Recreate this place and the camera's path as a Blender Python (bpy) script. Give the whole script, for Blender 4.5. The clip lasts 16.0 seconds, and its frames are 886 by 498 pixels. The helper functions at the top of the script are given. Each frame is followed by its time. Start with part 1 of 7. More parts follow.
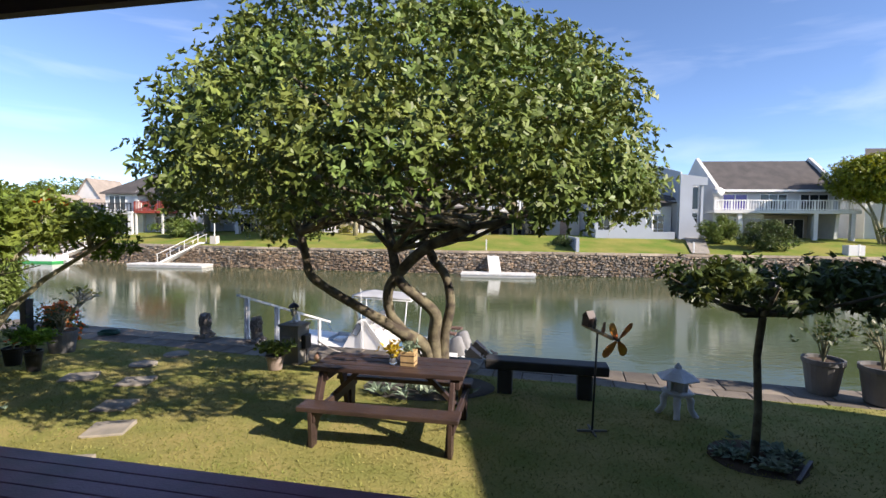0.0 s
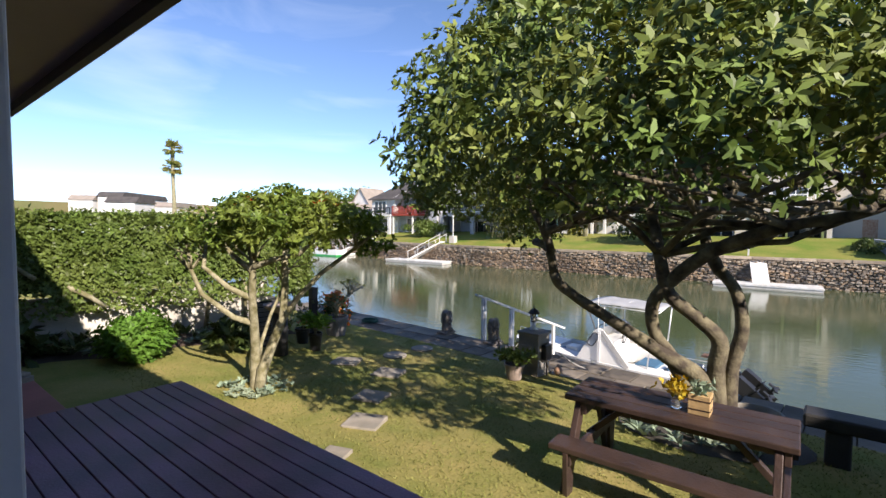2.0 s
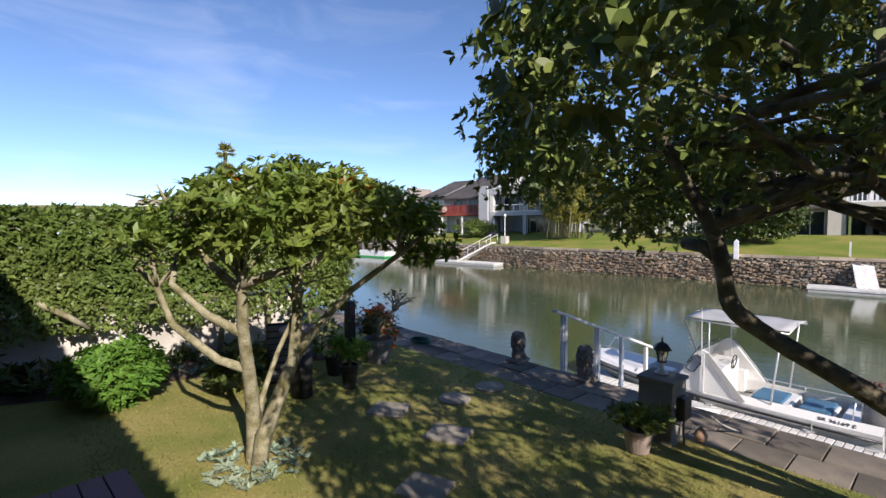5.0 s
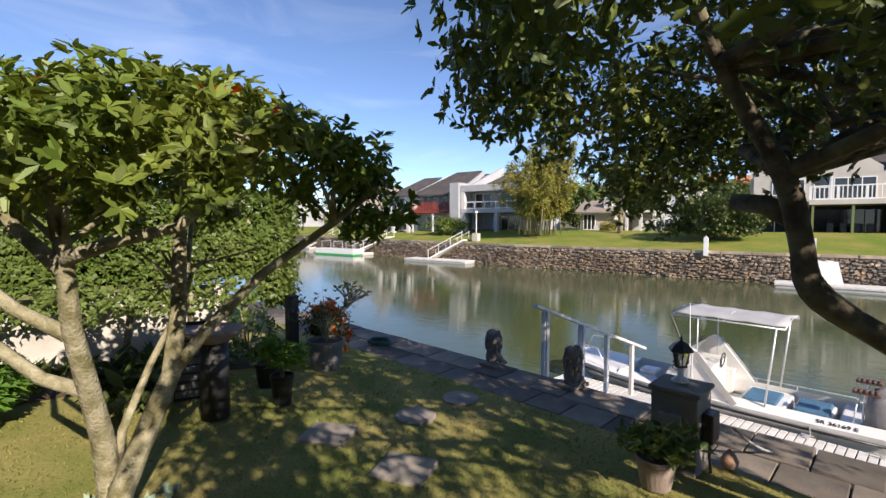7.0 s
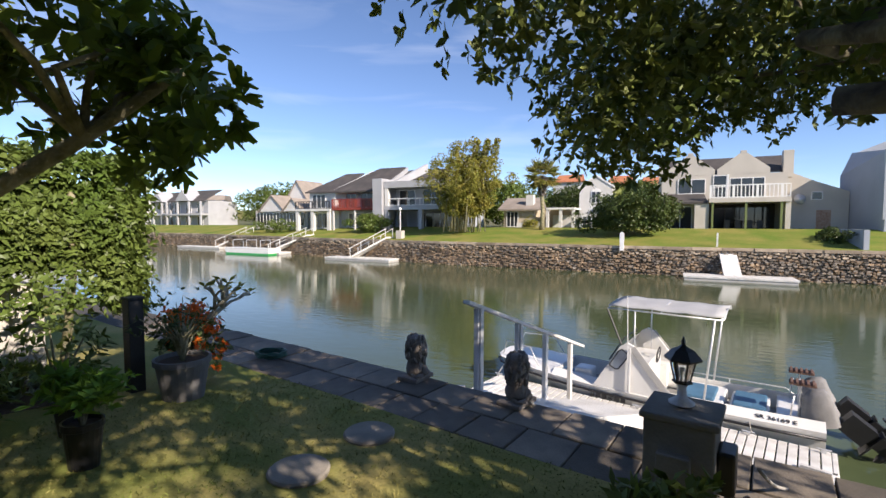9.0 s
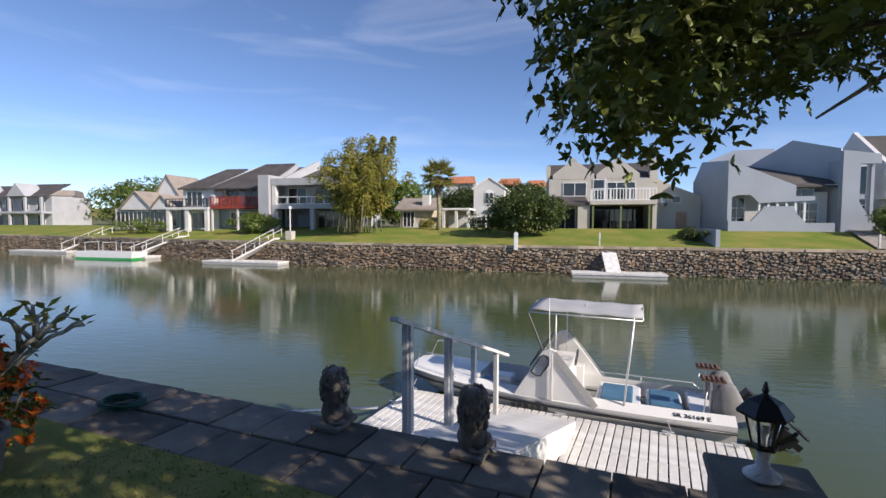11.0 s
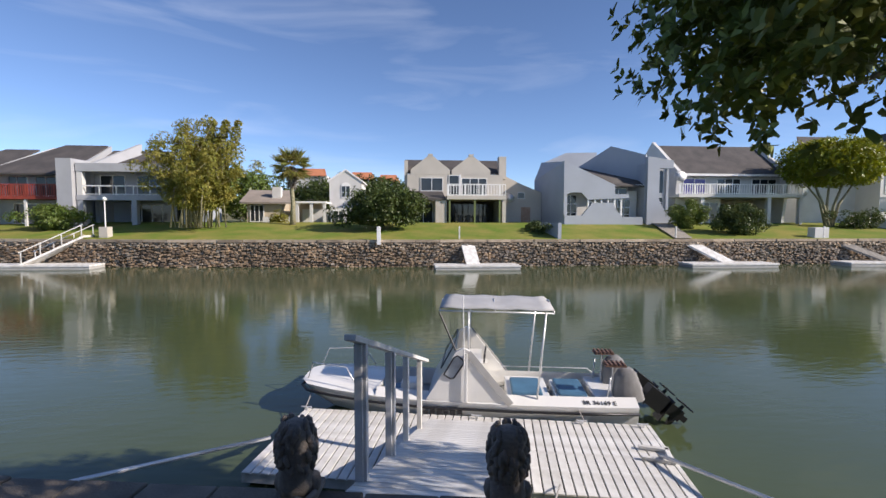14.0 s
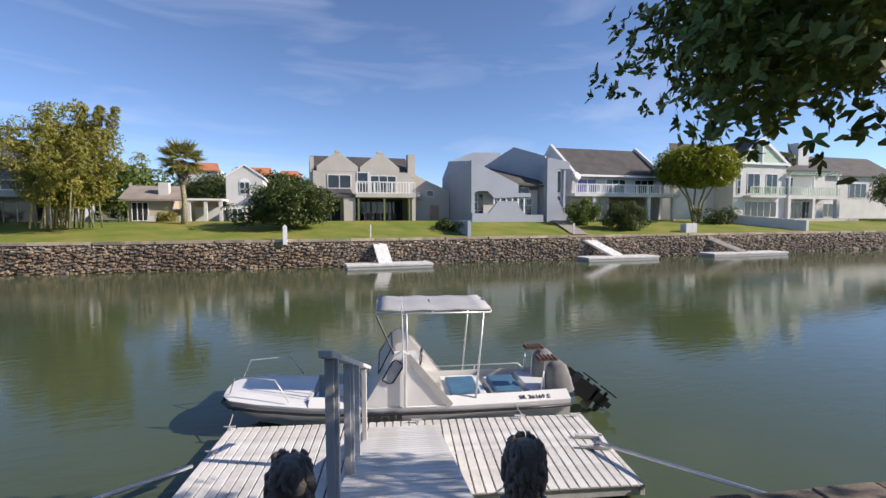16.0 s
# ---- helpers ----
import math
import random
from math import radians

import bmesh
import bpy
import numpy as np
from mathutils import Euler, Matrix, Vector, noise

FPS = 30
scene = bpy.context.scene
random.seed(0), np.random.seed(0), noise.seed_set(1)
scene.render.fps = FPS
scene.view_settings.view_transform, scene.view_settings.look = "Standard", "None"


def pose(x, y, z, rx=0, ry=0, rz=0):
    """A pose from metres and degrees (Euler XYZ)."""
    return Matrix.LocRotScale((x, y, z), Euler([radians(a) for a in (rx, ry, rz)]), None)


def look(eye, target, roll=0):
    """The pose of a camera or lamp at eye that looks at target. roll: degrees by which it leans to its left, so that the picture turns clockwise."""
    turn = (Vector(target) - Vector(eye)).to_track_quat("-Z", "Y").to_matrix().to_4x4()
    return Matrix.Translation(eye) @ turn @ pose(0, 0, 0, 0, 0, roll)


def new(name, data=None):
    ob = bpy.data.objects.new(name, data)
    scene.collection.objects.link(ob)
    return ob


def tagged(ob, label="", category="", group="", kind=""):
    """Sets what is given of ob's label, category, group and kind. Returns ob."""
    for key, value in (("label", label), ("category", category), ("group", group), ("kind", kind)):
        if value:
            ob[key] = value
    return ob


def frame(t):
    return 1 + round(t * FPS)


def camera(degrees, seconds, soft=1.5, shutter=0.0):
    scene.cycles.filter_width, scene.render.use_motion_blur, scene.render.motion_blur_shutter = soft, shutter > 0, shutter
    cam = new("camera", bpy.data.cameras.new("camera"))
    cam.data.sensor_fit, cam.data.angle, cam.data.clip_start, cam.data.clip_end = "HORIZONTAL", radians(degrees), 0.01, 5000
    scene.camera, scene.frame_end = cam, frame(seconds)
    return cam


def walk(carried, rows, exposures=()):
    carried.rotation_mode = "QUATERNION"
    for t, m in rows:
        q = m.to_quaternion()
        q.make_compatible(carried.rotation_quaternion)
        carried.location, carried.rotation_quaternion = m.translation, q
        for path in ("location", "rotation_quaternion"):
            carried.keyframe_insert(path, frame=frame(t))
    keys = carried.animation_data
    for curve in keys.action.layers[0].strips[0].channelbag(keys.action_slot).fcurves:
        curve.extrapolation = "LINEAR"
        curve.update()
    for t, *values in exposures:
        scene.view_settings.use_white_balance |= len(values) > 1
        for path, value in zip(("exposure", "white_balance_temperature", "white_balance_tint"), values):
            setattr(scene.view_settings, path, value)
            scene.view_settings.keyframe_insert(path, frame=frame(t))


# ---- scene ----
cam = camera(87.1, 16.0)
PATH = [
    (0, (0.639, 0.366, 2.234), (0.590, 2.363, 2.132), 0.6),
    (0.5, (0.604, 0.504, 2.224), (0.342, 2.485, 2.128), 0.7),
    (1, (0.531, 0.723, 2.246), (-0.011, 2.645, 2.137), 0.3),
    (1.5, (0.330, 0.918, 2.242), (-0.448, 2.757, 2.127), 0.4),
    (2, (0.122, 1.151, 2.198), (-0.836, 2.904, 2.091), 0.4),
    (2.5, (-0.097, 1.473, 2.210), (-1.175, 3.154, 2.094), 0.3),
    (3, (-0.363, 1.804, 2.153), (-1.494, 3.449, 2.042), 0.1),
    (3.5, (-0.614, 2.102, 2.154), (-1.765, 3.735, 2.048), -0.2),
    (4, (-0.845, 2.400, 2.148), (-1.996, 4.032, 2.041), -0.4),
    (4.2, (-0.936, 2.488, 2.155), (-2.075, 4.130, 2.052), -0.4),
    (6.3, (-1.698, 3.659, 1.961), (-2.826, 5.307, 1.854), 0.3),
    (6.5, (-1.754, 3.756, 1.922), (-2.855, 5.422, 1.814), 0.2),
    (7, (-1.858, 4.007, 1.837), (-2.887, 5.718, 1.730), 0.1),
    (7.5, (-1.963, 4.315, 1.722), (-2.921, 6.067, 1.613), 0.1),
    (8, (-2.140, 4.661, 1.567), (-3.039, 6.444, 1.454), 0.1),
    (8.5, (-2.284, 5.026, 1.561), (-3.117, 6.841, 1.450), 0.0),
    (9, (-2.433, 5.347, 1.566), (-3.175, 7.201, 1.457), 0.1),
    (9.2, (-2.493, 5.486, 1.547), (-3.207, 7.351, 1.439), -0.0),
    (11.5, (-3.326, 6.496, 1.546), (-3.500, 8.485, 1.439), 0.2),
    (12, (-3.504, 6.690, 1.546), (-3.567, 8.686, 1.439), 0.1),
    (12.5, (-3.666, 6.821, 1.556), (-3.628, 8.818, 1.452), 0.1),
    (13, (-3.895, 6.938, 1.543), (-3.737, 8.929, 1.441), 0.1),
    (13.5, (-4.078, 7.059, 1.522), (-3.832, 9.041, 1.412), 0.1),
    (14, (-4.252, 7.254, 1.501), (-3.915, 9.221, 1.373), 0.1),
    (14.5, (-4.425, 7.399, 1.521), (-4.011, 9.351, 1.389), 0.1),
    (15, (-4.605, 7.454, 1.550), (-4.092, 9.382, 1.418), 0.0),
    (15.5, (-4.747, 7.494, 1.570), (-4.130, 9.392, 1.436), -0.1),
    (16, (-4.773, 7.614, 1.541), (-4.045, 9.471, 1.403), -0.1),
]
walk(cam, [(t, look(eye, target, roll)) for t, eye, target, roll in PATH],
     exposures=[(0, 1.03, 6550, 17), (1.5, 1.03, 6550, 17), (2.5, 0.8, 6450, 17), (3.5, 0.55, 6250, 17), (4.5, 0.55, 6250, 17), (6.5, 0.7, 6650, 17), (9, 0.74, 6700, 17), (11.5, 0.4, 6400, 17), (16, 0.49, 6450, 17)])

# ---- light ----
SUN_AZ, SUN_EL = -28.0, 30.5
world = bpy.data.worlds.new("sky")
scene.world = world
world.use_nodes = True
_n = world.node_tree.nodes
sky = _n.new("ShaderNodeTexSky")
sky.sky_type, sky.sun_disc = "NISHITA", False
sky.sun_elevation, sky.sun_rotation = radians(SUN_EL), radians(90 - SUN_AZ)
sky.altitude, sky.air_density, sky.dust_density, sky.ozone_density = 3000, 1.0, 0.0, 3.8
_n["Background"].inputs["Strength"].default_value = 0.116
_tc, _mp, _nz, _mr, _mx = (_n.new(k) for k in ("ShaderNodeTexCoord", "ShaderNodeMapping", "ShaderNodeTexNoise", "ShaderNodeMapRange", "ShaderNodeMix"))
_mp.inputs["Scale"].default_value = (1.2, 1.6, 7.0)
_nz.inputs["Scale"].default_value, _nz.inputs["Detail"].default_value, _nz.inputs["Distortion"].default_value = 2.2, 6, 0.6
_mr.inputs["From Min"].default_value, _mr.inputs["From Max"].default_value, _mr.inputs["To Max"].default_value = 0.52, 0.8, 0.2
_mx.data_type = "RGBA"
_mx.inputs["B"].default_value = (6.5, 7.0, 7.6, 1)
_k = world.node_tree.links.new
_k(_tc.outputs["Generated"], _mp.inputs["Vector"])
_k(_mp.outputs["Vector"], _nz.inputs["Vector"])
_k(_nz.outputs["Fac"], _mr.inputs["Value"])
_k(_mr.outputs["Result"], _mx.inputs["Factor"])
_k(sky.outputs["Color"], _mx.inputs["A"])
_k(_mx.outputs["Result"], _n["Background"].inputs["Color"])
sun = new("sun", bpy.data.lights.new("sun", "SUN"))
sun.data.energy, sun.data.angle, sun.data.color = 4.8, radians(0.5), (1.0, 0.92, 0.79)
_az, _el = radians(SUN_AZ), radians(SUN_EL)
sun.matrix_world = look((0, 0, 30), Vector((0, 0, 30)) - Vector((math.cos(_az) * math.cos(_el), math.sin(_az) * math.cos(_el), math.sin(_el))))


# ---- materials ----
def material(name, color, rough=0.7, metal=0.0, vary=0.25, scale=6.0, fine=60.0, bump=0.15, second=None, island=0.0, objvary=0.0, spec=0.5, coat=0.0, detail_amount=0.12):
    """Principled material with variation at two scales, fine relief, and optional per-island or per-object change of value."""
    m = bpy.data.materials.new(name)
    m.use_nodes = True
    t = m.node_tree
    N, K = t.nodes, t.links.new
    b = N["Principled BSDF"]
    b.inputs["Roughness"].default_value, b.inputs["Metallic"].default_value = rough, metal
    b.inputs["Specular IOR Level"].default_value = spec
    b.inputs["Coat Weight"].default_value = coat
    co = N.new("ShaderNodeTexCoord")
    n1 = N.new("ShaderNodeTexNoise")
    n1.inputs["Scale"].default_value, n1.inputs["Detail"].default_value = scale, 4
    n2 = N.new("ShaderNodeTexNoise")
    n2.inputs["Scale"].default_value, n2.inputs["Detail"].default_value = fine, 3
    K(co.outputs["Object"], n1.inputs["Vector"])
    K(co.outputs["Object"], n2.inputs["Vector"])
    mix = N.new("ShaderNodeMix")
    mix.data_type = "RGBA"
    c2 = second or tuple(c * (1 - vary) for c in color)
    mix.inputs["A"].default_value, mix.inputs["B"].default_value = (*color, 1), (*c2, 1)
    ramp = N.new("ShaderNodeMapRange")
    ramp.inputs["From Min"].default_value, ramp.inputs["From Max"].default_value = 0.35, 0.65
    K(n1.outputs["Fac"], ramp.inputs["Value"])
    K(ramp.outputs["Result"], mix.inputs["Factor"])
    hsv = N.new("ShaderNodeHueSaturation")
    K(mix.outputs["Result"], hsv.inputs["Color"])
    val = N.new("ShaderNodeMath")
    val.operation = "MULTIPLY_ADD"
    val.inputs[1].default_value, val.inputs[2].default_value = 2 * detail_amount, 1 - detail_amount
    K(n2.outputs["Fac"], val.inputs[0])
    last = val
    if island or objvary:
        if island:
            src = N.new("ShaderNodeNewGeometry").outputs["Random Per Island"]
        else:
            src = N.new("ShaderNodeObjectInfo").outputs["Random"]
        k = island or objvary
        v2 = N.new("ShaderNodeMath")
        v2.operation = "MULTIPLY_ADD"
        v2.inputs[1].default_value, v2.inputs[2].default_value = 2 * k, 1 - k
        K(src, v2.inputs[0])
        mul = N.new("ShaderNodeMath")
        mul.operation = "MULTIPLY"
        K(val.outputs[0], mul.inputs[0])
        K(v2.outputs[0], mul.inputs[1])
        last = mul
    K(last.outputs[0], hsv.inputs["Value"])
    K(hsv.outputs["Color"], b.inputs["Base Color"])
    if bump:
        bp = N.new("ShaderNodeBump")
        bp.inputs["Strength"].default_value, bp.inputs["Distance"].default_value = bump, 0.01
        K(n2.outputs["Fac"], bp.inputs["Height"])
        K(bp.outputs["Normal"], b.inputs["Normal"])
    return m


def leaf_material(name, color, second, glow=0.35, rough=0.4, hue=0.03):
    """Leaves: varied per leaf, a little light passing through."""
    m = material(name, color, rough, second=second, scale=1.2, fine=30, bump=0.0, island=0.35, spec=0.3)
    t = m.node_tree
    N, K = t.nodes, t.links.new
    b = N["Principled BSDF"]
    out = N["Material Output"]
    tr = N.new("ShaderNodeBsdfTranslucent")
    mx = N.new("ShaderNodeMixShader")
    mx.inputs["Fac"].default_value = glow
    src = b.inputs["Base Color"].links[0].from_socket
    br = N.new("ShaderNodeHueSaturation")
    br.inputs["Hue"].default_value, br.inputs["Saturation"].default_value, br.inputs["Value"].default_value = 0.5 - hue, 1.1, 1.5
    K(src, br.inputs["Color"])
    K(br.outputs["Color"], tr.inputs["Color"])
    K(b.outputs["BSDF"], mx.inputs[1])
    K(tr.outputs["BSDF"], mx.inputs[2])
    K(mx.outputs["Shader"], out.inputs["Surface"])
    return m


def glass_material(name, tint, rough=0.03):
    m = bpy.data.materials.new(name)
    m.use_nodes = True
    b = m.node_tree.nodes["Principled BSDF"]
    b.inputs["Base Color"].default_value, b.inputs["Roughness"].default_value = (*tint, 1), rough
    b.inputs["Transmission Weight"].default_value, b.inputs["IOR"].default_value = 0.9, 1.45
    return m


def water_material():
    m = bpy.data.materials.new("canal_water")
    m.use_nodes = True
    t = m.node_tree
    N, K = t.nodes, t.links.new
    b = N["Principled BSDF"]
    b.inputs["Roughness"].default_value, b.inputs["IOR"].default_value = 0.06, 1.33
    co = N.new("ShaderNodeTexCoord")
    mp = N.new("ShaderNodeMapping")
    mp.inputs["Scale"].default_value = (0.55, 1.5, 1)
    mp.inputs["Rotation"].default_value = (0, 0, radians(10))
    K(co.outputs["Object"], mp.inputs["Vector"])
    a = N.new("ShaderNodeTexNoise")
    a.inputs["Scale"].default_value, a.inputs["Detail"].default_value = 2.6, 4
    c = N.new("ShaderNodeTexNoise")
    c.inputs["Scale"].default_value, c.inputs["Detail"].default_value = 0.08, 3
    K(mp.outputs["Vector"], a.inputs["Vector"])
    K(co.outputs["Object"], c.inputs["Vector"])
    mix = N.new("ShaderNodeMix")
    mix.data_type = "RGBA"
    mix.inputs["A"].default_value, mix.inputs["B"].default_value = (0.052, 0.078, 0.036, 1), (0.082, 0.096, 0.046, 1)
    K(c.outputs["Fac"], mix.inputs["Factor"])
    K(mix.outputs["Result"], b.inputs["Base Color"])
    bp = N.new("ShaderNodeBump")
    bp.inputs["Strength"].default_value, bp.inputs["Distance"].default_value = 0.2, 0.04
    K(a.outputs["Fac"], bp.inputs["Height"])
    K(bp.outputs["Normal"], b.inputs["Normal"])
    return m


M_WATER = water_material()
M_LAWN = material("lawn_turf", (0.175, 0.195, 0.05), 0.95, second=(0.31, 0.262, 0.095), scale=1.3, fine=45, bump=0.8, spec=0.1, detail_amount=0.3)
M_BLADE = material("grass_blades", (0.165, 0.195, 0.046), 0.8, second=(0.28, 0.245, 0.085), scale=1.1, fine=9, bump=0, island=0.35, spec=0.15)
M_FARLAWN = material("far_lawn_turf", (0.13, 0.19, 0.03), 0.95, second=(0.25, 0.23, 0.06), scale=0.35, fine=8, bump=0.5, spec=0.1, detail_amount=0.3)
M_BANK = material("hill_ground", (0.1, 0.12, 0.04), 0.95, second=(0.16, 0.13, 0.06), scale=0.05, fine=1.5, bump=0.3)
M_PAVER = material("weathered_concrete_slab", (0.2, 0.168, 0.13), 0.9, second=(0.09, 0.078, 0.066), scale=2.2, fine=60, bump=0.5, objvary=0.45, detail_amount=0.2)
M_JOINT = material("sandy_joint", (0.07, 0.062, 0.05), 0.95, scale=5, fine=90, bump=0.5)
M_STEP = material("stepping_stone", (0.33, 0.29, 0.235), 0.9, second=(0.22, 0.2, 0.165), scale=4, fine=80, bump=0.4, objvary=0.12)
M_STONE = material("canal_stone", (0.38, 0.27, 0.17), 0.9, second=(0.18, 0.13, 0.09), scale=1.2, fine=14, bump=0.8, island=0.35, detail_amount=0.25)
M_STONEGREY = material("dark_canal_stone", (0.3, 0.25, 0.195), 0.9, second=(0.16, 0.135, 0.11), scale=1.2, fine=14, bump=0.8, island=0.4, detail_amount=0.25)
M_STONEDRY = material("dry_pale_canal_stone", (0.46, 0.37, 0.27), 0.9, second=(0.3, 0.235, 0.17), scale=1.2, fine=14, bump=0.8, island=0.35, detail_amount=0.25)
M_MORTAR = material("dark_mortar", (0.2, 0.16, 0.115), 0.95, scale=1.5, fine=20, bump=0.6)
M_BARK = material("lichened_brown_bark", (0.055, 0.042, 0.03), 0.9, second=(0.19, 0.165, 0.1), scale=7, fine=40, bump=0.9, detail_amount=0.3)
M_PALEBARK = material("pale_lichen_bark", (0.36, 0.33, 0.22), 0.9, second=(0.15, 0.135, 0.06), scale=9, fine=55, bump=1.0, detail_amount=0.4)
M_LEAF = leaf_material("glossy_tree_leaf", (0.1, 0.16, 0.036), (0.175, 0.205, 0.048), glow=0.1, rough=0.48)
M_LEAF2 = leaf_material("bright_shrub_leaf", (0.11, 0.18, 0.03), (0.2, 0.24, 0.05), glow=0.35, rough=0.42)
M_HEDGE = leaf_material("hedge_leaf", (0.095, 0.15, 0.03), (0.145, 0.19, 0.048), glow=0.25)
M_FEATHER = leaf_material("feathery_green", (0.1, 0.22, 0.03), (0.14, 0.26, 0.04), glow=0.35, rough=0.6)
M_BAMBOO = leaf_material("bamboo_leaf", (0.2, 0.22, 0.04), (0.3, 0.27, 0.06), glow=0.35, rough=0.5)
M_DARKLEAF = leaf_material("dark_bush_leaf", (0.05, 0.08, 0.022), (0.085, 0.115, 0.03), glow=0.2)
M_LIMELEAF = leaf_material("lime_crown_leaf", (0.14, 0.19, 0.02), (0.2, 0.22, 0.025), glow=0.3)
M_PALM = leaf_material("palm_frond", (0.15, 0.19, 0.04), (0.26, 0.22, 0.07), glow=0.3)
M_SUCCULENT = leaf_material("grey_green_succulent", (0.2, 0.28, 0.2), (0.27, 0.32, 0.22), glow=0.1, rough=0.6)
M_FLOWER = leaf_material("orange_red_petal", (0.85, 0.3, 0.04), (0.75, 0.16, 0.03), glow=0.25)
# near-black fill for the hedge core: shade behind the leaves put into the colour
M_CORE = material("dark_hedge_core", (0.03, 0.035, 0.015), 0.95, scale=4, fine=25, bump=0.8)
M_WHITE = material("white_painted_wall", (0.62, 0.61, 0.585), 0.85, vary=0.12, scale=0.6, fine=25, bump=0.1, detail_amount=0.05)
M_CREAM = material("cream_painted_wall", (0.52, 0.48, 0.42), 0.85, vary=0.12, scale=0.5, fine=25, bump=0.1, detail_amount=0.05)
M_GREY = material("pale_blue_grey_render", (0.37, 0.4, 0.45), 0.85, vary=0.1, scale=0.4, fine=20, bump=0.1, detail_amount=0.05)
# white walls toned down; on the left house this grey carries the front's shade
M_PALEGREY = material("dimmed_white_wall", (0.4, 0.405, 0.42), 0.85, vary=0.12, scale=0.6, fine=25, bump=0.1, detail_amount=0.05)
M_SAND = material("sand_painted_wall", (0.5, 0.42, 0.31), 0.85, vary=0.12, scale=0.5, fine=25, bump=0.1, detail_amount=0.05)
M_ROOF = material("dark_roof_tile", (0.085, 0.075, 0.07), 0.85, second=(0.055, 0.05, 0.048), scale=0.8, fine=9, bump=0.5, detail_amount=0.25)
M_ROOFTAN = material("tan_thatch_roof", (0.3, 0.255, 0.215), 0.9, vary=0.2, scale=1, fine=12, bump=0.5, detail_amount=0.2)
M_TERRA = material("terracotta_roof", (0.5, 0.19, 0.09), 0.85, scale=1, fine=12, bump=0.4)
M_GLASSDARK = material("window_glass_dark_room", (0.035, 0.04, 0.045), 0.06, vary=0.3, scale=0.7, fine=3, bump=0, spec=0.6)
M_DARKROOM = material("shaded_room_interior", (0.1, 0.085, 0.07), 0.9, scale=1, fine=10, bump=0)
M_TRIM = material("white_trim", (0.8, 0.79, 0.77), 0.55, vary=0.06, scale=2, fine=40, bump=0.05, detail_amount=0.04)
M_RED = material("red_stained_rail", (0.3, 0.05, 0.03), 0.7, scale=2, fine=30)
M_DECK = material("purple_brown_deck_board", (0.22, 0.09, 0.145), 0.45, second=(0.14, 0.066, 0.095), scale=2.2, fine=50, bump=0.35, objvary=0.2, detail_amount=0.2)
M_REDPATH = material("red_oxide_floor", (0.4, 0.15, 0.13), 0.6, vary=0.2, scale=2, fine=40, bump=0.15)
M_WOOD = material("dark_stained_timber", (0.066, 0.04, 0.032), 0.45, second=(0.036, 0.023, 0.02), scale=4, fine=60, bump=0.35, objvary=0.15, detail_amount=0.25)
M_BLACKWOOD = material("black_painted_timber", (0.022, 0.021, 0.021), 0.6, second=(0.04, 0.038, 0.036), scale=4, fine=50, bump=0.35)
M_PONTOON = material("white_painted_plank", (0.72, 0.71, 0.68), 0.75, second=(0.55, 0.53, 0.49), scale=3.5, fine=60, bump=0.35, objvary=0.08, detail_amount=0.1)
M_GEL = material("white_gelcoat", (0.76, 0.75, 0.72), 0.3, vary=0.08, scale=1.5, fine=30, bump=0.02, coat=0.3, detail_amount=0.04)
M_GREYGEL = material("grey_nonslip_deck", (0.45, 0.44, 0.42), 0.8, vary=0.15, scale=3, fine=80, bump=0.3)
M_BLACK = material("black_plastic", (0.018, 0.018, 0.02), 0.4, vary=0.3, scale=4, fine=50, bump=0.1)
M_CHROME = material("aluminium_tube", (0.68, 0.68, 0.68), 0.4, metal=0.5, vary=0.1, scale=4, fine=60, bump=0.05)
M_CANVAS = material("grey_white_canvas", (0.42, 0.42, 0.42), 0.9, vary=0.15, scale=2, fine=80, bump=0.3)
M_COVER = material("grey_canvas_cover", (0.25, 0.245, 0.24), 0.9, vary=0.25, scale=4, fine=60, bump=0.4)
M_BLUE = material("blue_vinyl", (0.07, 0.17, 0.27), 0.5, vary=0.2, scale=3, fine=40, bump=0.1)
M_LION = material("dark_weathered_concrete", (0.16, 0.135, 0.118), 0.9, second=(0.25, 0.215, 0.185), scale=7, fine=50, bump=0.7, detail_amount=0.3)
M_CONCRETE = material("grey_render", (0.26, 0.24, 0.21), 0.9, second=(0.17, 0.155, 0.135), scale=3, fine=50, bump=0.4)
M_LANTERN = material("white_stone_lantern", (0.78, 0.78, 0.8), 0.9, vary=0.25, scale=6, fine=60, bump=0.5)
M_POTGREY = material("grey_plant_pot", (0.16, 0.155, 0.15), 0.75, vary=0.25, scale=4, fine=40, bump=0.2)
M_TERRACOTTA = material("terracotta_pot", (0.36, 0.2, 0.13), 0.85, second=(0.45, 0.33, 0.25), scale=6, fine=50, bump=0.3)
M_SOIL = material("garden_soil", (0.09, 0.06, 0.04), 0.95, vary=0.4, scale=6, fine=50, bump=0.9, detail_amount=0.3)
M_BOUND = material("cream_boundary_wall", (0.58, 0.54, 0.48), 0.9, second=(0.42, 0.39, 0.34), scale=1.5, fine=30, bump=0.3)
M_ROPE = material("grey_rope", (0.38, 0.36, 0.33), 0.9, scale=20, fine=120, bump=0.5)
M_HOSE = material("dark_green_hose", (0.02, 0.1, 0.07), 0.5, scale=10, fine=60, bump=0.1)
M_INK = material("black_lettering", (0.015, 0.015, 0.018), 0.5, bump=0, vary=0.1)
M_GREENHULL = material("green_hull_paint", (0.03, 0.33, 0.09), 0.4, vary=0.1, bump=0.02)
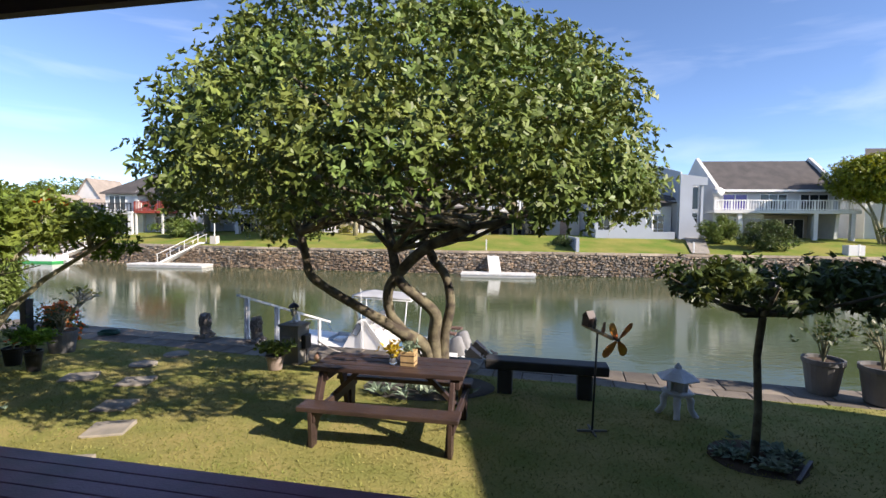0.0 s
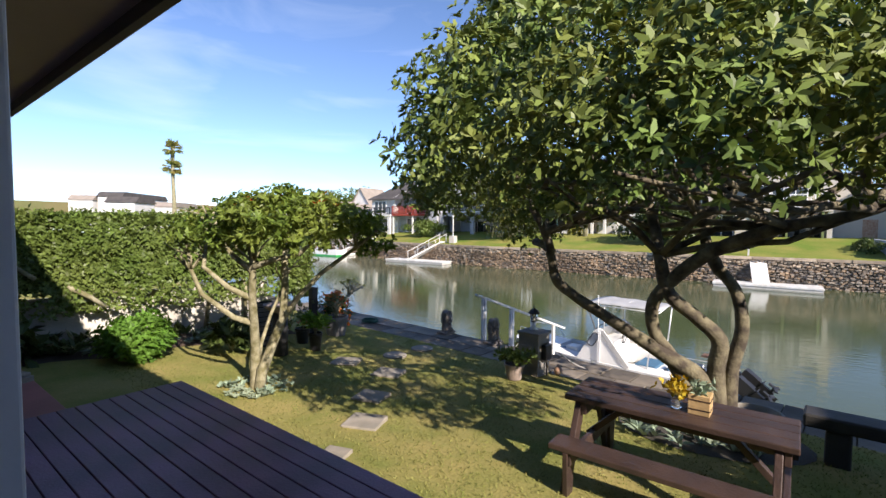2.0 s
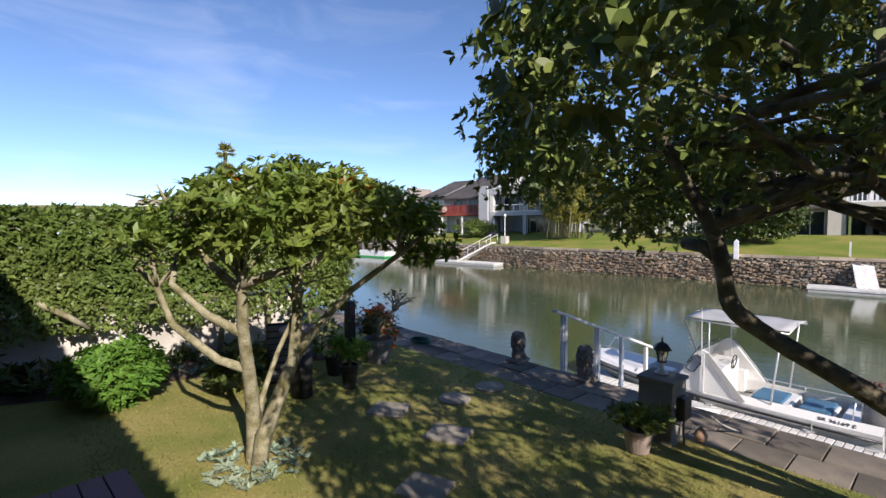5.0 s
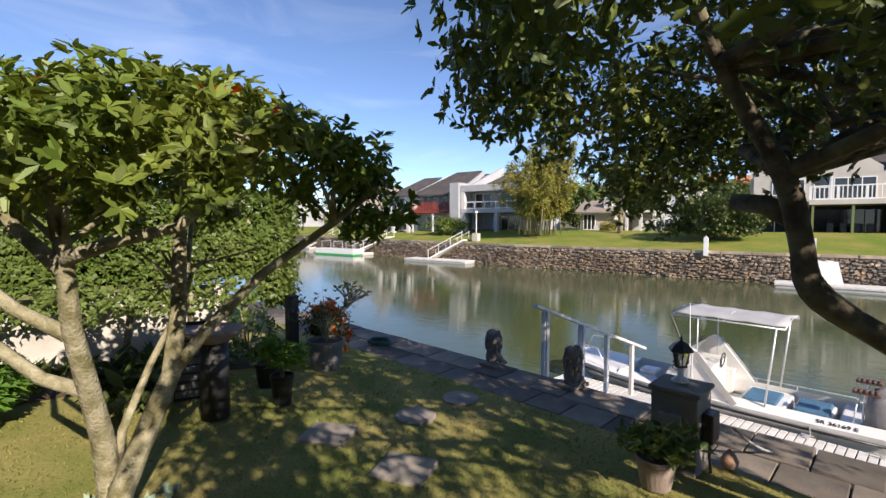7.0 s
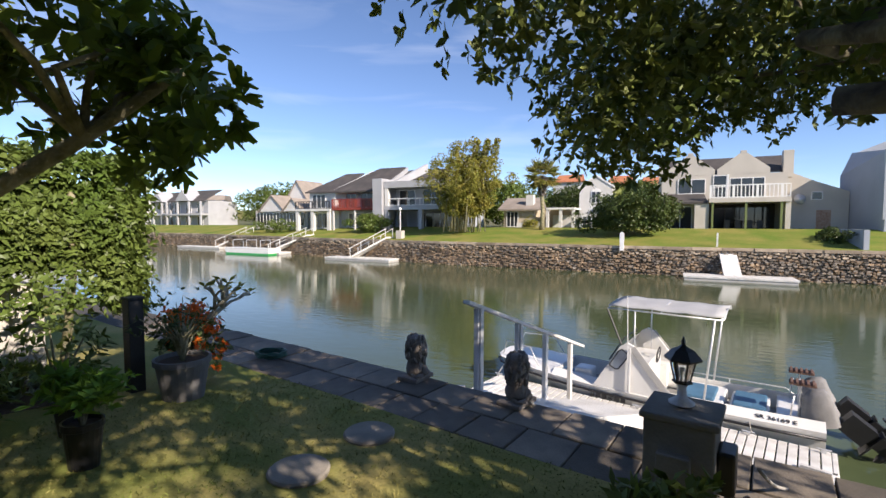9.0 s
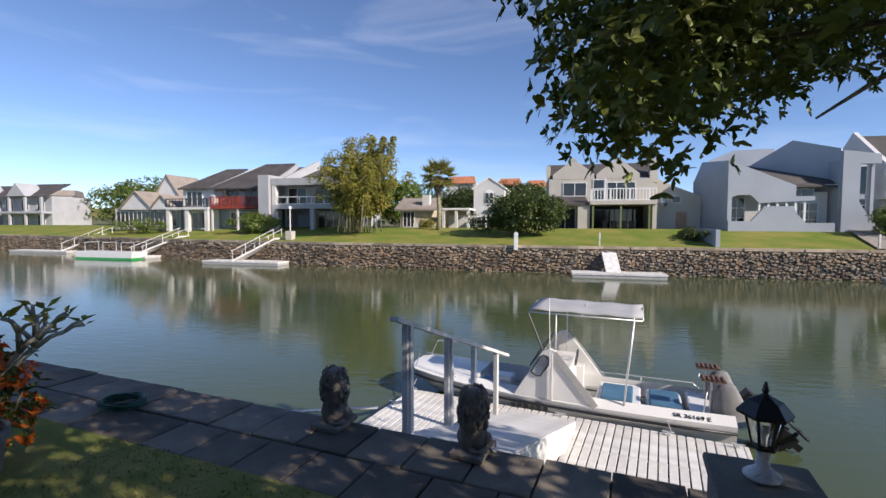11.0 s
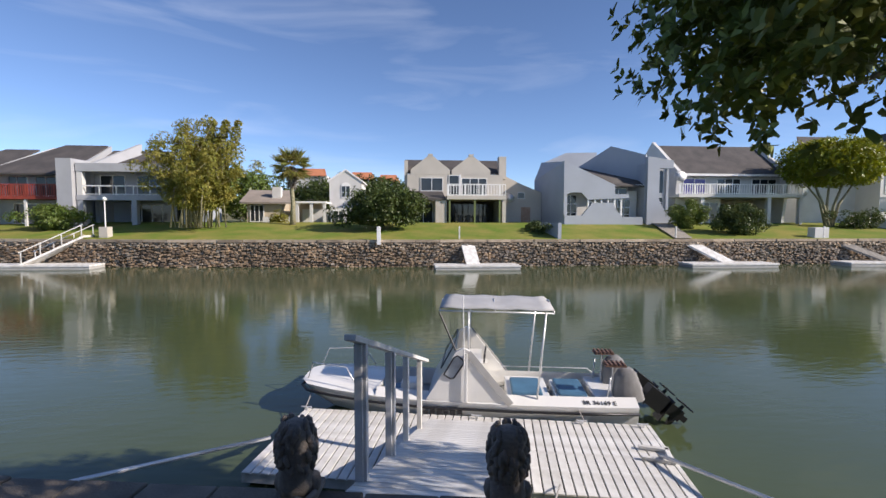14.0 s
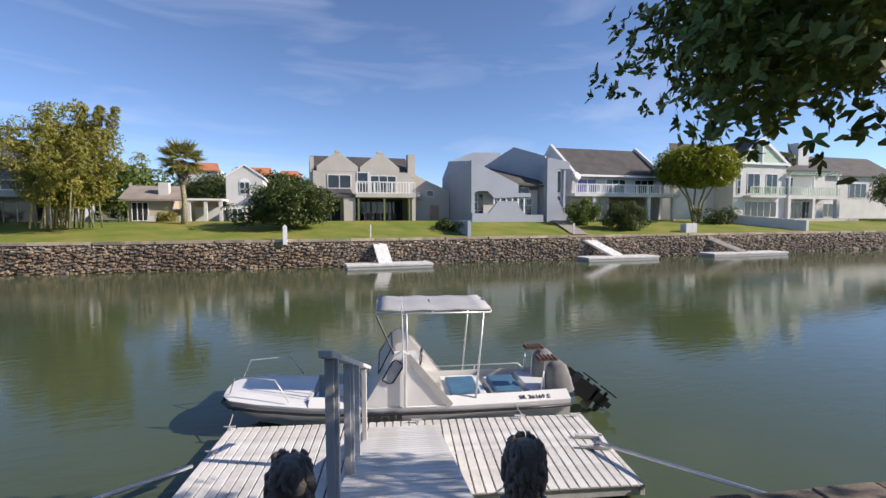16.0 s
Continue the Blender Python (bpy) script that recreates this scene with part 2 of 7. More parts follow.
M_YELLOW = material("yellow_paint", (0.72, 0.36, 0.02), 0.5, second=(0.6, 0.12, 0.015), scale=5, fine=30, bump=0.1)
M_PINE = material("pale_pine", (0.5, 0.34, 0.16), 0.7, vary=0.25, scale=8, fine=60, bump=0.3)
M_SOLAR = material("blue_window_film", (0.1, 0.08, 0.3), 0.15, vary=0.2, bump=0)
# boat side window: the reflection is painted in as pale grey-blue
M_PALEPANE = material("pale_reflection_pane", (0.4, 0.44, 0.48), 0.12, vary=0.35, scale=3, fine=20, bump=0.02)
M_PLATE = material("weathered_brown_slats", (0.16, 0.09, 0.065), 0.8, vary=0.3, scale=8, fine=60)
M_BATH = material("pinkish_brown_stoneware", (0.34, 0.27, 0.23), 0.85, second=(0.22, 0.17, 0.14), scale=5, fine=60, bump=0.4)
M_GLASS = glass_material("clear_glass", (0.95, 0.97, 0.97))


# ---- shape tools ----
class Shape:
    """Collects vertices and faces of one part."""

    def __init__(self):
        self.v, self.f = [], []

    def add(self, verts, faces):
        k = len(self.v)
        self.v += [tuple(p) for p in verts]
        self.f += [tuple(i + k for i in f) for f in faces]
        return self

    def box(self, x0, x1, y0, y1, z0, z1, m=None):
        p = [Vector((x, y, z)) for z in (z0, z1) for y in (y0, y1) for x in (x0, x1)]
        if m is not None:
            p = [m @ q for q in p]
        return self.add(p, [(0, 2, 3, 1), (4, 5, 7, 6), (0, 1, 5, 4), (2, 6, 7, 3), (0, 4, 6, 2), (1, 3, 7, 5)])

    def beam(self, a, b, w, h):
        """A square beam from a to b, w wide and h deep."""
        a, b = Vector(a), Vector(b)
        m = (b - a).to_track_quat("Y", "Z").to_matrix().to_4x4()
        m.translation = a
        return self.box(-w / 2, w / 2, 0, (b - a).length, -h / 2, h / 2, m)

    def tube(self, pts, rad, n=8, cap=True):
        pts = [Vector(p) for p in pts]
        if not isinstance(rad, (list, tuple)):
            rad = [rad] * len(pts)
        rings = []
        x = None
        for i, p in enumerate(pts):
            d = (pts[min(i + 1, len(pts) - 1)] - pts[max(i - 1, 0)]).normalized()
            if x is None:
                x = d.orthogonal().normalized()
            x = (x - d * x.dot(d)).normalized()
            y = d.cross(x)
            rings.append([p + rad[i] * (math.cos(2 * math.pi * k / n) * x + math.sin(2 * math.pi * k / n) * y) for k in range(n)])
        verts = [q for r in rings for q in r]
        faces = [(i * n + k, i * n + (k + 1) % n, (i + 1) * n + (k + 1) % n, (i + 1) * n + k) for i in range(len(pts) - 1) for k in range(n)]
        if cap:
            faces += [tuple(range(n - 1, -1, -1)), tuple((len(pts) - 1) * n + k for k in range(n))]
        return self.add(verts, faces)

    def lathe(self, prof, n=20, at=(0, 0, 0), squash=1.0):
        """prof: (radius, height) rows from bottom to top."""
        verts = [(at[0] + r * math.cos(2 * math.pi * k / n), at[1] + squash * r * math.sin(2 * math.pi * k / n), at[2] + z) for r, z in prof for k in range(n)]
        faces = [(i * n + k, i * n + (k + 1) % n, (i + 1) * n + (k + 1) % n, (i + 1) * n + k) for i in range(len(prof) - 1) for k in range(n)]
        faces += [tuple(range(n - 1, -1, -1)), tuple((len(prof) - 1) * n + k for k in range(n))]
        return self.add(verts, faces)

    def prism(self, poly, y0, y1, m=None):
        """A polygon of (x, z) pairs drawn out from y0 to y1."""
        k = len(poly)
        p = [Vector((x, y0, z)) for x, z in poly] + [Vector((x, y1, z)) for x, z in poly]
        if m is not None:
            p = [m @ q for q in p]
        return self.add(p, [tuple(range(k)), tuple(range(2 * k - 1, k - 1, -1))] + [(i, i + k, (i + 1) % k + k, (i + 1) % k) for i in range(k)])

    def sheet(self, verts, faces):
        return self.add(verts, faces)

    def make(self, name, mat, parent=None, m=None, smooth=False, bevel=0.0):
        me = bpy.data.meshes.new(name)
        me.from_pydata(self.v, [], self.f)
        bm = bmesh.new()
        bm.from_mesh(me)
        bmesh.ops.recalc_face_normals(bm, faces=bm.faces)
        bm.to_mesh(me)
        bm.free()
        me.materials.append(mat)
        if smooth:
            me.polygons.foreach_set("use_smooth", [True] * len(me.polygons))
        ob = new(name, me)
        if m is not None:
            ob.matrix_world = m
        if parent is not None:
            ob.parent = parent
        if bevel:
            bv = ob.modifiers.new("edge", "BEVEL")
            bv.width, bv.segments, bv.limit_method, bv.angle_limit = bevel, 2, "ANGLE", radians(40)
        return ob


def thing(name, m, label, category, group=""):
    ob = new(name)
    ob.empty_display_size = 0.2
    ob.matrix_world = m
    return tagged(ob, label, category, group)


def at_pose(x, y, z, rz=0.0):
    return pose(x, y, z, 0, 0, rz)


def leaf_mesh(name, mat, centres, normals, rng, length, width, per=1, spread=0.9, droop=0.15, parent=None, oval=False):
    """Leaves in whorls: at each centre, per bent leaves round the normal. One mesh. oval: blunt leaves, widest before the middle."""
    c = np.repeat(np.asarray(centres, float), per, axis=0)
    nrm = np.repeat(np.asarray(normals, float), per, axis=0)
    k = len(c)
    nrm /= np.linalg.norm(nrm, axis=1, keepdims=True) + 1e-9
    r = rng.normal(size=(k, 3))
    side = r - nrm * np.sum(r * nrm, axis=1, keepdims=True)
    side /= np.linalg.norm(side, axis=1, keepdims=True) + 1e-9
    sp = spread * (0.6 + 0.8 * rng.random((k, 1)))
    d = nrm + side * sp * 1.6
    d /= np.linalg.norm(d, axis=1, keepdims=True)
    w = np.cross(d, nrm + 0.3 * rng.normal(size=(k, 3)))
    w /= np.linalg.norm(w, axis=1, keepdims=True) + 1e-9
    ln = length * (0.65 + 0.7 * rng.random((k, 1)))
    wd = width * (0.7 + 0.6 * rng.random((k, 1)))
    up = np.cross(w, d)
    base = c
    mid = c + d * ln * 0.5 + up * ln * 0.06
    tip = c + d * ln - up * ln * droop
    if oval:
        lo, hi = c + d * ln * 0.46 + up * ln * 0.06, c + d * ln * 0.93 - up * ln * 0.8 * droop
        ring = [base, lo + w * wd * 0.5, hi + w * wd * 0.2, hi - w * wd * 0.2, lo - w * wd * 0.5]
    else:
        ring = [base, mid + w * wd / 2, tip, mid - w * wd / 2]
    e = len(ring)
    v = np.stack(ring, axis=1).reshape(-1, 3)
    me = bpy.data.meshes.new(name)
    me.vertices.add(len(v))
    me.vertices.foreach_set("co", v.ravel())
    me.loops.add(e * k)
    me.loops.foreach_set("vertex_index", np.arange(e * k, dtype=np.int32))
    me.polygons.add(k)
    me.polygons.foreach_set("loop_start", np.arange(0, e * k, e, dtype=np.int32))
    me.update(calc_edges=True)
    me.materials.append(mat)
    ob = new(name, me)
    if parent is not None:
        ob.parent = parent
    return tagged(ob, kind="stuff")


def clumps(rng, centres, radius, count, up=0.35, shell=0.55):
    """Leaf places in round clumps, thickest towards their outsides, with normals outwards."""
    pts, nor = [], []
    for cx, cy, cz, rr in centres:
        d = rng.normal(size=(count, 3))
        d /= np.linalg.norm(d, axis=1, keepdims=True)
        q = shell + (1 - shell) * rng.random((count, 1))
        p = d * q * radius * rr
        p[:, 2] *= 0.8
        pts.append(p + [cx, cy, cz])
        n = d.copy()
        n[:, 2] += up
        nor.append(n)
    return np.concatenate(pts), np.concatenate(nor)


HOUSE = at_pose(-1.0, 3.48, 0, -9.5)
QUAY = at_pose(-4.0, 10.03, 0, -13.7)
FAR = at_pose(0, 45.5, 0, -5.0)
PONT = at_pose(-6.05, 14.28, 0, -16.4)
WATER_Z, QUAY_Z = -2.45, -0.2


def lawn_z(x, y):
    """Height of the near lawn, which falls gently to the quay."""
    q = (x + 4.0) * 0.2368 + (y - 10.03) * 0.9716
    return max(QUAY_Z + 0.0, min(0.16, QUAY_Z - 0.058 * (q + 1.0))) + 0.025 * max(0.0, min(4.5, x + 4.0)) * max(0.0, min(1.0, (8.6 - y) / 3.5)) + 0.012 * noise.noise((x * 0.7, y * 0.7, 0))


# ---- setting: water, ground, quay, far bank ----
water = tagged(Shape().add([(-1500, -40, WATER_Z), (1500, -40, WATER_Z), (1500, 1500, WATER_Z), (-1500, 1500, WATER_Z)], [(0, 1, 2, 3)]).make("water", M_WATER), "calm green canal water with soft reflections", "water", kind="structure")

s = Shape()
GX, GY = 90, 60
for j in range(GY + 1):
    for i in range(GX + 1):
        u, v = -16 + 34 * i / GX, -16 + 15.0 * j / GY
        p = QUAY @ Vector((u, v, 0))
        s.v.append((p.x, p.y, lawn_z(p.x, p.y)))
for j in range(GY):
    for i in range(GX):
        a = j * (GX + 1) + i
        s.f.append((a, a + 1, a + GX + 2, a + GX + 1))
lawn = tagged(s.make("ground", M_LAWN, smooth=True), "mown lawn of yellow-green grass sloping to the canal", "lawn", kind="structure")

# quay wall: body with capping
quay = tagged(Shape().box(-60, 60, -1.05, -0.02, -3.6, QUAY_Z - 0.05).make("quay_wall", M_JOINT, m=QUAY), "concrete quay wall along the canal edge", "quay", kind="structure")


def far_line(u):
    """Line of the far canal wall: across-offset for a place along it."""
    pts = [(-140, 22), (-70, 11.5), (-40, 4.2), (-20, 0.8), (0, 0.0), (22, 0.2), (45, 0.6), (110, 1.5)]
    for (a, b), (c, d) in zip(pts, pts[1:]):
        if u <= c:
            return b + (d - b) * (u - a) / (c - a)
    return pts[-1][1]


def far_z(u, v):
    """Height of the far bank."""
    d = v - far_line(u)
    return -0.22 + 1.35 * min(1, max(0, d) / 10.0) + max(0, d - 28) * 0.075 * (0.6 + 0.5 * noise.noise((u * 0.012, d * 0.012, 3))) if d < 160 else -0.22 + 1.35 + 10 + 0.02 * (d - 160)


s = Shape()
us = [-400, -250, -160, -110, -90] + list(range(-80, 101, 4)) + [110, 140, 200, 300, 450]
ds = [0.0, 0.6, 2, 4, 6, 8, 10, 14, 20, 28, 40, 60, 90, 130, 160, 300, 800, 2000]
for d in ds:
    for u in us:
        v = far_line(u) + d
        s.v.append((u, v, far_z(u, v)))
nu = len(us)
lawnf, hillf = [], []
for j in range(len(ds) - 1):
    for i in range(nu - 1):
        (lawnf if ds[j] < 20 else hillf).append((j * nu + i, j * nu + i + 1, (j + 1) * nu + i + 1, (j + 1) * nu + i))
s.f = lawnf + hillf
bank = s.make("far_ground", M_FARLAWN, m=FAR, smooth=True)
bank.data.materials.append(M_BANK)
for k, p in enumerate(bank.data.polygons):
    p.material_index = 0 if k < len(lawnf) else 1
tagged(bank, "green lawn on the far bank rising to low hills", "lawn", kind="structure")

# ---- big tree ----
def big_tree():
    rng = np.random.default_rng(4)
    T = thing("tree", at_pose(0.35, 7.15, 0.0), "broad umbrella-shaped tree with twisting dark stems and glossy leaves", "tree")
    wood = Shape()
    stems = [
        ([(0.0, 0.1, -0.1), (-0.1, 0.05, 0.4), (-0.5, -0.05, 0.68), (-1.04, -0.15, 1.02), (-1.55, -0.1, 1.3), (-1.8, -0.08, 1.5), (-1.86, -0.1, 1.75), (-1.95, -0.12, 2.1), (-2.25, -0.2, 2.7), (-2.5, -0.3, 3.4)], [0.17, 0.15, 0.13, 0.105, 0.095, 0.1, 0.085, 0.08, 0.06, 0.035]),
        ([(-0.08, 0.1, -0.1), (-0.45, 0.0, 0.65), (-0.64, -0.05, 0.95), (-0.66, -0.06, 1.3), (-0.43, -0.1, 1.62), (-0.05, -0.3, 1.95), (0.5, -0.6, 2.2), (1.1, -0.7, 2.35), (2.0, -0.9, 2.9)], [0.14, 0.12, 0.1, 0.105, 0.12, 0.11, 0.09, 0.07, 0.04]),
        ([(0.05, 0.1, -0.1), (0.0, 0.05, 0.55), (0.02, 0.0, 0.92), (-0.22, -0.05, 1.17), (-0.5, -0.08, 1.42), (-0.6, -0.05, 1.8), (-0.7, 0.1, 2.25), (-0.9, 0.5, 3.0), (-0.9, 0.8, 4.0)], [0.17, 0.14, 0.13, 0.115, 0.12, 0.1, 0.09, 0.06, 0.035]),
        ([(0.15, 0.15, -0.1), (0.15, 0.15, 0.55), (0.24, 0.12, 1.05), (0.16, 0.12, 1.48), (-0.05, 0.15, 1.78), (-0.15, 0.5, 2.2), (0.2, 1.2, 2.7), (0.4, 1.9, 3.4)], [0.15, 0.12, 0.11, 0.1, 0.1, 0.08, 0.06, 0.035]),
        ([(-0.05, -0.3, 1.95), (0.3, -0.2, 2.05), (0.7, 0.2, 2.3), (1.3, 0.8, 2.8), (1.8, 1.2, 3.4)], [0.1, 0.09, 0.07, 0.055, 0.03]),
        ([(-1.95, -0.12, 2.1), (-1.4, 0.5, 2.3), (-0.9, 1.3, 2.45), (-0.6, 2.2, 2.6), (-1.0, 3.2, 2.8)], [0.07, 0.065, 0.06, 0.05, 0.03]),
    ]
    for pts, rad in stems:
        # refine the line so that it bends softly
        fine, fr = [], []
        for i in range(len(pts) - 1):
            for k in range(4):
                f = k / 4
                p0, p1, p2, p3 = (Vector(pts[max(0, min(len(pts) - 1, i + o))]) for o in (-1, 0, 1, 2))
                q = 0.5 * ((2 * p1) + (p2 - p0) * f + (2 * p0 - 5 * p1 + 4 * p2 - p3) * f * f + (3 * p1 - p0 - 3 * p2 + p3) * f ** 3)
                r = 0.68 * (rad[i] * (1 - f) + rad[i + 1] * f)
                fine.append(q)
                fr.append(r * (1 + 0.13 * noise.noise(q * 4)))
        wood.tube(fine, fr, 10)
    # limbs spreading out under the crown
    ends = [(-1.95, -0.12, 2.1), (-0.6, -0.05, 1.85), (0.5, -0.6, 2.2), (-0.15, 0.5, 2.2), (-2.25, -0.2, 2.7), (1.1, -0.7, 2.35), (-0.9, 0.5, 3.0), (0.2, 1.2, 2.7)]
    for k in range(46):
        a = Vector(ends[k % len(ends)])
        ang = rng.uniform(0, 2 * math.pi)
        rr = math.sqrt(rng.uniform(0.15, 1))
        b = Vector((-0.25 + 2.6 * rr * math.cos(ang), 0.3 + 3.6 * rr * math.sin(ang), rng.uniform(2.5, 4.2) - 0.3 * rr))
        mid = a.lerp(b, 0.5) + Vector((rng.normal() * 0.3, rng.normal() * 0.3, -0.15 + rng.normal() * 0.15))
        q1 = a.lerp(mid, 0.5) + Vector((rng.normal() * 0.1, rng.normal() * 0.1, 0.05))
        q2 = mid.lerp(b, 0.5) + Vector((rng.normal() * 0.1, rng.normal() * 0.1, 0.05))
        wood.tube([a, q1, mid, q2, b], [0.042, 0.036, 0.03, 0.022, 0.01], 6)
    wood.tube([(-1.86, -0.1, 1.85), (-2.02, 0.02, 1.95), (-2.16, 0.12, 1.97)], [0.06, 0.055, 0.05], 8)
    wood.make("trunk", M_BARK, T, smooth=True)
    cs = []
    for k in range(960):
        ang = rng.uniform(0, 2 * math.pi)
        rim = k > 620
        rr = rng.uniform(0.86, 1.0) if rim else math.sqrt(rng.uniform(0, 1))
        ex, ey = (3.25 if 0.3 < math.sin(ang) and math.cos(ang) < 0 else 3.5) + 0.12 * math.sin(3 * ang + 1), (3.55 if math.sin(ang) > 0 else 3.95) + 0.15 * math.sin(2 * ang)
        x, y = ex * rr * math.cos(ang), ey * rr * math.sin(ang)
        edge = min(0.83 * (x - 0.15) + 0.56 * (y + 0.25) + 3.38, 2.75 - 0.906 * (x - 0.15) + 0.423 * (y + 0.25))
        if edge < 0:
            continue  # pruned back on the house side
        top = 2.75 + 2.45 * max(0.0, 1 - rr ** 2.2) ** 0.6 + 0.18 * math.sin(x * 1.7) * math.cos(y * 1.3)
        top = min(top, 3.0 + 2.3 * math.sqrt(min(1.0, edge / 1.7)))
        low = 2.55 - 0.17 * max(0.0, min(1.0, (0.6 - x) / 1.5)) + 0.25 * (1 - rr) + 0.15 * math.sin(x * 1.3 + y) - 0.35 * math.exp(-((x + 2.4) ** 2 + (y - 1.4) ** 2) / 0.7) + 0.35 * max(0.0, min(1.0, (y - 1.0) / 1.2)) * max(0.0, min(1.0, (x + 1.6) / 0.8))
        f = rng.random()
        if rim:
            z = rng.uniform(low, max(low + 0.3, top - 0.1))
        else:
            z = top - 0.3 if f < (0.5 if rr < 0.75 else 0.3) else rng.uniform(low, max(low + 0.1, top - 0.4))
        if z < 2.8 and min(0.96 * (x - 0.15) - 0.27 * (y + 0.25) + 3.55, 0.6 * (x - 0.15) - 0.8 * (y + 0.25) + 3.6) < 0:
            continue  # higher clearance over the quay
        if z < 2.95 and y > 2.1 and x > -1.3:
            continue  # and over the water
        cs.append((-0.15 + x, 0.25 + y, z, rng.uniform(0.7, 1.1)))
        if k % 9 == 0 and z > top - 0.35:
            cs.append((-0.15 + x, 0.25 + y, z + 0.42, 0.42))  # shoots standing out of the crown
    for k in range(26):  # a bough drooping over the quay
        cs.append((-2.5 + 0.33 * rng.normal(), 2.2 + 0.38 * rng.normal(), max(2.45, 2.75 + 0.18 * rng.normal()), rng.uniform(0.5, 0.8)))
    p, n = clumps(rng, cs, 0.43, 25, up=0.6, shell=0.4)
    n += 0.25 * (p - np.array([-0.15, 0.25, 2.6])) / 4
    inner = [(a, b, c + 0.12, 0.9) for a, b, c, r in cs if math.hypot(a + 0.15, b - 0.25) < 2.9 and 2.55 < c < 4.35]
    pi, ni = clumps(rng, inner, 0.32, 14, up=0.3, shell=0.1)
    leaf_mesh("inner_foliage", M_LEAF, pi, ni, rng, 0.085, 0.045, per=5, spread=1.0, parent=T)
    leaf_mesh("foliage", M_LEAF, p, n, rng, 0.068, 0.029, per=7, spread=1.0, parent=T, oval=True)
    return T


big_tree()


def small_tree():
    """Multi-stemmed shrub-tree on the lawn with pale lichened stems."""
    rng = np.random.default_rng(9)
    T = thing("tree", at_pose(-4.9, 5.25, 0.0), "small multi-stemmed tree with pale lichened bark and bright leaves", "tree")
    w = Shape()
    stems = [
        [(-0.03, 0.02, -0.05), (-0.08, 0.06, 0.28), (0.0, 0.0, 0.6), (0.1, -0.1, 0.95), (0.2, -0.2, 1.3), (0.3, -0.26, 1.72), (0.25, -0.3, 2.1)],
        [(0.03, 0.02, -0.05), (0.05, 0.06, 0.25), (0.12, 0.18, 0.6), (0.18, 0.3, 0.92), (0.14, 0.38, 1.3), (0.1, 0.42, 1.7), (0.1, 0.45, 2.05)],
        [(0.1, -0.1, 0.92), (-0.1, -0.24, 1.0), (-0.42, -0.45, 1.3), (-0.55, -0.5, 1.6), (-0.65, -0.5, 2.05)],
        [(0.19, -0.19, 1.25), (-0.05, -0.35, 1.4), (-0.3, -0.5, 1.65), (-0.5, -0.3, 2.05)],
        [(0.18, 0.3, 0.92), (0.26, 0.52, 1.2), (0.4, 0.8, 1.5), (0.75, 1.12, 1.85), (1.0, 1.3, 2.1)],
        [(0.3, -0.26, 1.66), (0.5, -0.12, 1.75), (0.75, 0.05, 1.82), (0.95, 0.2, 2.05)],
        [(-0.02, 0.05, 0.26), (-0.03, 0.12, 0.6), (-0.05, 0.3, 0.95), (0.0, 0.5, 1.35), (-0.2, 0.7, 2.0)],
        [(0.28, -0.25, 1.6), (0.05, -0.35, 1.8), (-0.1, -0.5, 2.1)],
    ]
    for pts in stems:
        big = pts[0][2] < 0.1
        slim = 0.024 if 0.1 < pts[0][2] < 0.5 else 0.036
        n = len(pts)
        w.tube(pts, [(0.072 if big else slim) * (1 - 0.62 * i / (n - 1)) + 0.006 for i in range(n)], 8)
    for k in range(40):
        base = Vector(stems[k % 8][-1 if k % 2 else -2])
        w.tube([base, base + Vector((rng.normal() * 0.12, rng.normal() * 0.12, 0.18)), base + Vector((rng.normal() * 0.22, rng.normal() * 0.22, 0.32))], [0.018, 0.013, 0.006], 5)
    w.make("trunk", M_PALEBARK, T, smooth=True)
    cs = []
    for k in range(150):
        ang, rr = rng.uniform(0, 2 * math.pi), math.sqrt(rng.random())
        a, b = 1.4 * rr * math.cos(ang), 1.15 * rr * math.sin(ang)
        x, y = 0.3 + 0.82 * a - 0.57 * b, 0.3 + 0.57 * a + 0.82 * b
        if 0.7 * x + 0.7 * y > 1.8 or x > 1.3:
            continue
        z = 2.47 - 0.3 * rr ** 2 + 0.07 * math.sin(3 * x + 1.7 * y) + (rng.uniform(-0.06, 0.06) if k % 3 else rng.uniform(-0.38, -0.12))
        cs.append((x, y, z, rng.uniform(0.6, 1.1)))
    p, n = clumps(rng, cs, 0.22, 21, up=0.9, shell=0.2)
    leaf_mesh("foliage", M_LEAF2, p, n, rng, 0.074, 0.029, per=7, spread=0.9, droop=0.2, parent=T, oval=True)
    fl = [q for q in p if q[2] > 2.35 and rng.random() < 0.035]
    leaf_mesh("flower", M_FLOWER, fl, [(0, 0, 1)] * len(fl), rng, 0.07, 0.03, per=6, parent=T)
    return T


small_tree()


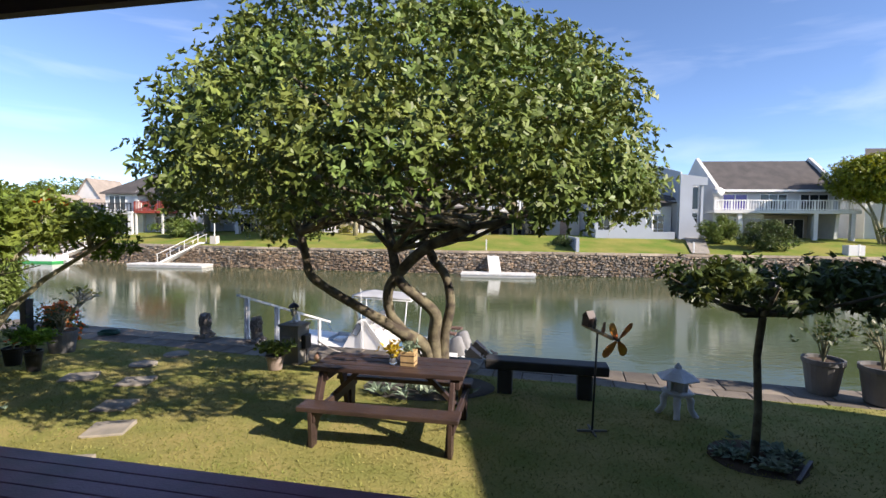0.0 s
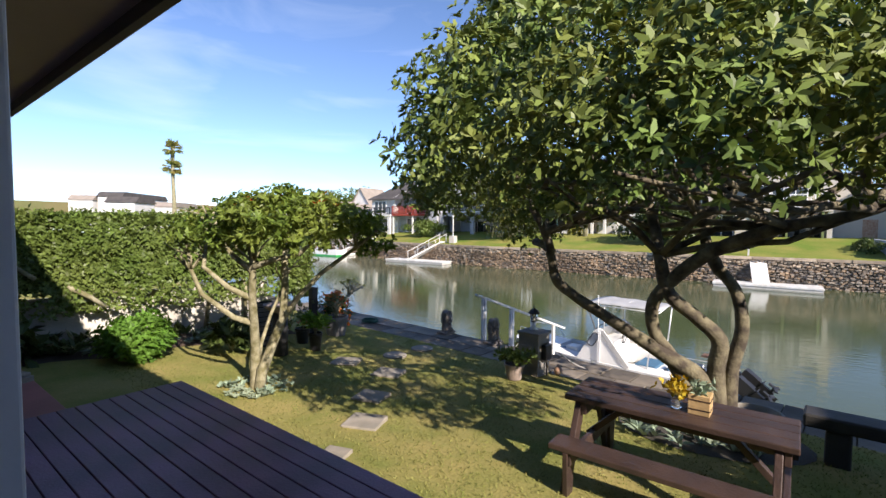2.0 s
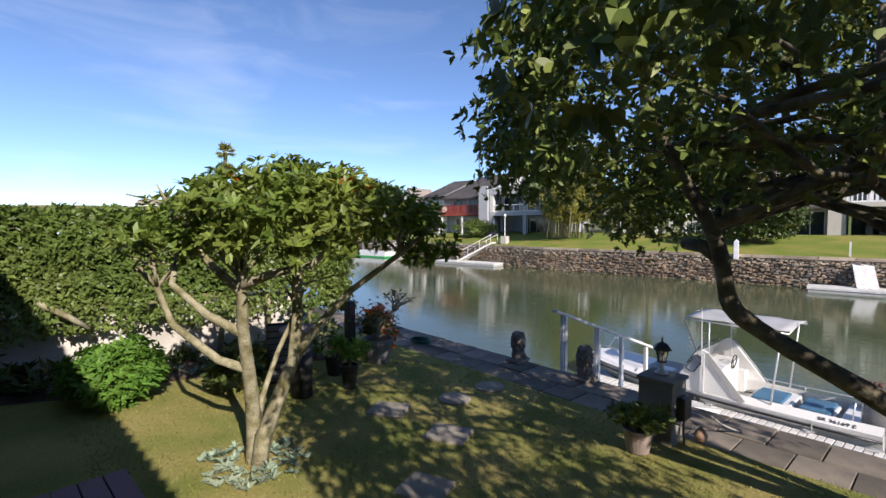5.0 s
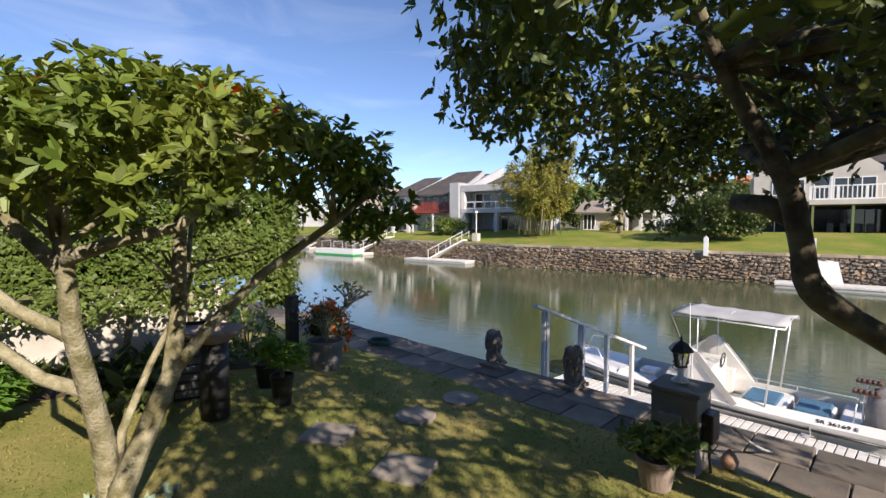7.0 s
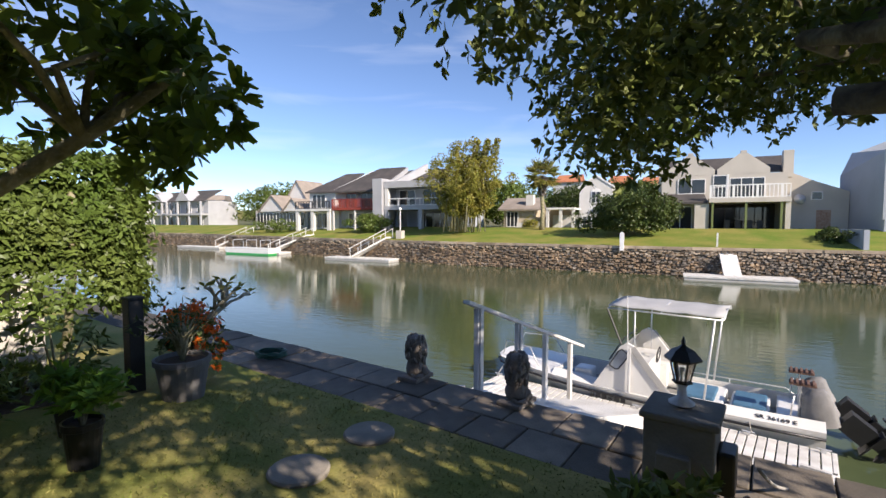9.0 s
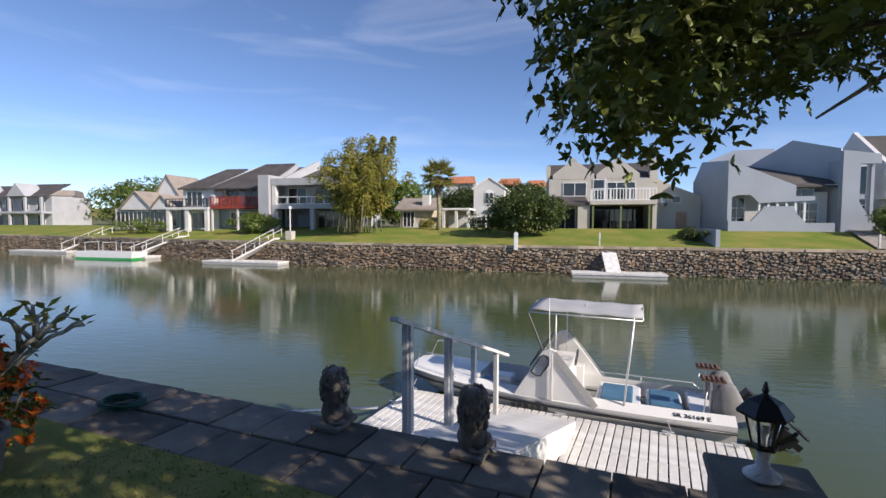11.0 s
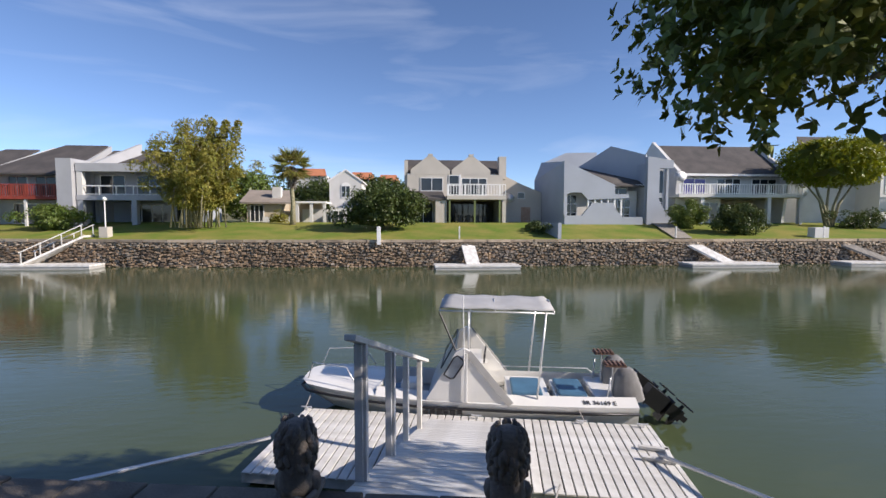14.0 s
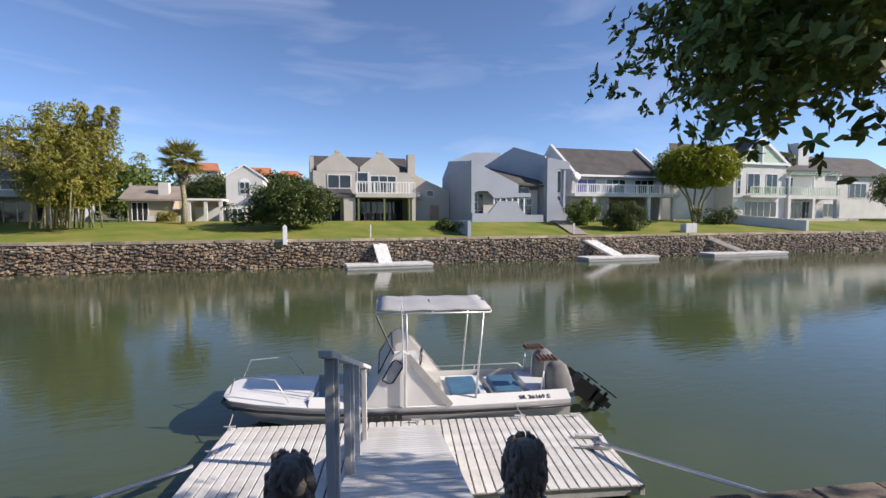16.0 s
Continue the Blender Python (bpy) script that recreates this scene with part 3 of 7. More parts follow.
def hedge():
    rng = np.random.default_rng(3)
    H = thing("hedge", QUAY @ at_pose(-3.75, -4.6, 0), "tall clipped hedge of glossy green leaves over a low wall", "hedge")
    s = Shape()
    # plain dark box behind the leaves, in place of the hedge's inner shade
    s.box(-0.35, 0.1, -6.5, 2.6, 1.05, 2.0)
    s.make("dark_core", M_CORE, H)
    k = 14000
    y = rng.uniform(-7.2, 2.85, k)
    z = 0.62 + 1.63 * rng.random(k) ** 0.85
    lump = np.array([0.16 * noise.noise((a * 1.3, b * 1.6, 0)) + 0.1 * noise.noise((a * 4, b * 4, 5)) for a, b in zip(y, z)])
    x = 0.3 + lump - 0.28 * rng.random(k) ** 2
    low = z < 1.02 + 0.25 * np.clip((-1.5 - y) / 2.5, 0, 1) + 0.22 * np.array([noise.noise((a * 1.1, 7, 0)) for a in y])
    keep = ~(low & (rng.random(k) < 0.5 + 0.42 * np.clip((-1.5 - y) / 2.0, 0, 1)))
    p = np.stack([x, y, z], 1)[keep]
    n = np.stack([np.ones(k), rng.normal(size=k) * 0.5, 0.5 + rng.normal(size=k) * 0.4], 1)[keep]
    k2 = 5200
    p2 = np.stack([rng.uniform(-0.6, 0.35, k2), rng.uniform(-7.2, 2.85, k2), 2.25 + 0.05 * rng.normal(size=k2)], 1)
    n2 = np.stack([rng.normal(size=k2) * 0.5, rng.normal(size=k2) * 0.5, np.ones(k2)], 1)
    k3 = 2600
    p3 = np.stack([rng.uniform(-0.6, 0.35, k3), 2.75 + 0.1 * rng.normal(size=k3), rng.uniform(0.5, 2.25, k3)], 1)
    n3 = np.stack([rng.normal(size=k3) * 0.5, np.ones(k3), 0.4 + 0 * rng.random(k3)], 1)
    leaf_mesh("foliage", M_HEDGE, np.concatenate([p, p2, p3]), np.concatenate([n, n2, n3]), rng, 0.085, 0.04, per=4, spread=1.0, parent=H)
    for a, b in (((0.3, -2.6, 1.75), (0.36, -2.0, 1.3)), ((0.32, -1.6, 1.15), (0.36, -1.1, 0.75)), ((0.1, 1.4, 0.0), (0.15, 1.3, 1.6)), ((0.1, 2.1, 0.0), (0.2, 2.2, 1.9)), ((0.05, 0.6, 0.0), (0.1, 0.7, 1.5))):
        Shape().tube([a, Vector(a).lerp(Vector(b), 0.5) + Vector((0.05, 0.03, 0)), b], [0.045, 0.04, 0.035], 7).make("branch", M_PALEBARK, H, smooth=True)
    return H


hedge()
wall_b = tagged(Shape().box(-3.98, -3.84, -12, -2.6, -0.4, 0.92).make("boundary_wall", M_BOUND, m=QUAY, bevel=0.015), "low cream-painted garden wall under the hedge", "wall", kind="structure")

# ---- our house: deck, eave, post ----
def deck():
    D = thing("deck", HOUSE, "purple-brown stained timber deck in the shade of the house", "deck")
    bw, gap = 0.14, 0.008
    me = Shape().box(-4.0, 9.0, 0, bw - gap, 0.39, 0.42)
    first = me.make("board", M_DECK, D, bevel=0.004)
    for i in range(1, 46):
        o = new("board", first.data)
        o.parent = D
        o.location = (0, -bw * i, 0)
        bv = o.modifiers.new("edge", "BEVEL")
        bv.width, bv.segments = 0.004, 1
    first.location = (0, 0, 0)
    Shape().box(-3.95, 9, -6.4, 0.02, -0.2, 0.385).make("frame", M_BLACKWOOD, D)
    return D


tagged(Shape().box(-9.0, -4.05, -3.4, -0.75, -0.2, 0.2).make("floor", M_REDPATH, m=HOUSE, bevel=0.01), "red oxide painted concrete path beside the deck", "path", kind="structure")
deck()
hs = Shape().box(-10.2, 10, -4.9, -4.7, 0.0, 3.4)
tagged(hs.make("wall_house", M_CREAM, m=HOUSE), "cream painted house wall behind the deck", "wall", kind="structure")
M_FASCIA = material("brown_fascia_paint", (0.13, 0.105, 0.085), 0.7, vary=0.2, scale=2, fine=40)
roof = thing("house_roof", HOUSE @ at_pose(0, 0.35, 0.27, -0.6), "low house roof with a dark fascia and brown soffit over the deck", "roof")
rs = Shape()
rs.add([(-10.4, -1.72, 2.83), (10, -1.72, 2.83), (10, -9, 5.2), (-10.4, -9, 5.2), (-10.4, -1.72, 2.95), (10, -1.72, 2.95), (10, -9, 5.35), (-10.4, -9, 5.35)], [(0, 1, 2, 3), (4, 7, 6, 5), (0, 4, 5, 1), (1, 5, 6, 2), (2, 6, 7, 3), (3, 7, 4, 0)])
rs.make("tiles", M_ROOF, roof)
Shape().box(-10.4, 10, -4.7, -1.74, 2.78, 2.82).make("soffit", M_SAND, roof)
Shape().box(-10.4, 10, -1.74, -1.70, 2.72, 2.97).make("fascia", M_FASCIA, roof)
te = Shape()
for k in range(88):
    x = -10.3 + 0.23 * k
    te.tube([(x, -1.95, 3.06), (x, -1.66, 2.985)], [0.1, 0.11], 8)
tagged(te.make("tile_end", M_CONCRETE, roof, smooth=True), kind="stuff")
# added wall, out of view: blocks the sun from the right-hand lawn
tagged(Shape().box(7.4, 7.6, -8, 5.4, -0.4, 4.5).make("shade_wall", M_CREAM), "plain unseen cream wall added to shade the right of the lawn", "wall", kind="structure")
post_m = at_pose(-1.29, 1.575, 0.42, -9.5)
pst = thing("veranda_post", post_m, "white painted square post holding up the eave", "post")
Shape().box(-0.048, 0.048, -0.048, 0.048, 0, 2.62).make("shaft", M_TRIM, pst, bevel=0.008)
Shape().box(-0.075, 0.075, -0.075, 0.075, 0, 0.05).make("foot", M_TRIM, pst, bevel=0.005)


# ---- quay details ----
def lion(x, y, z, rz):
    """Seated lion statue: heavy curled mane, narrow body, haunches and forelegs on a small plinth."""
    L = thing("lion_statue", at_pose(x, y, z, rz), "dark weathered concrete lion statue seated on the quay edge", "statue", "lions on the quay")
    Shape().box(-0.13, 0.13, -0.17, 0.18, 0, 0.05).make("plinth", M_LION, L, bevel=0.012)
    rng = np.random.default_rng(int(abs(x) * 10))
    b = Shape()
    b.lathe([(0.05, 0.04), (0.1, 0.06), (0.108, 0.11), (0.1, 0.17), (0.09, 0.23), (0.085, 0.3), (0.05, 0.36)], 16, (0, 0.0, 0))
    for sx in (-0.085, 0.085):
        b.lathe([(0.02, 0.04), (0.05, 0.06), (0.06, 0.1), (0.05, 0.145), (0.015, 0.17)], 12, (sx, 0.03, 0))
        b.tube([(sx, 0.04, 0.06), (sx, 0.12, 0.065), (sx, 0.15, 0.06)], [0.035, 0.03, 0.015], 8)
        b.tube([(sx * 0.55, 0.05, 0.27), (sx * 0.6, 0.085, 0.16), (sx * 0.6, 0.09, 0.07), (sx * 0.6, 0.13, 0.062)], [0.036, 0.03, 0.027, 0.03], 8)
    b.tube([(0.02, -0.1, 0.07), (0.09, -0.12, 0.065), (0.13, -0.04, 0.07)], [0.018, 0.018, 0.024], 7)
    b.make("body", M_LION, L, smooth=True)
    h = Shape()
    prof = [(0.06, 0.16), (0.095, 0.21), (0.107, 0.29), (0.11, 0.37), (0.104, 0.43), (0.08, 0.475), (0.03, 0.5)]
    h.lathe(prof, 16, (0, 0.01, 0), 0.95)
    h.lathe([(0.02, 0.335), (0.042, 0.345), (0.045, 0.38), (0.025, 0.41)], 10, (0, 0.105, 0))
    h.make("head", M_LION, L, smooth=True)
    m = Shape()
    for k in range(120):
        a, f = rng.uniform(0, 2 * math.pi), rng.uniform(0.05, 1.0)
        if math.sin(a) > 0.7 and 0.4 < f < 0.8:
            continue
        zc = 0.18 + 0.3 * f
        r = 0.11 * math.sqrt(max(0.12, 1 - ((f - 0.52) / 0.66) ** 2))
        ca, sa = math.cos(a), 0.95 * math.sin(a)
        t = rng.uniform(-0.25, 0.25)
        c2, s2 = math.cos(a + t), 0.95 * math.sin(a + t)
        m.tube([(r * 0.85 * ca, 0.01 + r * 0.85 * sa, zc + 0.035), (r * 1.05 * ca, 0.01 + r * 1.05 * sa, zc + 0.01), (r * 1.08 * c2, 0.01 + r * 1.08 * s2, zc - 0.025), (r * 0.95 * c2, 0.01 + r * 0.95 * s2, zc - 0.05)], [0.012, 0.019, 0.016, 0.006], 6)
    tagged(m.make("mane", M_LION, L, smooth=True), kind="stuff")
    return L


QL = lambda u, v, z=QUAY_Z: QUAY @ Vector((u, v, z))
for uu in (-0.66, 0.61):
    p = QL(uu, -0.1)
    lion(p.x, p.y, p.z, -13.7 + (3 if uu < 0 else -4))


def pillar():
    p = QL(2.22, -1.22, -0.17)
    T = thing("gate_pillar", at_pose(p.x, p.y, p.z - 0.02, -13.7), "square grey rendered pillar with electrical boxes beside the quay", "pillar")
    Shape().box(-0.17, 0.19, -0.18, 0.18, 0, 0.66).make("shaft", M_CONCRETE, T, bevel=0.012)
    Shape().box(-0.19, 0.21, -0.2, 0.2, 0.66, 0.70).make("cap", M_CONCRETE, T, bevel=0.012)
    Shape().box(-0.09, 0.08, -0.24, -0.178, 0.3, 0.5).make("meter_box", M_CONCRETE, T, bevel=0.01)
    Shape().box(0.192, 0.28, -0.09, 0.1, 0.28, 0.52).make("socket_box", M_BLACK, T, bevel=0.015)
    Shape().tube([(0.24, 0.0, 0.3), (0.23, 0.02, 0.15), (0.25, 0.0, 0.02)], 0.012, 6).make("cable", M_BLACK, T)
    return T


def carriage_lamp():
    p = QL(2.22, -1.22, 0.53)
    T = thing("carriage_lamp", at_pose(p.x, p.y, p.z, -13.7) @ Matrix.Scale(0.78, 4), "black carriage lamp with clear panes on top of the pillar", "lamp")
    s = Shape().lathe([(0.09, 0), (0.09, 0.012), (0.035, 0.05), (0.03, 0.12), (0.045, 0.15), (0.05, 0.165)], 14)
    s.make("base", M_LANTERN, T, smooth=True)
    f = Shape()
    for k in range(6):
        a = math.pi * k / 3
        f.beam((0.052 * math.cos(a), 0.052 * math.sin(a), 0.165), (0.088 * math.cos(a), 0.088 * math.sin(a), 0.33), 0.011, 0.011)
    f.lathe([(0.07, 0.155), (0.07, 0.17)], 6)
    f.make("frame", M_BLACK, T)
    r = Shape().lathe([(0.125, 0.325), (0.13, 0.34), (0.08, 0.4), (0.03, 0.425), (0.012, 0.44), (0.018, 0.455), (0.005, 0.5)], 6)
    r.make("roof", M_BLACK, T)
    g = Shape().lathe([(0.046, 0.17), (0.082, 0.326)], 6)
    g.make("pane", M_GLASS, T).visible_shadow = False
    Shape().lathe([(0.012, 0.17), (0.012, 0.22), (0.02, 0.24), (0.02, 0.28)], 8).make("bulb", M_TRIM, T, smooth=True)
    return T


pillar()
carriage_lamp()


# ---- pontoon ----
def pontoon():
    T = thing("pontoon", PONT, "white painted planked floating pontoon moored at the quay", "pontoon")
    n = 44
    w = 6.4 / n
    me = None
    for i in range(n):
        if me is None:
            ob = Shape().box(-w / 2 + 0.011, w / 2 - 0.011, -0.02, 2.32, -0.03, 0.0).make("plank", M_PONTOON, T, bevel=0.005)
            me = ob.data
        else:
            ob = new("plank", me)
            ob.parent = T
            bv = ob.modifiers.new("edge", "BEVEL")
            bv.width, bv.segments = 0.005, 1
        ob.location = (w * (i + 0.5), 0, -2.2)
    s = Shape()
    for v in (0.04, 1.15, 2.26):
        s.box(0.0, 6.4, v - 0.035, v + 0.035, -2.37, -2.235)
    for u in (0.03, 6.37):
        s.box(u - 0.03, u + 0.03, 0, 2.3, -2.37, -2.235)
    s.make("frame", M_PONTOON, T)
    for k, u in enumerate((0.3, 2.3, 4.2, 5.6)):
        Shape().box(u, u + 0.7, 0.15, 2.1, -2.62, -2.36).make("float", M_BLACK, T, bevel=0.04)
    Shape().box(6.4, 6.47, -0.02, 2.32, -2.36, -2.2).make("edge_beam", M_PONTOON, T, bevel=0.006)
    for a, b in (((5.95, 1.05), (6.42, 0.95)), ((6.0, 1.4), (6.45, 1.32)), ((6.36, 0.95), (6.42, 1.4))):
        Shape().beam((*a, -2.16), (*b, -2.16), 0.07, 0.05).make("bracket", M_PONTOON, T, bevel=0.006)
    for u, v in ((0.06, 2.22), (3.35, 2.22), (5.25, 2.22), (6.3, 2.2), (0.1, 1.35), (6.2, 1.0)):
        c = Shape().tube([(u - 0.1, v, -2.13), (u, v, -2.14), (u + 0.1, v, -2.13)], [0.014, 0.018, 0.014], 6)
        c.box(u - 0.03, u + 0.03, v - 0.02, v + 0.02, -2.2, -2.14)
        c.make("cleat", M_CHROME, T, smooth=False)
    return T


pontoon()


def gangway():
    G = thing("gangway", PONT, "white painted timber gangway sloping down to the pontoon", "gangway")
    a, b = Vector((0, -3.6, -0.42)), Vector((0, 1.9, -2.1))
    n = 37
    m = (b - a).to_track_quat("Y", "Z").to_matrix().to_4x4()
    ln = (b - a).length
    me = None
    for i in range(n):
        w = ln / n
        if me is None:
            ob = Shape().box(-0.59, 0.59, 0.006, w - 0.006, -0.03, 0).make("slat", M_PONTOON, G, bevel=0.004)
            me = ob.data
        else:
            ob = new("slat", me)
            ob.parent = G
        q = m.copy()
        q.translation = a + (b - a) * (i / n) + Vector((3.1, 0, 0))
        ob.matrix_local = q
    s = Shape()
    for du in (-0.57, 0.57):
        q = m.copy()
        q.translation = a + Vector((3.1 + du, 0, 0))
        s.box(-0.025, 0.025, 0, ln, -0.42, -0.032, q)
    s.make("side_beam", M_PONTOON, G, bevel=0.006)
    r = Shape()
    rail = [(2.55, RAIL[0][0], RAIL[0][1]), (2.55, RAIL[1][0], RAIL[1][1])]
    r.beam(rail[0], rail[1], 0.1, 0.05)
    r.make("handrail", M_PONTOON, G, bevel=0.006)
    slope = (rail[1][2] - rail[0][2]) / (rail[1][1] - rail[0][1])
    for v, mat in ((RAIL[2][0], M_POSTGREY), (RAIL[2][1], M_POSTGREY), (RAIL[2][2], M_PONTOON), (RAIL[2][3], M_PONTOON)):
        zt = rail[0][2] + slope * (v - rail[0][1])
        zb = a.z + (b.z - a.z) * (v - a.y) / (b.y - a.y) - 0.25
        Shape().box(2.5, 2.57, v - 0.045, v + 0.045, zb, zt - 0.02).make("post", mat, G, bevel=0.005)
        if mat is M_POSTGREY:
            Shape().box(2.572, 2.6, v - 0.02, v + 0.05, zb, zt - 0.025).make("post_angle", mat, G, bevel=0.003)
    return G


M_POSTGREY = material("galvanised_post", (0.6, 0.6, 0.6), 0.55, metal=0.1, vary=0.15, scale=3, fine=60)
# handrail: near end and far end as (across, height), then the places of the posts
RAIL = ((-2.69, 0.56), (1.25, -0.83), (-2.4, -1.3, -0.35, 0.7))
gangway()


# ---- boat ----
def boat():
    BM = PONT @ at_pose(0, 0, 0) @ pose(3.15, 3.3, 0, 0, 0, 2.0)
    B = thing("motorboat", BM, "white open motorboat with a canopy and twin covered outboards", "boat")
    # stations from bow to stern: x, half beam at gunwale, half beam at chine, keel height, chine height, sheer height
    st = [(-3.4, 0.42, 0.2, -2.02, -1.98, -1.78), (-3.22, 0.66, 0.34, -2.25, -2.1, -1.79), (-2.7, 0.8, 0.5, -2.5, -2.28, -1.83), (-1.8, 0.88, 0.64, -2.65, -2.4, -1.91), (-0.8, 0.94, 0.76, -2.7, -2.47, -1.95), (0.8, 0.96, 0.82, -2.7, -2.5, -1.97), (2.2, 0.95, 0.83, -2.7, -2.5, -1.97), (3.15, 0.92, 0.82, -2.68, -2.5, -1.96)]
    h = Shape()
    ring = []
    for x, g, c, k, cz, sz in st:
        ring.append([(x, -g, sz), (x, -c, cz), (x, 0, k), (x, c, cz), (x, g, sz)])
    n = 5
    h.v = [p for r in ring for p in r]
    h.f = [(i * n + j, i * n + j + 1, (i + 1) * n + j + 1, (i + 1) * n + j) for i in range(len(st) - 1) for j in range(n - 1)]
    h.f += [tuple(7 * n + j for j in range(n)), tuple(range(n - 1, -1, -1))]
    h.make("hull", M_GEL, B, smooth=False)
    # rubbing strake
    for sg in (-1, 1):
        Shape().tube([(x, sg * (g + 0.012), sz - 0.12) for x, g, c, k, cz, sz in st], 0.028, 6).make("rubbing_strake", M_BLACK, B, smooth=True)
    Shape().tube([(-3.42, -0.42, -1.9), (-3.44, 0, -1.9), (-3.42, 0.42, -1.9)], 0.028, 6).make("rubbing_strake", M_BLACK, B, smooth=True)
    # side decks
    for sg in (-1, 1):
        d = Shape()
        for x, g, c, k, cz, sz in st[3:]:
            d.v += [(x, sg * g, sz), (x, sg * (g - 0.24), sz + 0.11), (x, sg * (g - 0.24), -2.2)]
        m = len(st[3:])
        d.f = [(3 * i + j, 3 * i + j + 1, 3 * i + j + 4, 3 * i + j + 3) for i in range(m - 1) for j in (0, 1)]
        d.make("side_deck", M_GEL, B)
    fd = Shape()
    for x, g, c, k, cz, sz in st[:4]:
        fd.v += [(x, -g, sz), (x, -g * 0.45, sz + 0.05), (x, g * 0.45, sz + 0.05), (x, g, sz)]
    fd.f = [(4 * i + j, 4 * i + j + 1, 4 * i + j + 5, 4 * i + j + 4) for i in range(3) for j in range(3)]
    fd.make("foredeck", M_GEL, B, smooth=True)
    Shape().box(-1.8, 3.1, -0.7, 0.7, -2.3, -2.22).make("cockpit_floor", M_GREYGEL, B)
    Shape().box(-1.85, -1.8, -0.65, 0.65, -2.25, -1.85).make("bulkhead", M_GEL, B)
    # forward cockpit well with blue seat and box
    Shape().box(-1.75, -1.3, -0.62, -0.1, -2.22, -1.9).make("bow_seat", M_BLUE, B, bevel=0.03)
    Shape().box(-1.35, -0.95, -0.6, -0.2, -2.22, -1.72).make("storage_box", M_GEL, B, bevel=0.04)
    # centre console: a sloping coaming wedge
    c = Shape()
    prof = [(-0.8, -1.93), (-0.24, -1.0), (-0.1, -0.92), (0.02, -0.97), (0.82, -1.96)]
    c.prism(prof, -0.93, -0.85)
    c.prism(prof, 0.85, 0.93)
    c.add([(-0.8, -0.85, -1.93), (-0.8, 0.85, -1.93), (-0.24, 0.85, -1.02), (-0.24, -0.85, -1.02)], [(0, 1, 2, 3)])
    c.box(-0.6, 0.4, -0.84, -0.55, -2.2, -1.65)
    c.box(-0.6, 0.4, 0.55, 0.84, -2.2, -1.65)
    c.box(-0.25, 0.25, -0.6, 0.6, -2.2, -1.35)
    c.make("console", M_GEL, B)
    for sg in (-1, 1):
        Shape().beam((0.0, sg * 0.95, -1.0), (0.8, sg * 0.95, -1.97), 0.02, 0.13).make("trim_strip", M_GREYGEL, B)
        w = Shape()
        pts = [(-0.46, -1.43), (-0.27, -1.1), (-0.2, -1.06), (-0.08, -1.16), (-0.09, -1.22), (-0.27, -1.49), (-0.34, -1.5)]
        w.tube([(x, sg * 0.945, z) for x, z in pts + pts[:1]], 0.014, 6)
        w.make("window_frame", M_BLACK, B)
        # opaque pane, its pale colour stands for a reflection
        Shape().prism([(x, z) for x, z in pts], sg * 0.935, sg * 0.94).make("side_window", M_PALEPANE, B)
    f = Shape()
    q = [(-0.5, -0.7, -1.4), (-0.5, 0.7, -1.4), (-0.24, 0.6, -0.94), (-0.24, -0.6, -0.94)]
    f.tube([Vector(p) + Vector((-0.03, 0, 0.02)) for p in q + q[:1]], 0.014, 6)
    f.make("windscreen_frame", M_BLACK, B)
    w = Shape()
    ringp = [(0.32 + 0.02 * math.sin(a), 0.17 * math.cos(a), -1.3 + 0.17 * math.sin(a)) for a in [2 * math.pi * k / 18 for k in range(19)]]
    w.tube(ringp, 0.014, 6)
    for a in (0.5, 2.6, 4.7):
        w.tube([(0.3, 0, -1.3), (0.32 + 0.02 * math.sin(a), 0.17 * math.cos(a), -1.3 + 0.17 * math.sin(a))], 0.01, 5)
    w.make("steering_wheel", M_BLACK, B)
    # seats and covers
    Shape().box(0.75, 1.6, -0.66, 0.66, -2.22, -1.95).make("seat_box", M_GEL, B, bevel=0.03)
    for x0, x1 in ((0.85, 1.45), (1.75, 2.3)):
        Shape().box(x0, x1, -0.55, 0.35, -1.95, -1.87).make("cushion", M_BLUE, B, bevel=0.03)
    Shape().box(1.7, 2.35, -0.62, 0.5, -2.22, -1.95).make("seat_box", M_GEL, B, bevel=0.03)
    Shape().box(2.45, 3.12, -0.8, 0.8, -2.22, -1.93).make("aft_deck", M_GEL, B, bevel=0.03)
    # canopy
    cs = Shape()
    nx, ny = 10, 6
    for i in range(nx + 1):
        for j in range(ny + 1):
            x, y = -0.55 + 2.15 * i / nx, -0.78 + 1.56 * j / ny
            cs.v.append((x, y, -0.2 + 0.035 * math.sin(math.pi * j / ny) - 0.01 * x + 0.012 * math.sin(i * 2.0)))
    cs.f = [(i * (ny + 1) + j, i * (ny + 1) + j + 1, (i + 1) * (ny + 1) + j + 1, (i + 1) * (ny + 1) + j) for i in range(nx) for j in range(ny)]
    co = cs.make("canopy", M_CANVAS, B, smooth=True)
    so = co.modifiers.new("thick", "SOLIDIFY")
    so.thickness = 0.02
    fr = Shape()
    for sg in (-1, 1):
        fr.tube([(-0.55, sg * 0.78, -0.24), (1.6, sg * 0.78, -0.26)], 0.016, 7)
        fr.tube([(0.02, sg * 0.8, -1.9), (0.0, sg * 0.78, -0.85), (0.0, sg * 0.78, -0.24)], 0.016, 7)
        fr.tube([(1.3, sg * 0.8, -1.95), (1.45, sg * 0.78, -0.25)], 0.02, 7)
    for x in (-0.55, 0.5, 1.6):
        fr.tube([(x, -0.78, -0.24), (x, 0, -0.14), (x, 0.78, -0.24)], 0.014, 7)
    fr.make("canopy_frame", M_CHROME, B, smooth=True)
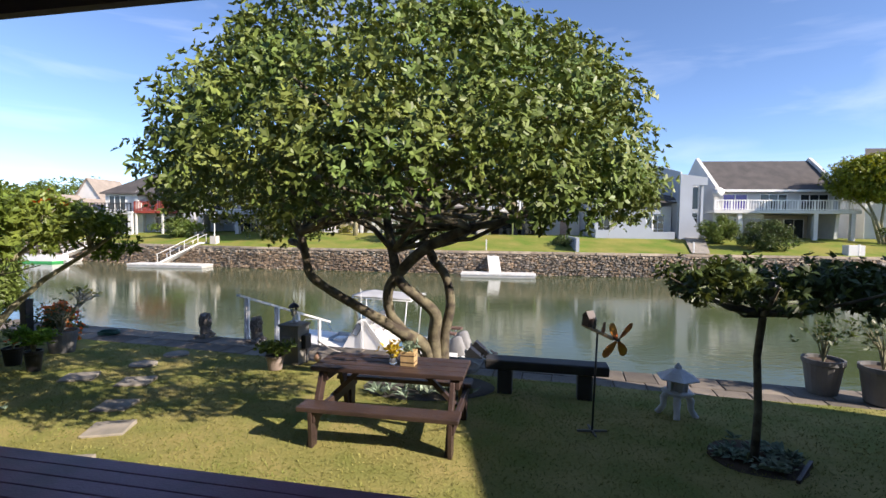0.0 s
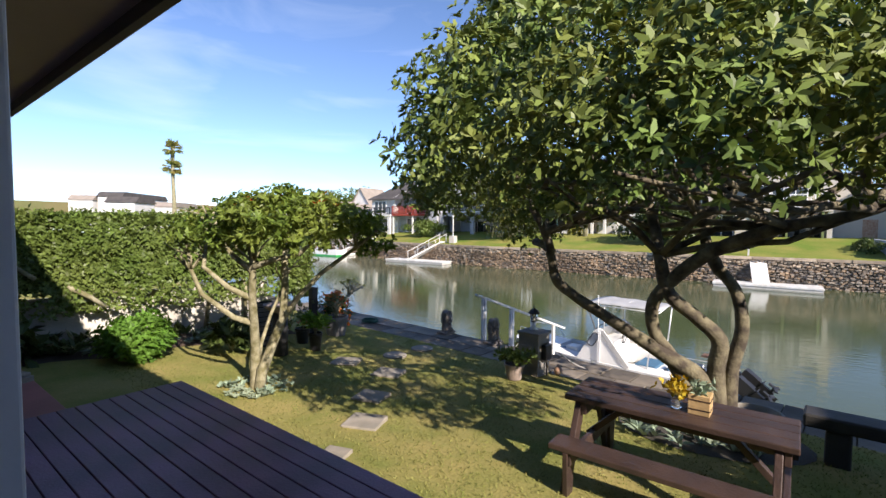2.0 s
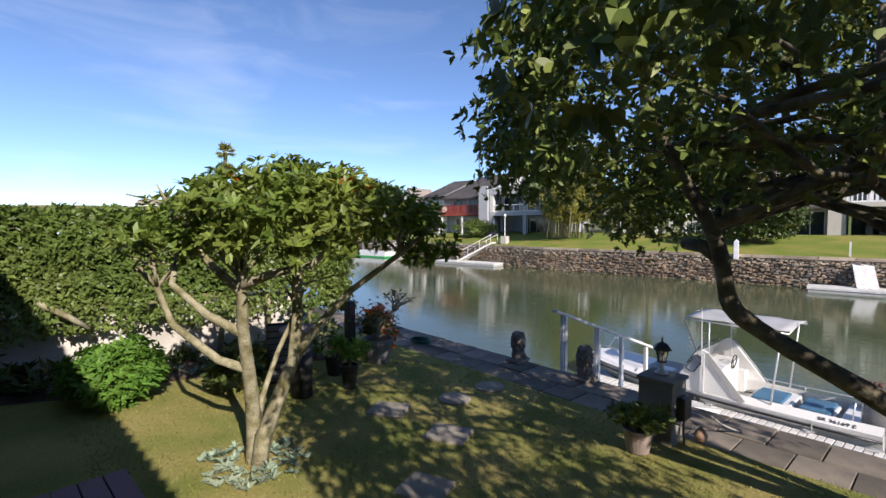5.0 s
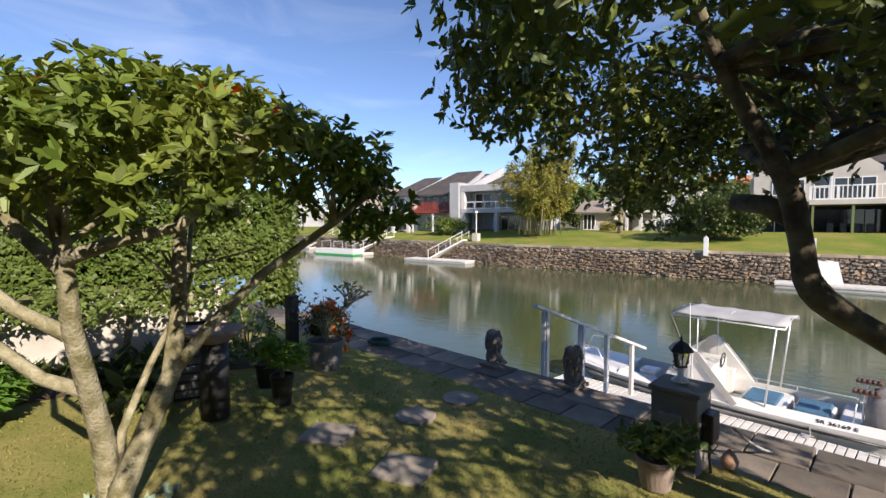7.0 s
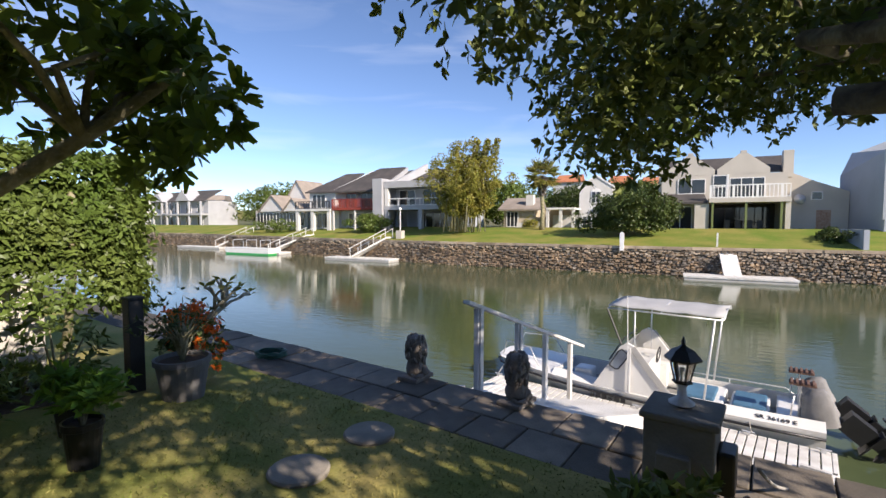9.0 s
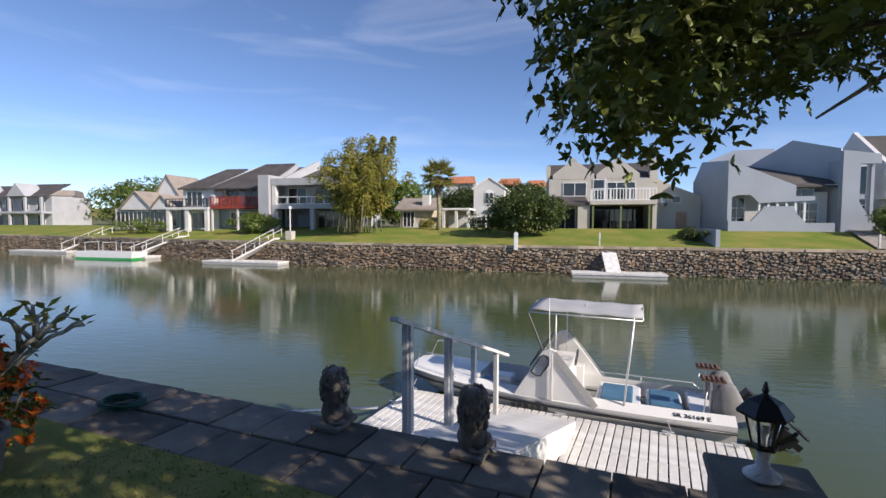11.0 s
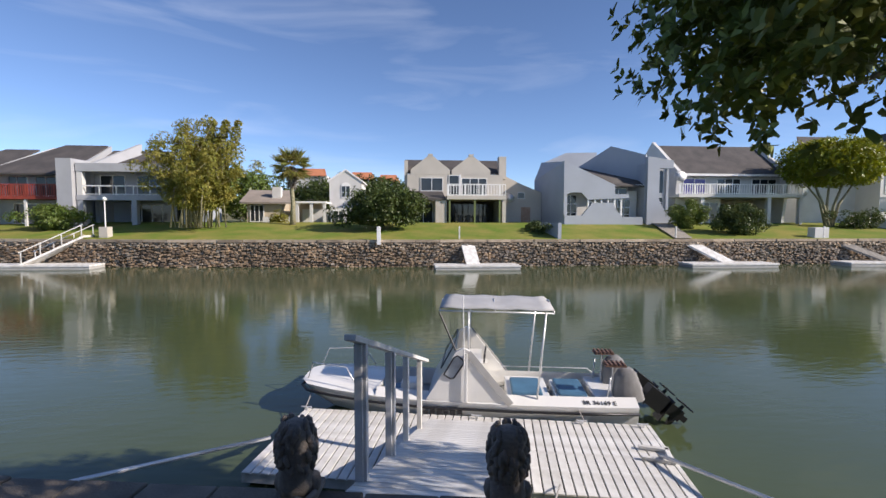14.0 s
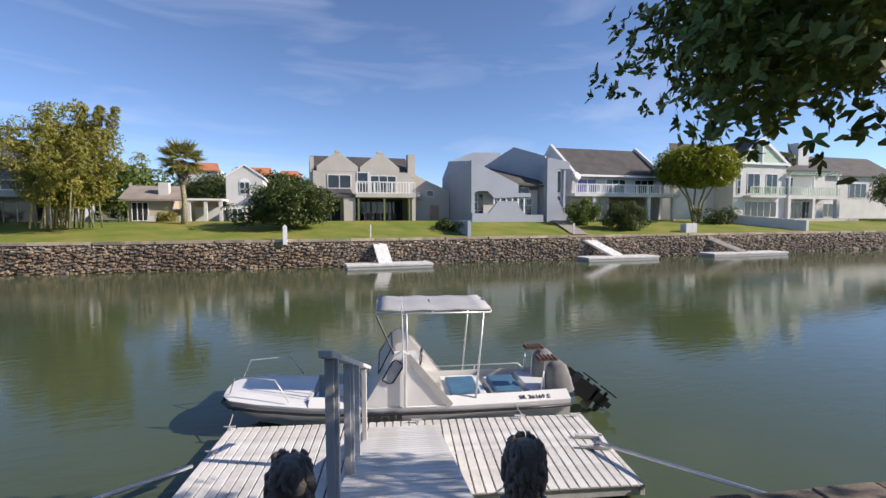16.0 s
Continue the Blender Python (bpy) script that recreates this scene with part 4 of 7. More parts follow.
    Shape().tube([(-0.24, -0.86, -0.98), (-0.56, -0.8, -0.26)], 0.02, 6).make("canopy_stay", M_INK, B)
    for sg in (-1, 1):
        rails = [Shape() for k in range(3)]
        rails[0].tube([(-3.3, sg * 0.4, -1.78), (-3.15, sg * 0.52, -1.4), (-2.4, sg * 0.72, -1.42), (-2.15, sg * 0.78, -1.82)], 0.014, 6)
        if sg > 0:
            rails[1].tube([(0.4, sg * 0.9, -1.94), (0.5, sg * 0.9, -1.82), (2.6, sg * 0.9, -1.82), (2.75, sg * 0.88, -1.93)], 0.012, 6)
            rails[1].tube([(1.6, sg * 0.9, -1.82), (1.6, sg * 0.9, -1.95)], 0.01, 6)
        rails[2].tube([(2.65, sg * 0.6, -1.95), (2.7, sg * 0.62, -1.5)], 0.014, 6)
        for rl in (r for r in rails if r.v):
            rl.make("rail", M_CHROME, B, smooth=True)
    an = Shape().tube([(-0.04, -0.98, -1.94), (-0.04, -0.98, -1.0)], 0.028, 7)
    an.make("antenna_mount", M_CHROME, B)
    Shape().tube([(-0.07, -1.0, -1.3), (-0.1, -1.0, 0.1)], [0.014, 0.008], 6).make("antenna", M_TRIM, B)
    # outboards
    for y in (-0.42, 0.42):
        cm = Matrix.Translation((3.1, y, -2.0)) @ pose(0, 0, 0, 0, -16, 0)
        cov = Shape()
        levels = [(0.0, -0.3, 0.3, 0.23), (0.18, -0.27, 0.3, 0.22), (0.38, -0.19, 0.28, 0.2), (0.53, -0.12, 0.26, 0.17), (0.6, -0.04, 0.2, 0.12)]
        for z, x0, x1, hw in levels:
            for k in range(12):
                an = 2 * math.pi * k / 12
                q = 1 + 0.06 * math.sin(5 * an + 9 * z + y)
                ca, sa = math.cos(an), math.sin(an)
                cov.v.append(tuple(cm @ Vector(((x0 + x1) / 2 + (x1 - x0) / 2 * q * math.copysign(abs(ca) ** 0.6, ca), hw * q * math.copysign(abs(sa) ** 0.6, sa), z))))
        cov.f = [(12 * i + k, 12 * i + (k + 1) % 12, 12 * i + 12 + (k + 1) % 12, 12 * i + 12 + k) for i in range(4) for k in range(12)] + [tuple(range(48, 60))]
        cov.make("engine_cover", M_COVER, B, smooth=True)
        tm = Matrix.Translation((3.42, y, -1.82)) @ pose(0, 0, 0, 0, -52, 0) @ Matrix.Diagonal((1.45, 1.5, 0.95, 1))
        lg = Shape()
        tl = lambda p: tuple(tm @ Vector(p))
        lg.v, lg.f = [], []
        lg.box(-0.12, 0.12, -0.09, 0.09, -0.42, 0.02, tm)
        lg.box(-0.06, 0.1, -0.045, 0.045, -0.85, -0.42, tm)
        lg.box(-0.2, 0.14, -0.1, 0.1, -0.52, -0.49, tm)
        lg.tube([tl((-0.22, 0, -0.76)), tl((-0.1, 0, -0.76)), tl((0.16, 0, -0.76))], [0.02, 0.07, 0.03], 8)
        for k in range(3):
            a = 2 * math.pi * k / 3
            lg.box(-0.01, 0.01, -0.05, 0.05, 0.02, 0.17, tm @ Matrix.Translation((0.18, 0, -0.76)) @ pose(0, 0, 0, math.degrees(a), 0, 0))
        lg.box(-0.02, 0.06, -0.01, 0.01, -1.0, -0.85, tm)
        lg.make("outboard_leg", M_BLACK, B)
        Shape().box(2.62, 3.02, y - 0.13, y + 0.13, -1.33, -1.29).make("rod_plate", M_PLATE, B, bevel=0.005)
        for x in (2.66, 2.74, 2.82, 2.9, 2.98):
            Shape().box(x - 0.02, x + 0.02, y - 0.14, y + 0.14, -1.289, -1.265).make("slat", M_PLATE, B, bevel=0.004)
        Shape().tube([(2.78, y, -1.95), (2.8, y, -1.33)], 0.02, 6).make("rod_plate_post", M_CHROME, B)
    # registration letters on the near quarter
    cu = bpy.data.curves.new("registration", "FONT")
    cu.body, cu.size, cu.extrude, cu.align_x = "SR 36169 E", 0.135, 0.003, "CENTER"
    tx = new("registration", cu)
    tx.parent = B
    tx.matrix_local = pose(2.45, -0.892, -1.933, 24.6, 0, 0)
    cu.materials.append(M_INK)
    nm = Shape()
    for k in range(6):
        nm.box(-0.85 + 0.13 * k, -0.76 + 0.13 * k, -0.972, -0.962, -2.2 + 0.02 * (k % 2), -2.12 + 0.02 * (k % 3))
    nm.make("name_mark", M_INK, B)
    return B


boat()

# mooring poles and ropes between quay and pontoon
for nm, a, b in (("mooring_pole", (-9.6, 11.45, -1.15), (-5.8, 15.1, -2.1)), ("mooring_pole", (1.45, 9.05, -1.55), (0.21, 13.5, -2.1))):
    T = thing(nm, at_pose(*a), "long galvanised mooring pole from quay wall to pontoon", "mooring pole", "mooring poles")
    Shape().tube([(0, 0, 0), tuple(Vector(b) - Vector(a))], 0.03, 8).make("tube", M_CHROME, T, smooth=True)
for a, b in ((QL(0.75, -0.1, -0.15), PONT @ Vector((4.6, 0.15, -2.17))), (PONT @ Vector((0.05, 2.2, -2.14)), PONT @ Vector((0.0, 2.9, -1.75))), (PONT @ Vector((5.3, 2.2, -2.14)), PONT @ Vector((5.2, 2.6, -1.95))), (QL(2.6, -1.1, 0.2), QL(2.75, -0.4, -0.19))):
    a, b = Vector(a), Vector(b)
    pts = [a.lerp(b, k / 8) - Vector((0, 0, 0.12 * math.sin(math.pi * k / 8) * (a - b).length / 3)) for k in range(9)]
    tagged(Shape().tube(pts, 0.011, 6).make("rope", M_ROPE, smooth=True), "thin grey mooring rope hanging slack", "rope", "mooring ropes")

# ---- far bank: stone wall, pontoons ----
far_wall = new("far_canal_wall")
far_wall.matrix_world = FAR
tagged(far_wall, "rough stone canal wall on the far bank", "canal wall", kind="structure")
rng = np.random.default_rng(1)
body = Shape()
uu = list(range(-140, 101, 4))
for a, b in zip(uu, uu[1:]):
    va, vb = far_line(a), far_line(b)
    k = len(body.v)
    body.v += [(a, va + 0.12, -3.4), (b, vb + 0.12, -3.4), (b, vb + 0.12, -0.3), (a, va + 0.12, -0.3), (a, va + 0.9, -0.26), (b, vb + 0.9, -0.26)]
    body.f += [(k, k + 1, k + 2, k + 3), (k + 3, k + 2, k + 5, k + 4)]
body.make("mortar", M_MORTAR, far_wall)
u_end = 82.0
z = -2.7
walls = {"warm": Shape(), "grey": Shape(), "dry": Shape()}
while z < -0.4:
    dry = z > -0.85
    u = -100.0 + rng.uniform(0, 0.4)
    while u < u_end:
        w = rng.uniform(0.2, 0.44) * (1.7 if u < -45 or u > 58 else 1.0)
        hgt = rng.uniform(0.11, 0.22)
        v = far_line(u + w / 2)
        cz = min(z + rng.uniform(-0.09, 0.09), -0.42 - hgt / 2)
        fv = v - rng.uniform(-0.02, 0.13)
        ph = rng.uniform(0, 0.8)
        back, front = [], []
        for k in range(5):
            an = ph + 2 * math.pi * k / 5
            q = rng.uniform(0.86, 1.12)
            cx, sx = max(-0.85, min(0.85, 1.15 * math.cos(an))), max(-0.85, min(0.85, 1.15 * math.sin(an)))
            back.append((u + w / 2 + 0.62 * w * cx * q, v + 0.15, cz + 0.62 * hgt * sx * q))
            front.append((u + w / 2 + 0.46 * w * cx * q, fv + rng.uniform(-0.02, 0.03), cz + 0.44 * hgt * sx * q))
        kind = "dry" if dry and rng.random() < 0.8 else ("grey" if rng.random() < (0.7 if u > 0 else 0.2) else "warm")
        walls[kind].add(back + front, [tuple(range(5, 10))] + [(k, (k + 1) % 5, 5 + (k + 1) % 5, 5 + k) for k in range(5)])
        u += w * 0.93
    z += 0.15
for kind, mat in (("warm", M_STONE), ("grey", M_STONEGREY), ("dry", M_STONEDRY)):
    tagged(walls[kind].make("stone", mat, far_wall), kind="stuff")
cp = Shape()
for a in range(-140, 100, 2):
    va, vb = far_line(a), far_line(a + 2)
    k = len(cp.v)
    j = 0.03 * math.sin(a * 1.7)
    cp.v += [(a + 0.02, va - 0.1 + j, -0.42), (a + 1.98, vb - 0.1 + j, -0.42), (a + 1.98, vb + 0.75, -0.42), (a + 0.02, va + 0.75, -0.42), (a + 0.02, va - 0.1 + j, -0.2), (a + 1.98, vb - 0.1 + j, -0.2), (a + 1.98, vb + 0.75, -0.19), (a + 0.02, va + 0.75, -0.19)]
    cp.f += [tuple(k + i for i in f) for f in ((0, 3, 2, 1), (4, 5, 6, 7), (0, 1, 5, 4), (1, 2, 6, 5), (2, 3, 7, 6), (3, 0, 4, 7))]
tagged(cp.make("coping", M_STONEDRY, far_wall), kind="stuff")


def far_pontoon(u0, u1, ramp_u, side, rail=True, grey=False):
    v = far_line((u0 + u1) / 2)
    T = thing("pontoon", FAR @ at_pose(u0, v, 0), "low white floating jetty with a ramp against the far canal wall", "pontoon", "jetties on the far bank")
    ln = u1 - u0
    Shape().box(0, ln, -2.6, -0.6, -2.5, -2.28).make("float", M_GREYGEL, T, bevel=0.03)
    Shape().box(-0.05, ln + 0.05, -2.65, -0.55, -2.28, -2.12).make("deck", M_PONTOON, T, bevel=0.02)
    a, b = Vector((ramp_u - u0, 0.4, 0.12 if rail else -0.2)), Vector((ramp_u - u0 + side, -1.5, -2.08))
    m = Shape()
    d = Vector((0.55, 0, 0)) if abs(side) < 2 else (Vector((0, 0.72, 0)) if rail else Vector((0.62, 0, 0)))
    m.add([a - d, a + d, b + d, b - d, a - d - Vector((0, 0, 0.18)), a + d - Vector((0, 0, 0.18)), b + d - Vector((0, 0, 0.18)), b - d - Vector((0, 0, 0.18))], [(0, 1, 2, 3), (7, 6, 5, 4), (0, 4, 5, 1), (1, 5, 6, 2), (2, 6, 7, 3), (3, 7, 4, 0)])
    m.make("ramp", M_CONCRETE if grey else M_PONTOON, T)
    if rail:
        r = Shape()
        for sg in (-1, 1):
            o = d * sg
            up = Vector((0, 0, 0.9))
            r.beam(a + o + up, b + o + up, 0.09, 0.07)
            for k in (0.03, 0.35, 0.68, 0.97):
                q = a.lerp(b, k) + o
                r.beam(q, q + up, 0.06, 0.06)
        r.make("handrail", M_PONTOON, T)
    else:
        Shape().beam(a - d + Vector((-0.05, 0.1, 0.0)), a - d + Vector((-0.05, 0.1, 1.1)), 0.12, 0.12).make("post", M_PONTOON, T)
    return T


far_pontoon(-33.8, -25.4, -27.2, -3.6)
far_pontoon(1.5, 8.2, 4.3, 0.3, rail=False)
far_pontoon(22.6, 30.1, 23.6, 2.9, rail=False)
far_pontoon(36.9, 46.5, 37.9, 3.8, rail=False, grey=True)
far_pontoon(-47.5, -44, -41.5, -5.0)
far_pontoon(-72, -62, -58.5, -5.0)


# ---- houses on the far bank ----
class House:
    def __init__(self, u, v, z, label, rz=0.0):
        self.t = thing("house", FAR @ at_pose(u, v, z, rz), label, "house", "houses on the far bank")
        self.u, self.v, self.z = u, v, z

    def box(self, name, mat, u0, u1, v0, v1, z0, z1, bevel=0.0):
        return Shape().box(u0 - self.u, u1 - self.u, v0 - self.v, v1 - self.v, z0 - self.z, z1 - self.z).make(name, mat, self.t, bevel=bevel)

    def prism(self, name, mat, poly, v0, v1):
        return Shape().prism([(a - self.u, b - self.z) for a, b in poly], v0 - self.v, v1 - self.v).make(name, mat, self.t)

    def slab(self, name, mat, pts, thick=0.18):
        p = [Vector((a - self.u, b - self.v, c - self.z)) for a, b, c in pts]
        k = len(p)
        d = Vector((0, 0, -thick))
        return Shape().add(p + [q + d for q in p], [tuple(range(k)), tuple(range(2 * k - 1, k - 1, -1))] + [(i, i + k, (i + 1) % k + k, (i + 1) % k) for i in range(k)]).make(name, mat, self.t)

    def window(self, u0, u1, v, z0, z1, nx=2, nz=1, frame=None, glass=None, name="window"):
        u0, u1, v, z0, z1 = u0 - self.u, u1 - self.u, v - self.v, z0 - self.z, z1 - self.z
        s = Shape()
        t = 0.07
        for i in range(nx + 1):
            x = u0 + (u1 - u0) * i / nx
            s.box(x - t / 2, x + t / 2, v - 0.07, v + 0.02, z0, z1)
        for j in range(nz + 1):
            zz = z0 + (z1 - z0) * j / nz
            s.box(u0 - t / 2 - 0.004, u1 + t / 2 + 0.004, v - 0.074, v + 0.024, zz - t / 2, zz + t / 2)
        f = s.make(name, frame or M_TRIM, self.t)
        g = Shape().box(u0, u1, v - 0.035, v + 0.01, z0, z1).make("pane", glass or M_GLASSDARK)
        g.parent = f
        return f

    def rail(self, u0, u1, v, z0, z1, step=0.32, mat=None, solid=False, side=None):
        s = Shape()
        mat = mat or M_TRIM
        du, dv, dz = self.u, self.v, self.z
        s.box(u0 - du, u1 - du, v - dv - 0.05, v - dv + 0.05, z1 - dz - 0.1, z1 - dz)
        s.box(u0 - du, u1 - du, v - dv - 0.03, v - dv + 0.03, z0 - dz + 0.06, z0 - dz + 0.13)
        n = int((u1 - u0) / step)
        for i in range(n + 1):
            x = u0 - du + (u1 - u0) * i / max(1, n)
            w = 0.1 if i % 6 == 0 else 0.035
            s.box(x - w, x + w, v - dv - 0.03, v - dv + 0.03, z0 - dz, z1 - dz - 0.02)
        return s.make("balustrade", mat, self.t)


def house_cream():
    H = House(4.5, 13, 1.0, "cream double-storey house with twin gables, white balcony and shaded veranda")
    H.box("wall", M_CREAM, -0.6, 3.7, 13, 21, 0.6, 6.4)
    H.box("wall", M_CREAM, 3.7, 10.0, 13, 21, 3.6, 6.4)
    H.box("wall", M_CREAM, 9.6, 10.0, 11.2, 21, 0.6, 3.6)
    H.box("wall", M_DARKROOM, 3.7, 9.6, 16.5, 21, 0.6, 3.6)
    H.box("floor", M_TERRACOTTA, 3.7, 9.9, 11, 16.5, 0.5, 1.05)
    for a in (-0.2, 4.3):
        H.prism("gable", M_CREAM, [(a, 6.4), (a + 4.3, 6.4), (a + 4.3, 6.9), (a + 2.35, 8.45), (a + 1.95, 8.45), (a, 6.9)], 12.98, 13.4)
        H.box("cap", M_CREAM, a + 1.9, a + 2.4, 12.95, 13.45, 8.4, 8.62)
    for a in (-0.2, 4.3):
        H.slab("roof", M_ROOF, [(a, 13.4, 6.75), (a + 2.15, 13.4, 8.3), (a + 2.15, 20, 8.3), (a, 20, 6.75)])
        H.slab("roof", M_ROOF, [(a + 2.15, 13.4, 8.3), (a + 4.3, 13.4, 6.75), (a + 4.3, 20, 6.75), (a + 2.15, 20, 8.3)])
    H.slab("roof", M_ROOF, [(-0.8, 14.0, 6.7), (10.1, 14.0, 6.7), (10.1, 17, 8.45), (-0.8, 17, 8.45)])
    H.box("chimney", M_CREAM, 9.7, 10.5, 13.6, 14.6, 6.0, 8.5)
    H.box("parapet", M_CREAM, -0.9, -0.5, 13.2, 21, 0.6, 7.9)
    H.window(0.9, 3.3, 13, 4.6, 6.0, 2)
    H.window(4.0, 5.1, 13, 4.1, 6.3, 1, 2)
    H.window(5.4, 8.2, 13, 4.1, 6.0, 3)
    H.box("column", M_TRIM, 5.15, 5.3, 12.9, 13.05, 3.6, 6.4)
    H.box("balcony", M_CREAM, 3.6, 10.0, 11, 13, 3.6, 4.0)
    H.rail(3.7, 9.9, 11.05, 4.0, 5.25, 0.3)
    for a in (3.9, 6.6, 9.3):
        H.box("post", M_LEAFPOST, a - 0.09, a + 0.09, 11.1, 11.28, 1.0, 3.6)
    H.slab("porch_roof", M_ROOF, [(-0.6, 11.2, 3.7), (3.5, 11.2, 3.7), (3.2, 13, 4.6), (-0.4, 13, 4.6)])
    H.box("porch_wall", M_CREAM, 2.4, 3.6, 11.3, 13, 0.6, 3.6)
    H.window(0.1, 2.2, 12.98, 1.1, 3.3, 2, 1, M_TRIM)
    H.window(4.0, 9.2, 16.48, 1.1, 3.3, 4, 1, M_BLACKWOOD, name="door")
    H.prism("wing", M_CREAM, [(10.0, 0.6), (15.0, 0.6), (15.0, 4.6), (12.5, 5.6), (10.0, 6.8)], 15, 20)
    H.window(12.2, 13.0, 15, 3.9, 4.6, 1)
    H.box("door", M_TERRACOTTA, 12.6, 13.7, 14.95, 15.02, 0.9, 2.9)
    for k in range(4):
        H.box("chair", M_BLACKWOOD, 5.0 + 0.9 * k, 5.45 + 0.9 * k, 12.6, 13.1, 1.05, 1.95)
    H.box("dining_table", M_BLACKWOOD, 5.3, 8.3, 13.4, 14.4, 1.7, 1.8)
    d = Shape().lathe([(0.02, -0.02), (0.3, 0.03), (0.5, 0.13)], 18)
    m = Matrix.Translation((11.2 - 4.5, 14.7 - 13, 3.9 - 1.0)) @ pose(0, 0, 0, 75, 0, 15)
    d.v = [tuple(m @ Vector(p)) for p in d.v]
    d.make("satellite_dish", M_TRIM, H.t, smooth=True)


M_LEAFPOST = material("green_painted_post", (0.16, 0.2, 0.07), 0.7)
house_cream()


def house_annex():
    H = House(-7.8, 17, 1.2, "small white gabled annexe with an arched window")
    H.prism("wall", M_WHITE, [(-9.6, 0.8), (-5.9, 0.8), (-5.9, 5.9), (-7.7, 7.1), (-9.6, 5.9)], 17, 23)
    H.slab("roof", M_TRIM, [(-9.8, 16.9, 5.95), (-7.7, 16.9, 7.3), (-7.7, 23, 7.3), (-9.8, 23, 5.95)])
    H.slab("roof", M_TRIM, [(-7.7, 16.9, 7.3), (-5.7, 16.9, 5.95), (-5.7, 23, 5.95), (-7.7, 23, 7.3)])
    H.prism("window", M_TRIM, [(-8.25, 4.0), (-7.15, 4.0)] + [(-7.7 + 0.55 * math.cos(a), 5.2 + 0.55 * math.sin(a)) for a in [math.pi * k / 8 for k in range(9)]], 16.93, 17.0)
    for a, b in ((-8.15, -7.75), (-7.65, -7.25)):
        H.box("pane", M_GLASSDARK, a, b, 16.9, 16.94, 4.1, 4.55)
        H.box("pane", M_GLASSDARK, a, b, 16.9, 16.94, 4.65, 5.3)
    H.box("garden_wall", M_WHITE, -12.5, -9.6, 16, 16.3, 0.8, 2.6)
    H.box("shed", M_WHITE, -8.9, -5.0, 13.6, 16.9, 0.8, 2.7)
    H.window(-8.6, -7.6, 13.58, 1.0, 2.4, 2)


house_annex()


def house_grey():
    H = House(20, 9, 1.0, "angular pale blue-grey modern house with sloping parapets")
    H.prism("front_wall", M_GREY, [(15.7, 0.6), (24.2, 0.6), (24.2, 1.75), (22.0, 1.75), (21.2, 2.6), (21.0, 3.25), (18.6, 3.25), (18.6, 3.1), (17.6, 1.9), (16.0, 1.9), (15.75, 2.2)], 9, 9.3)
    H.prism("front_wall", M_GREY, [(15.6, 3.9), (16.4, 4.3), (17.5, 4.3), (18.2, 3.55), (22.6, 3.75), (22.6, 4.15), (21.1, 4.15), (21.1, 5.1), (15.6, 7.55)], 8.98, 9.3)
    H.prism("front_wall", M_GREY, [(15.6, 1.9), (15.9, 2.1), (15.9, 4.1), (15.6, 4.1)], 8.97, 9.3)
    for k in range(6):
        H.box("pillar", M_TRIM, 18.2 + 0.72 * k, 18.36 + 0.72 * k, 9.1, 9.25, 2.6 if k < 4 else 1.7, 3.65)
    H.box("room_back", M_WHITE, 15.7, 24.4, 10.8, 11.0, 0.6, 4.6)
    H.window(16.3, 17.6, 10.75, 1.3, 4.1, 2, 3)
    H.window(22.2, 23.6, 10.75, 1.3, 3.6, 2, 3)
    H.slab("roof", M_ROOF, [(15.9, 9.3, 6.9), (21.2, 9.35, 5.2), (25.0, 9.6, 5.1), (25.0, 10.5, 5.6), (19.6, 16.5, 7.8)])
    H.box("fascia", M_TRIM, 21.0, 24.6, 9.6, 9.75, 5.0, 5.2)
    H.window(21.3, 23.2, 10.7, 4.0, 4.9, 2)
    H.prism("back_wall", M_GREY, [(14.9, 0.6), (22.4, 0.6), (22.4, 9.6), (18.6, 9.5), (15.6, 8.2), (14.8, 6.2)], 17, 17.3)
    for nm, mat, pts, th in (("shaded_wall", M_GREY, [(19.6, 16.9, 0.6), (19.6, 16.9, 7.6), (19.94, 16.5, 7.77), (22.59, 13.5, 9.82), (25.15, 10.5, 8.5), (25.15, 10.5, 0.6)], 0.3), ("side_wall", M_GREY, [(15.72, 9.05, 0.6), (15.72, 9.05, 7.5), (15.5, 16.9, 8.3), (14.75, 16.9, 6.2), (14.9, 16.9, 0.6)], 0.28)):
        s = Shape()
        s.add([(a - H.u, b - H.v, c - H.z) for a, b, c in pts], [tuple(range(len(pts)))])
        o = s.make(nm, mat, H.t)
        o.modifiers.new("thick", "SOLIDIFY").thickness = th
    H.prism("tower", M_GREY, [(24.6, 0.6), (27.4, 0.6), (27.4, 1.8), (26.7, 2.2), (25.9, 3.6), (25.9, 6.9), (27.4, 6.9), (27.4, 7.7), (25.2, 8.05), (24.6, 8.1)], 8.95, 9.5)
    H.box("tower_wall", M_GREY, 24.7, 27.4, 11.0, 11.3, 0.6, 7.6)
    H.window(26.0, 26.9, 10.0, 4.3, 6.8, 1, 1)
    H.window(26.0, 26.9, 10.0, 2.2, 3.9, 1, 3)
    H.box("pillar", M_GREY, 27.05, 27.3, 9.6, 9.9, 1.0, 6.9)
    H.box("tower_side", M_GREY, 24.55, 24.8, 9.4, 15, 0.6, 7.4)
    H.box("garden_wall", M_GREY, 12.2, 12.5, 0.5, 9.0, -0.3, 1.2)


house_grey()


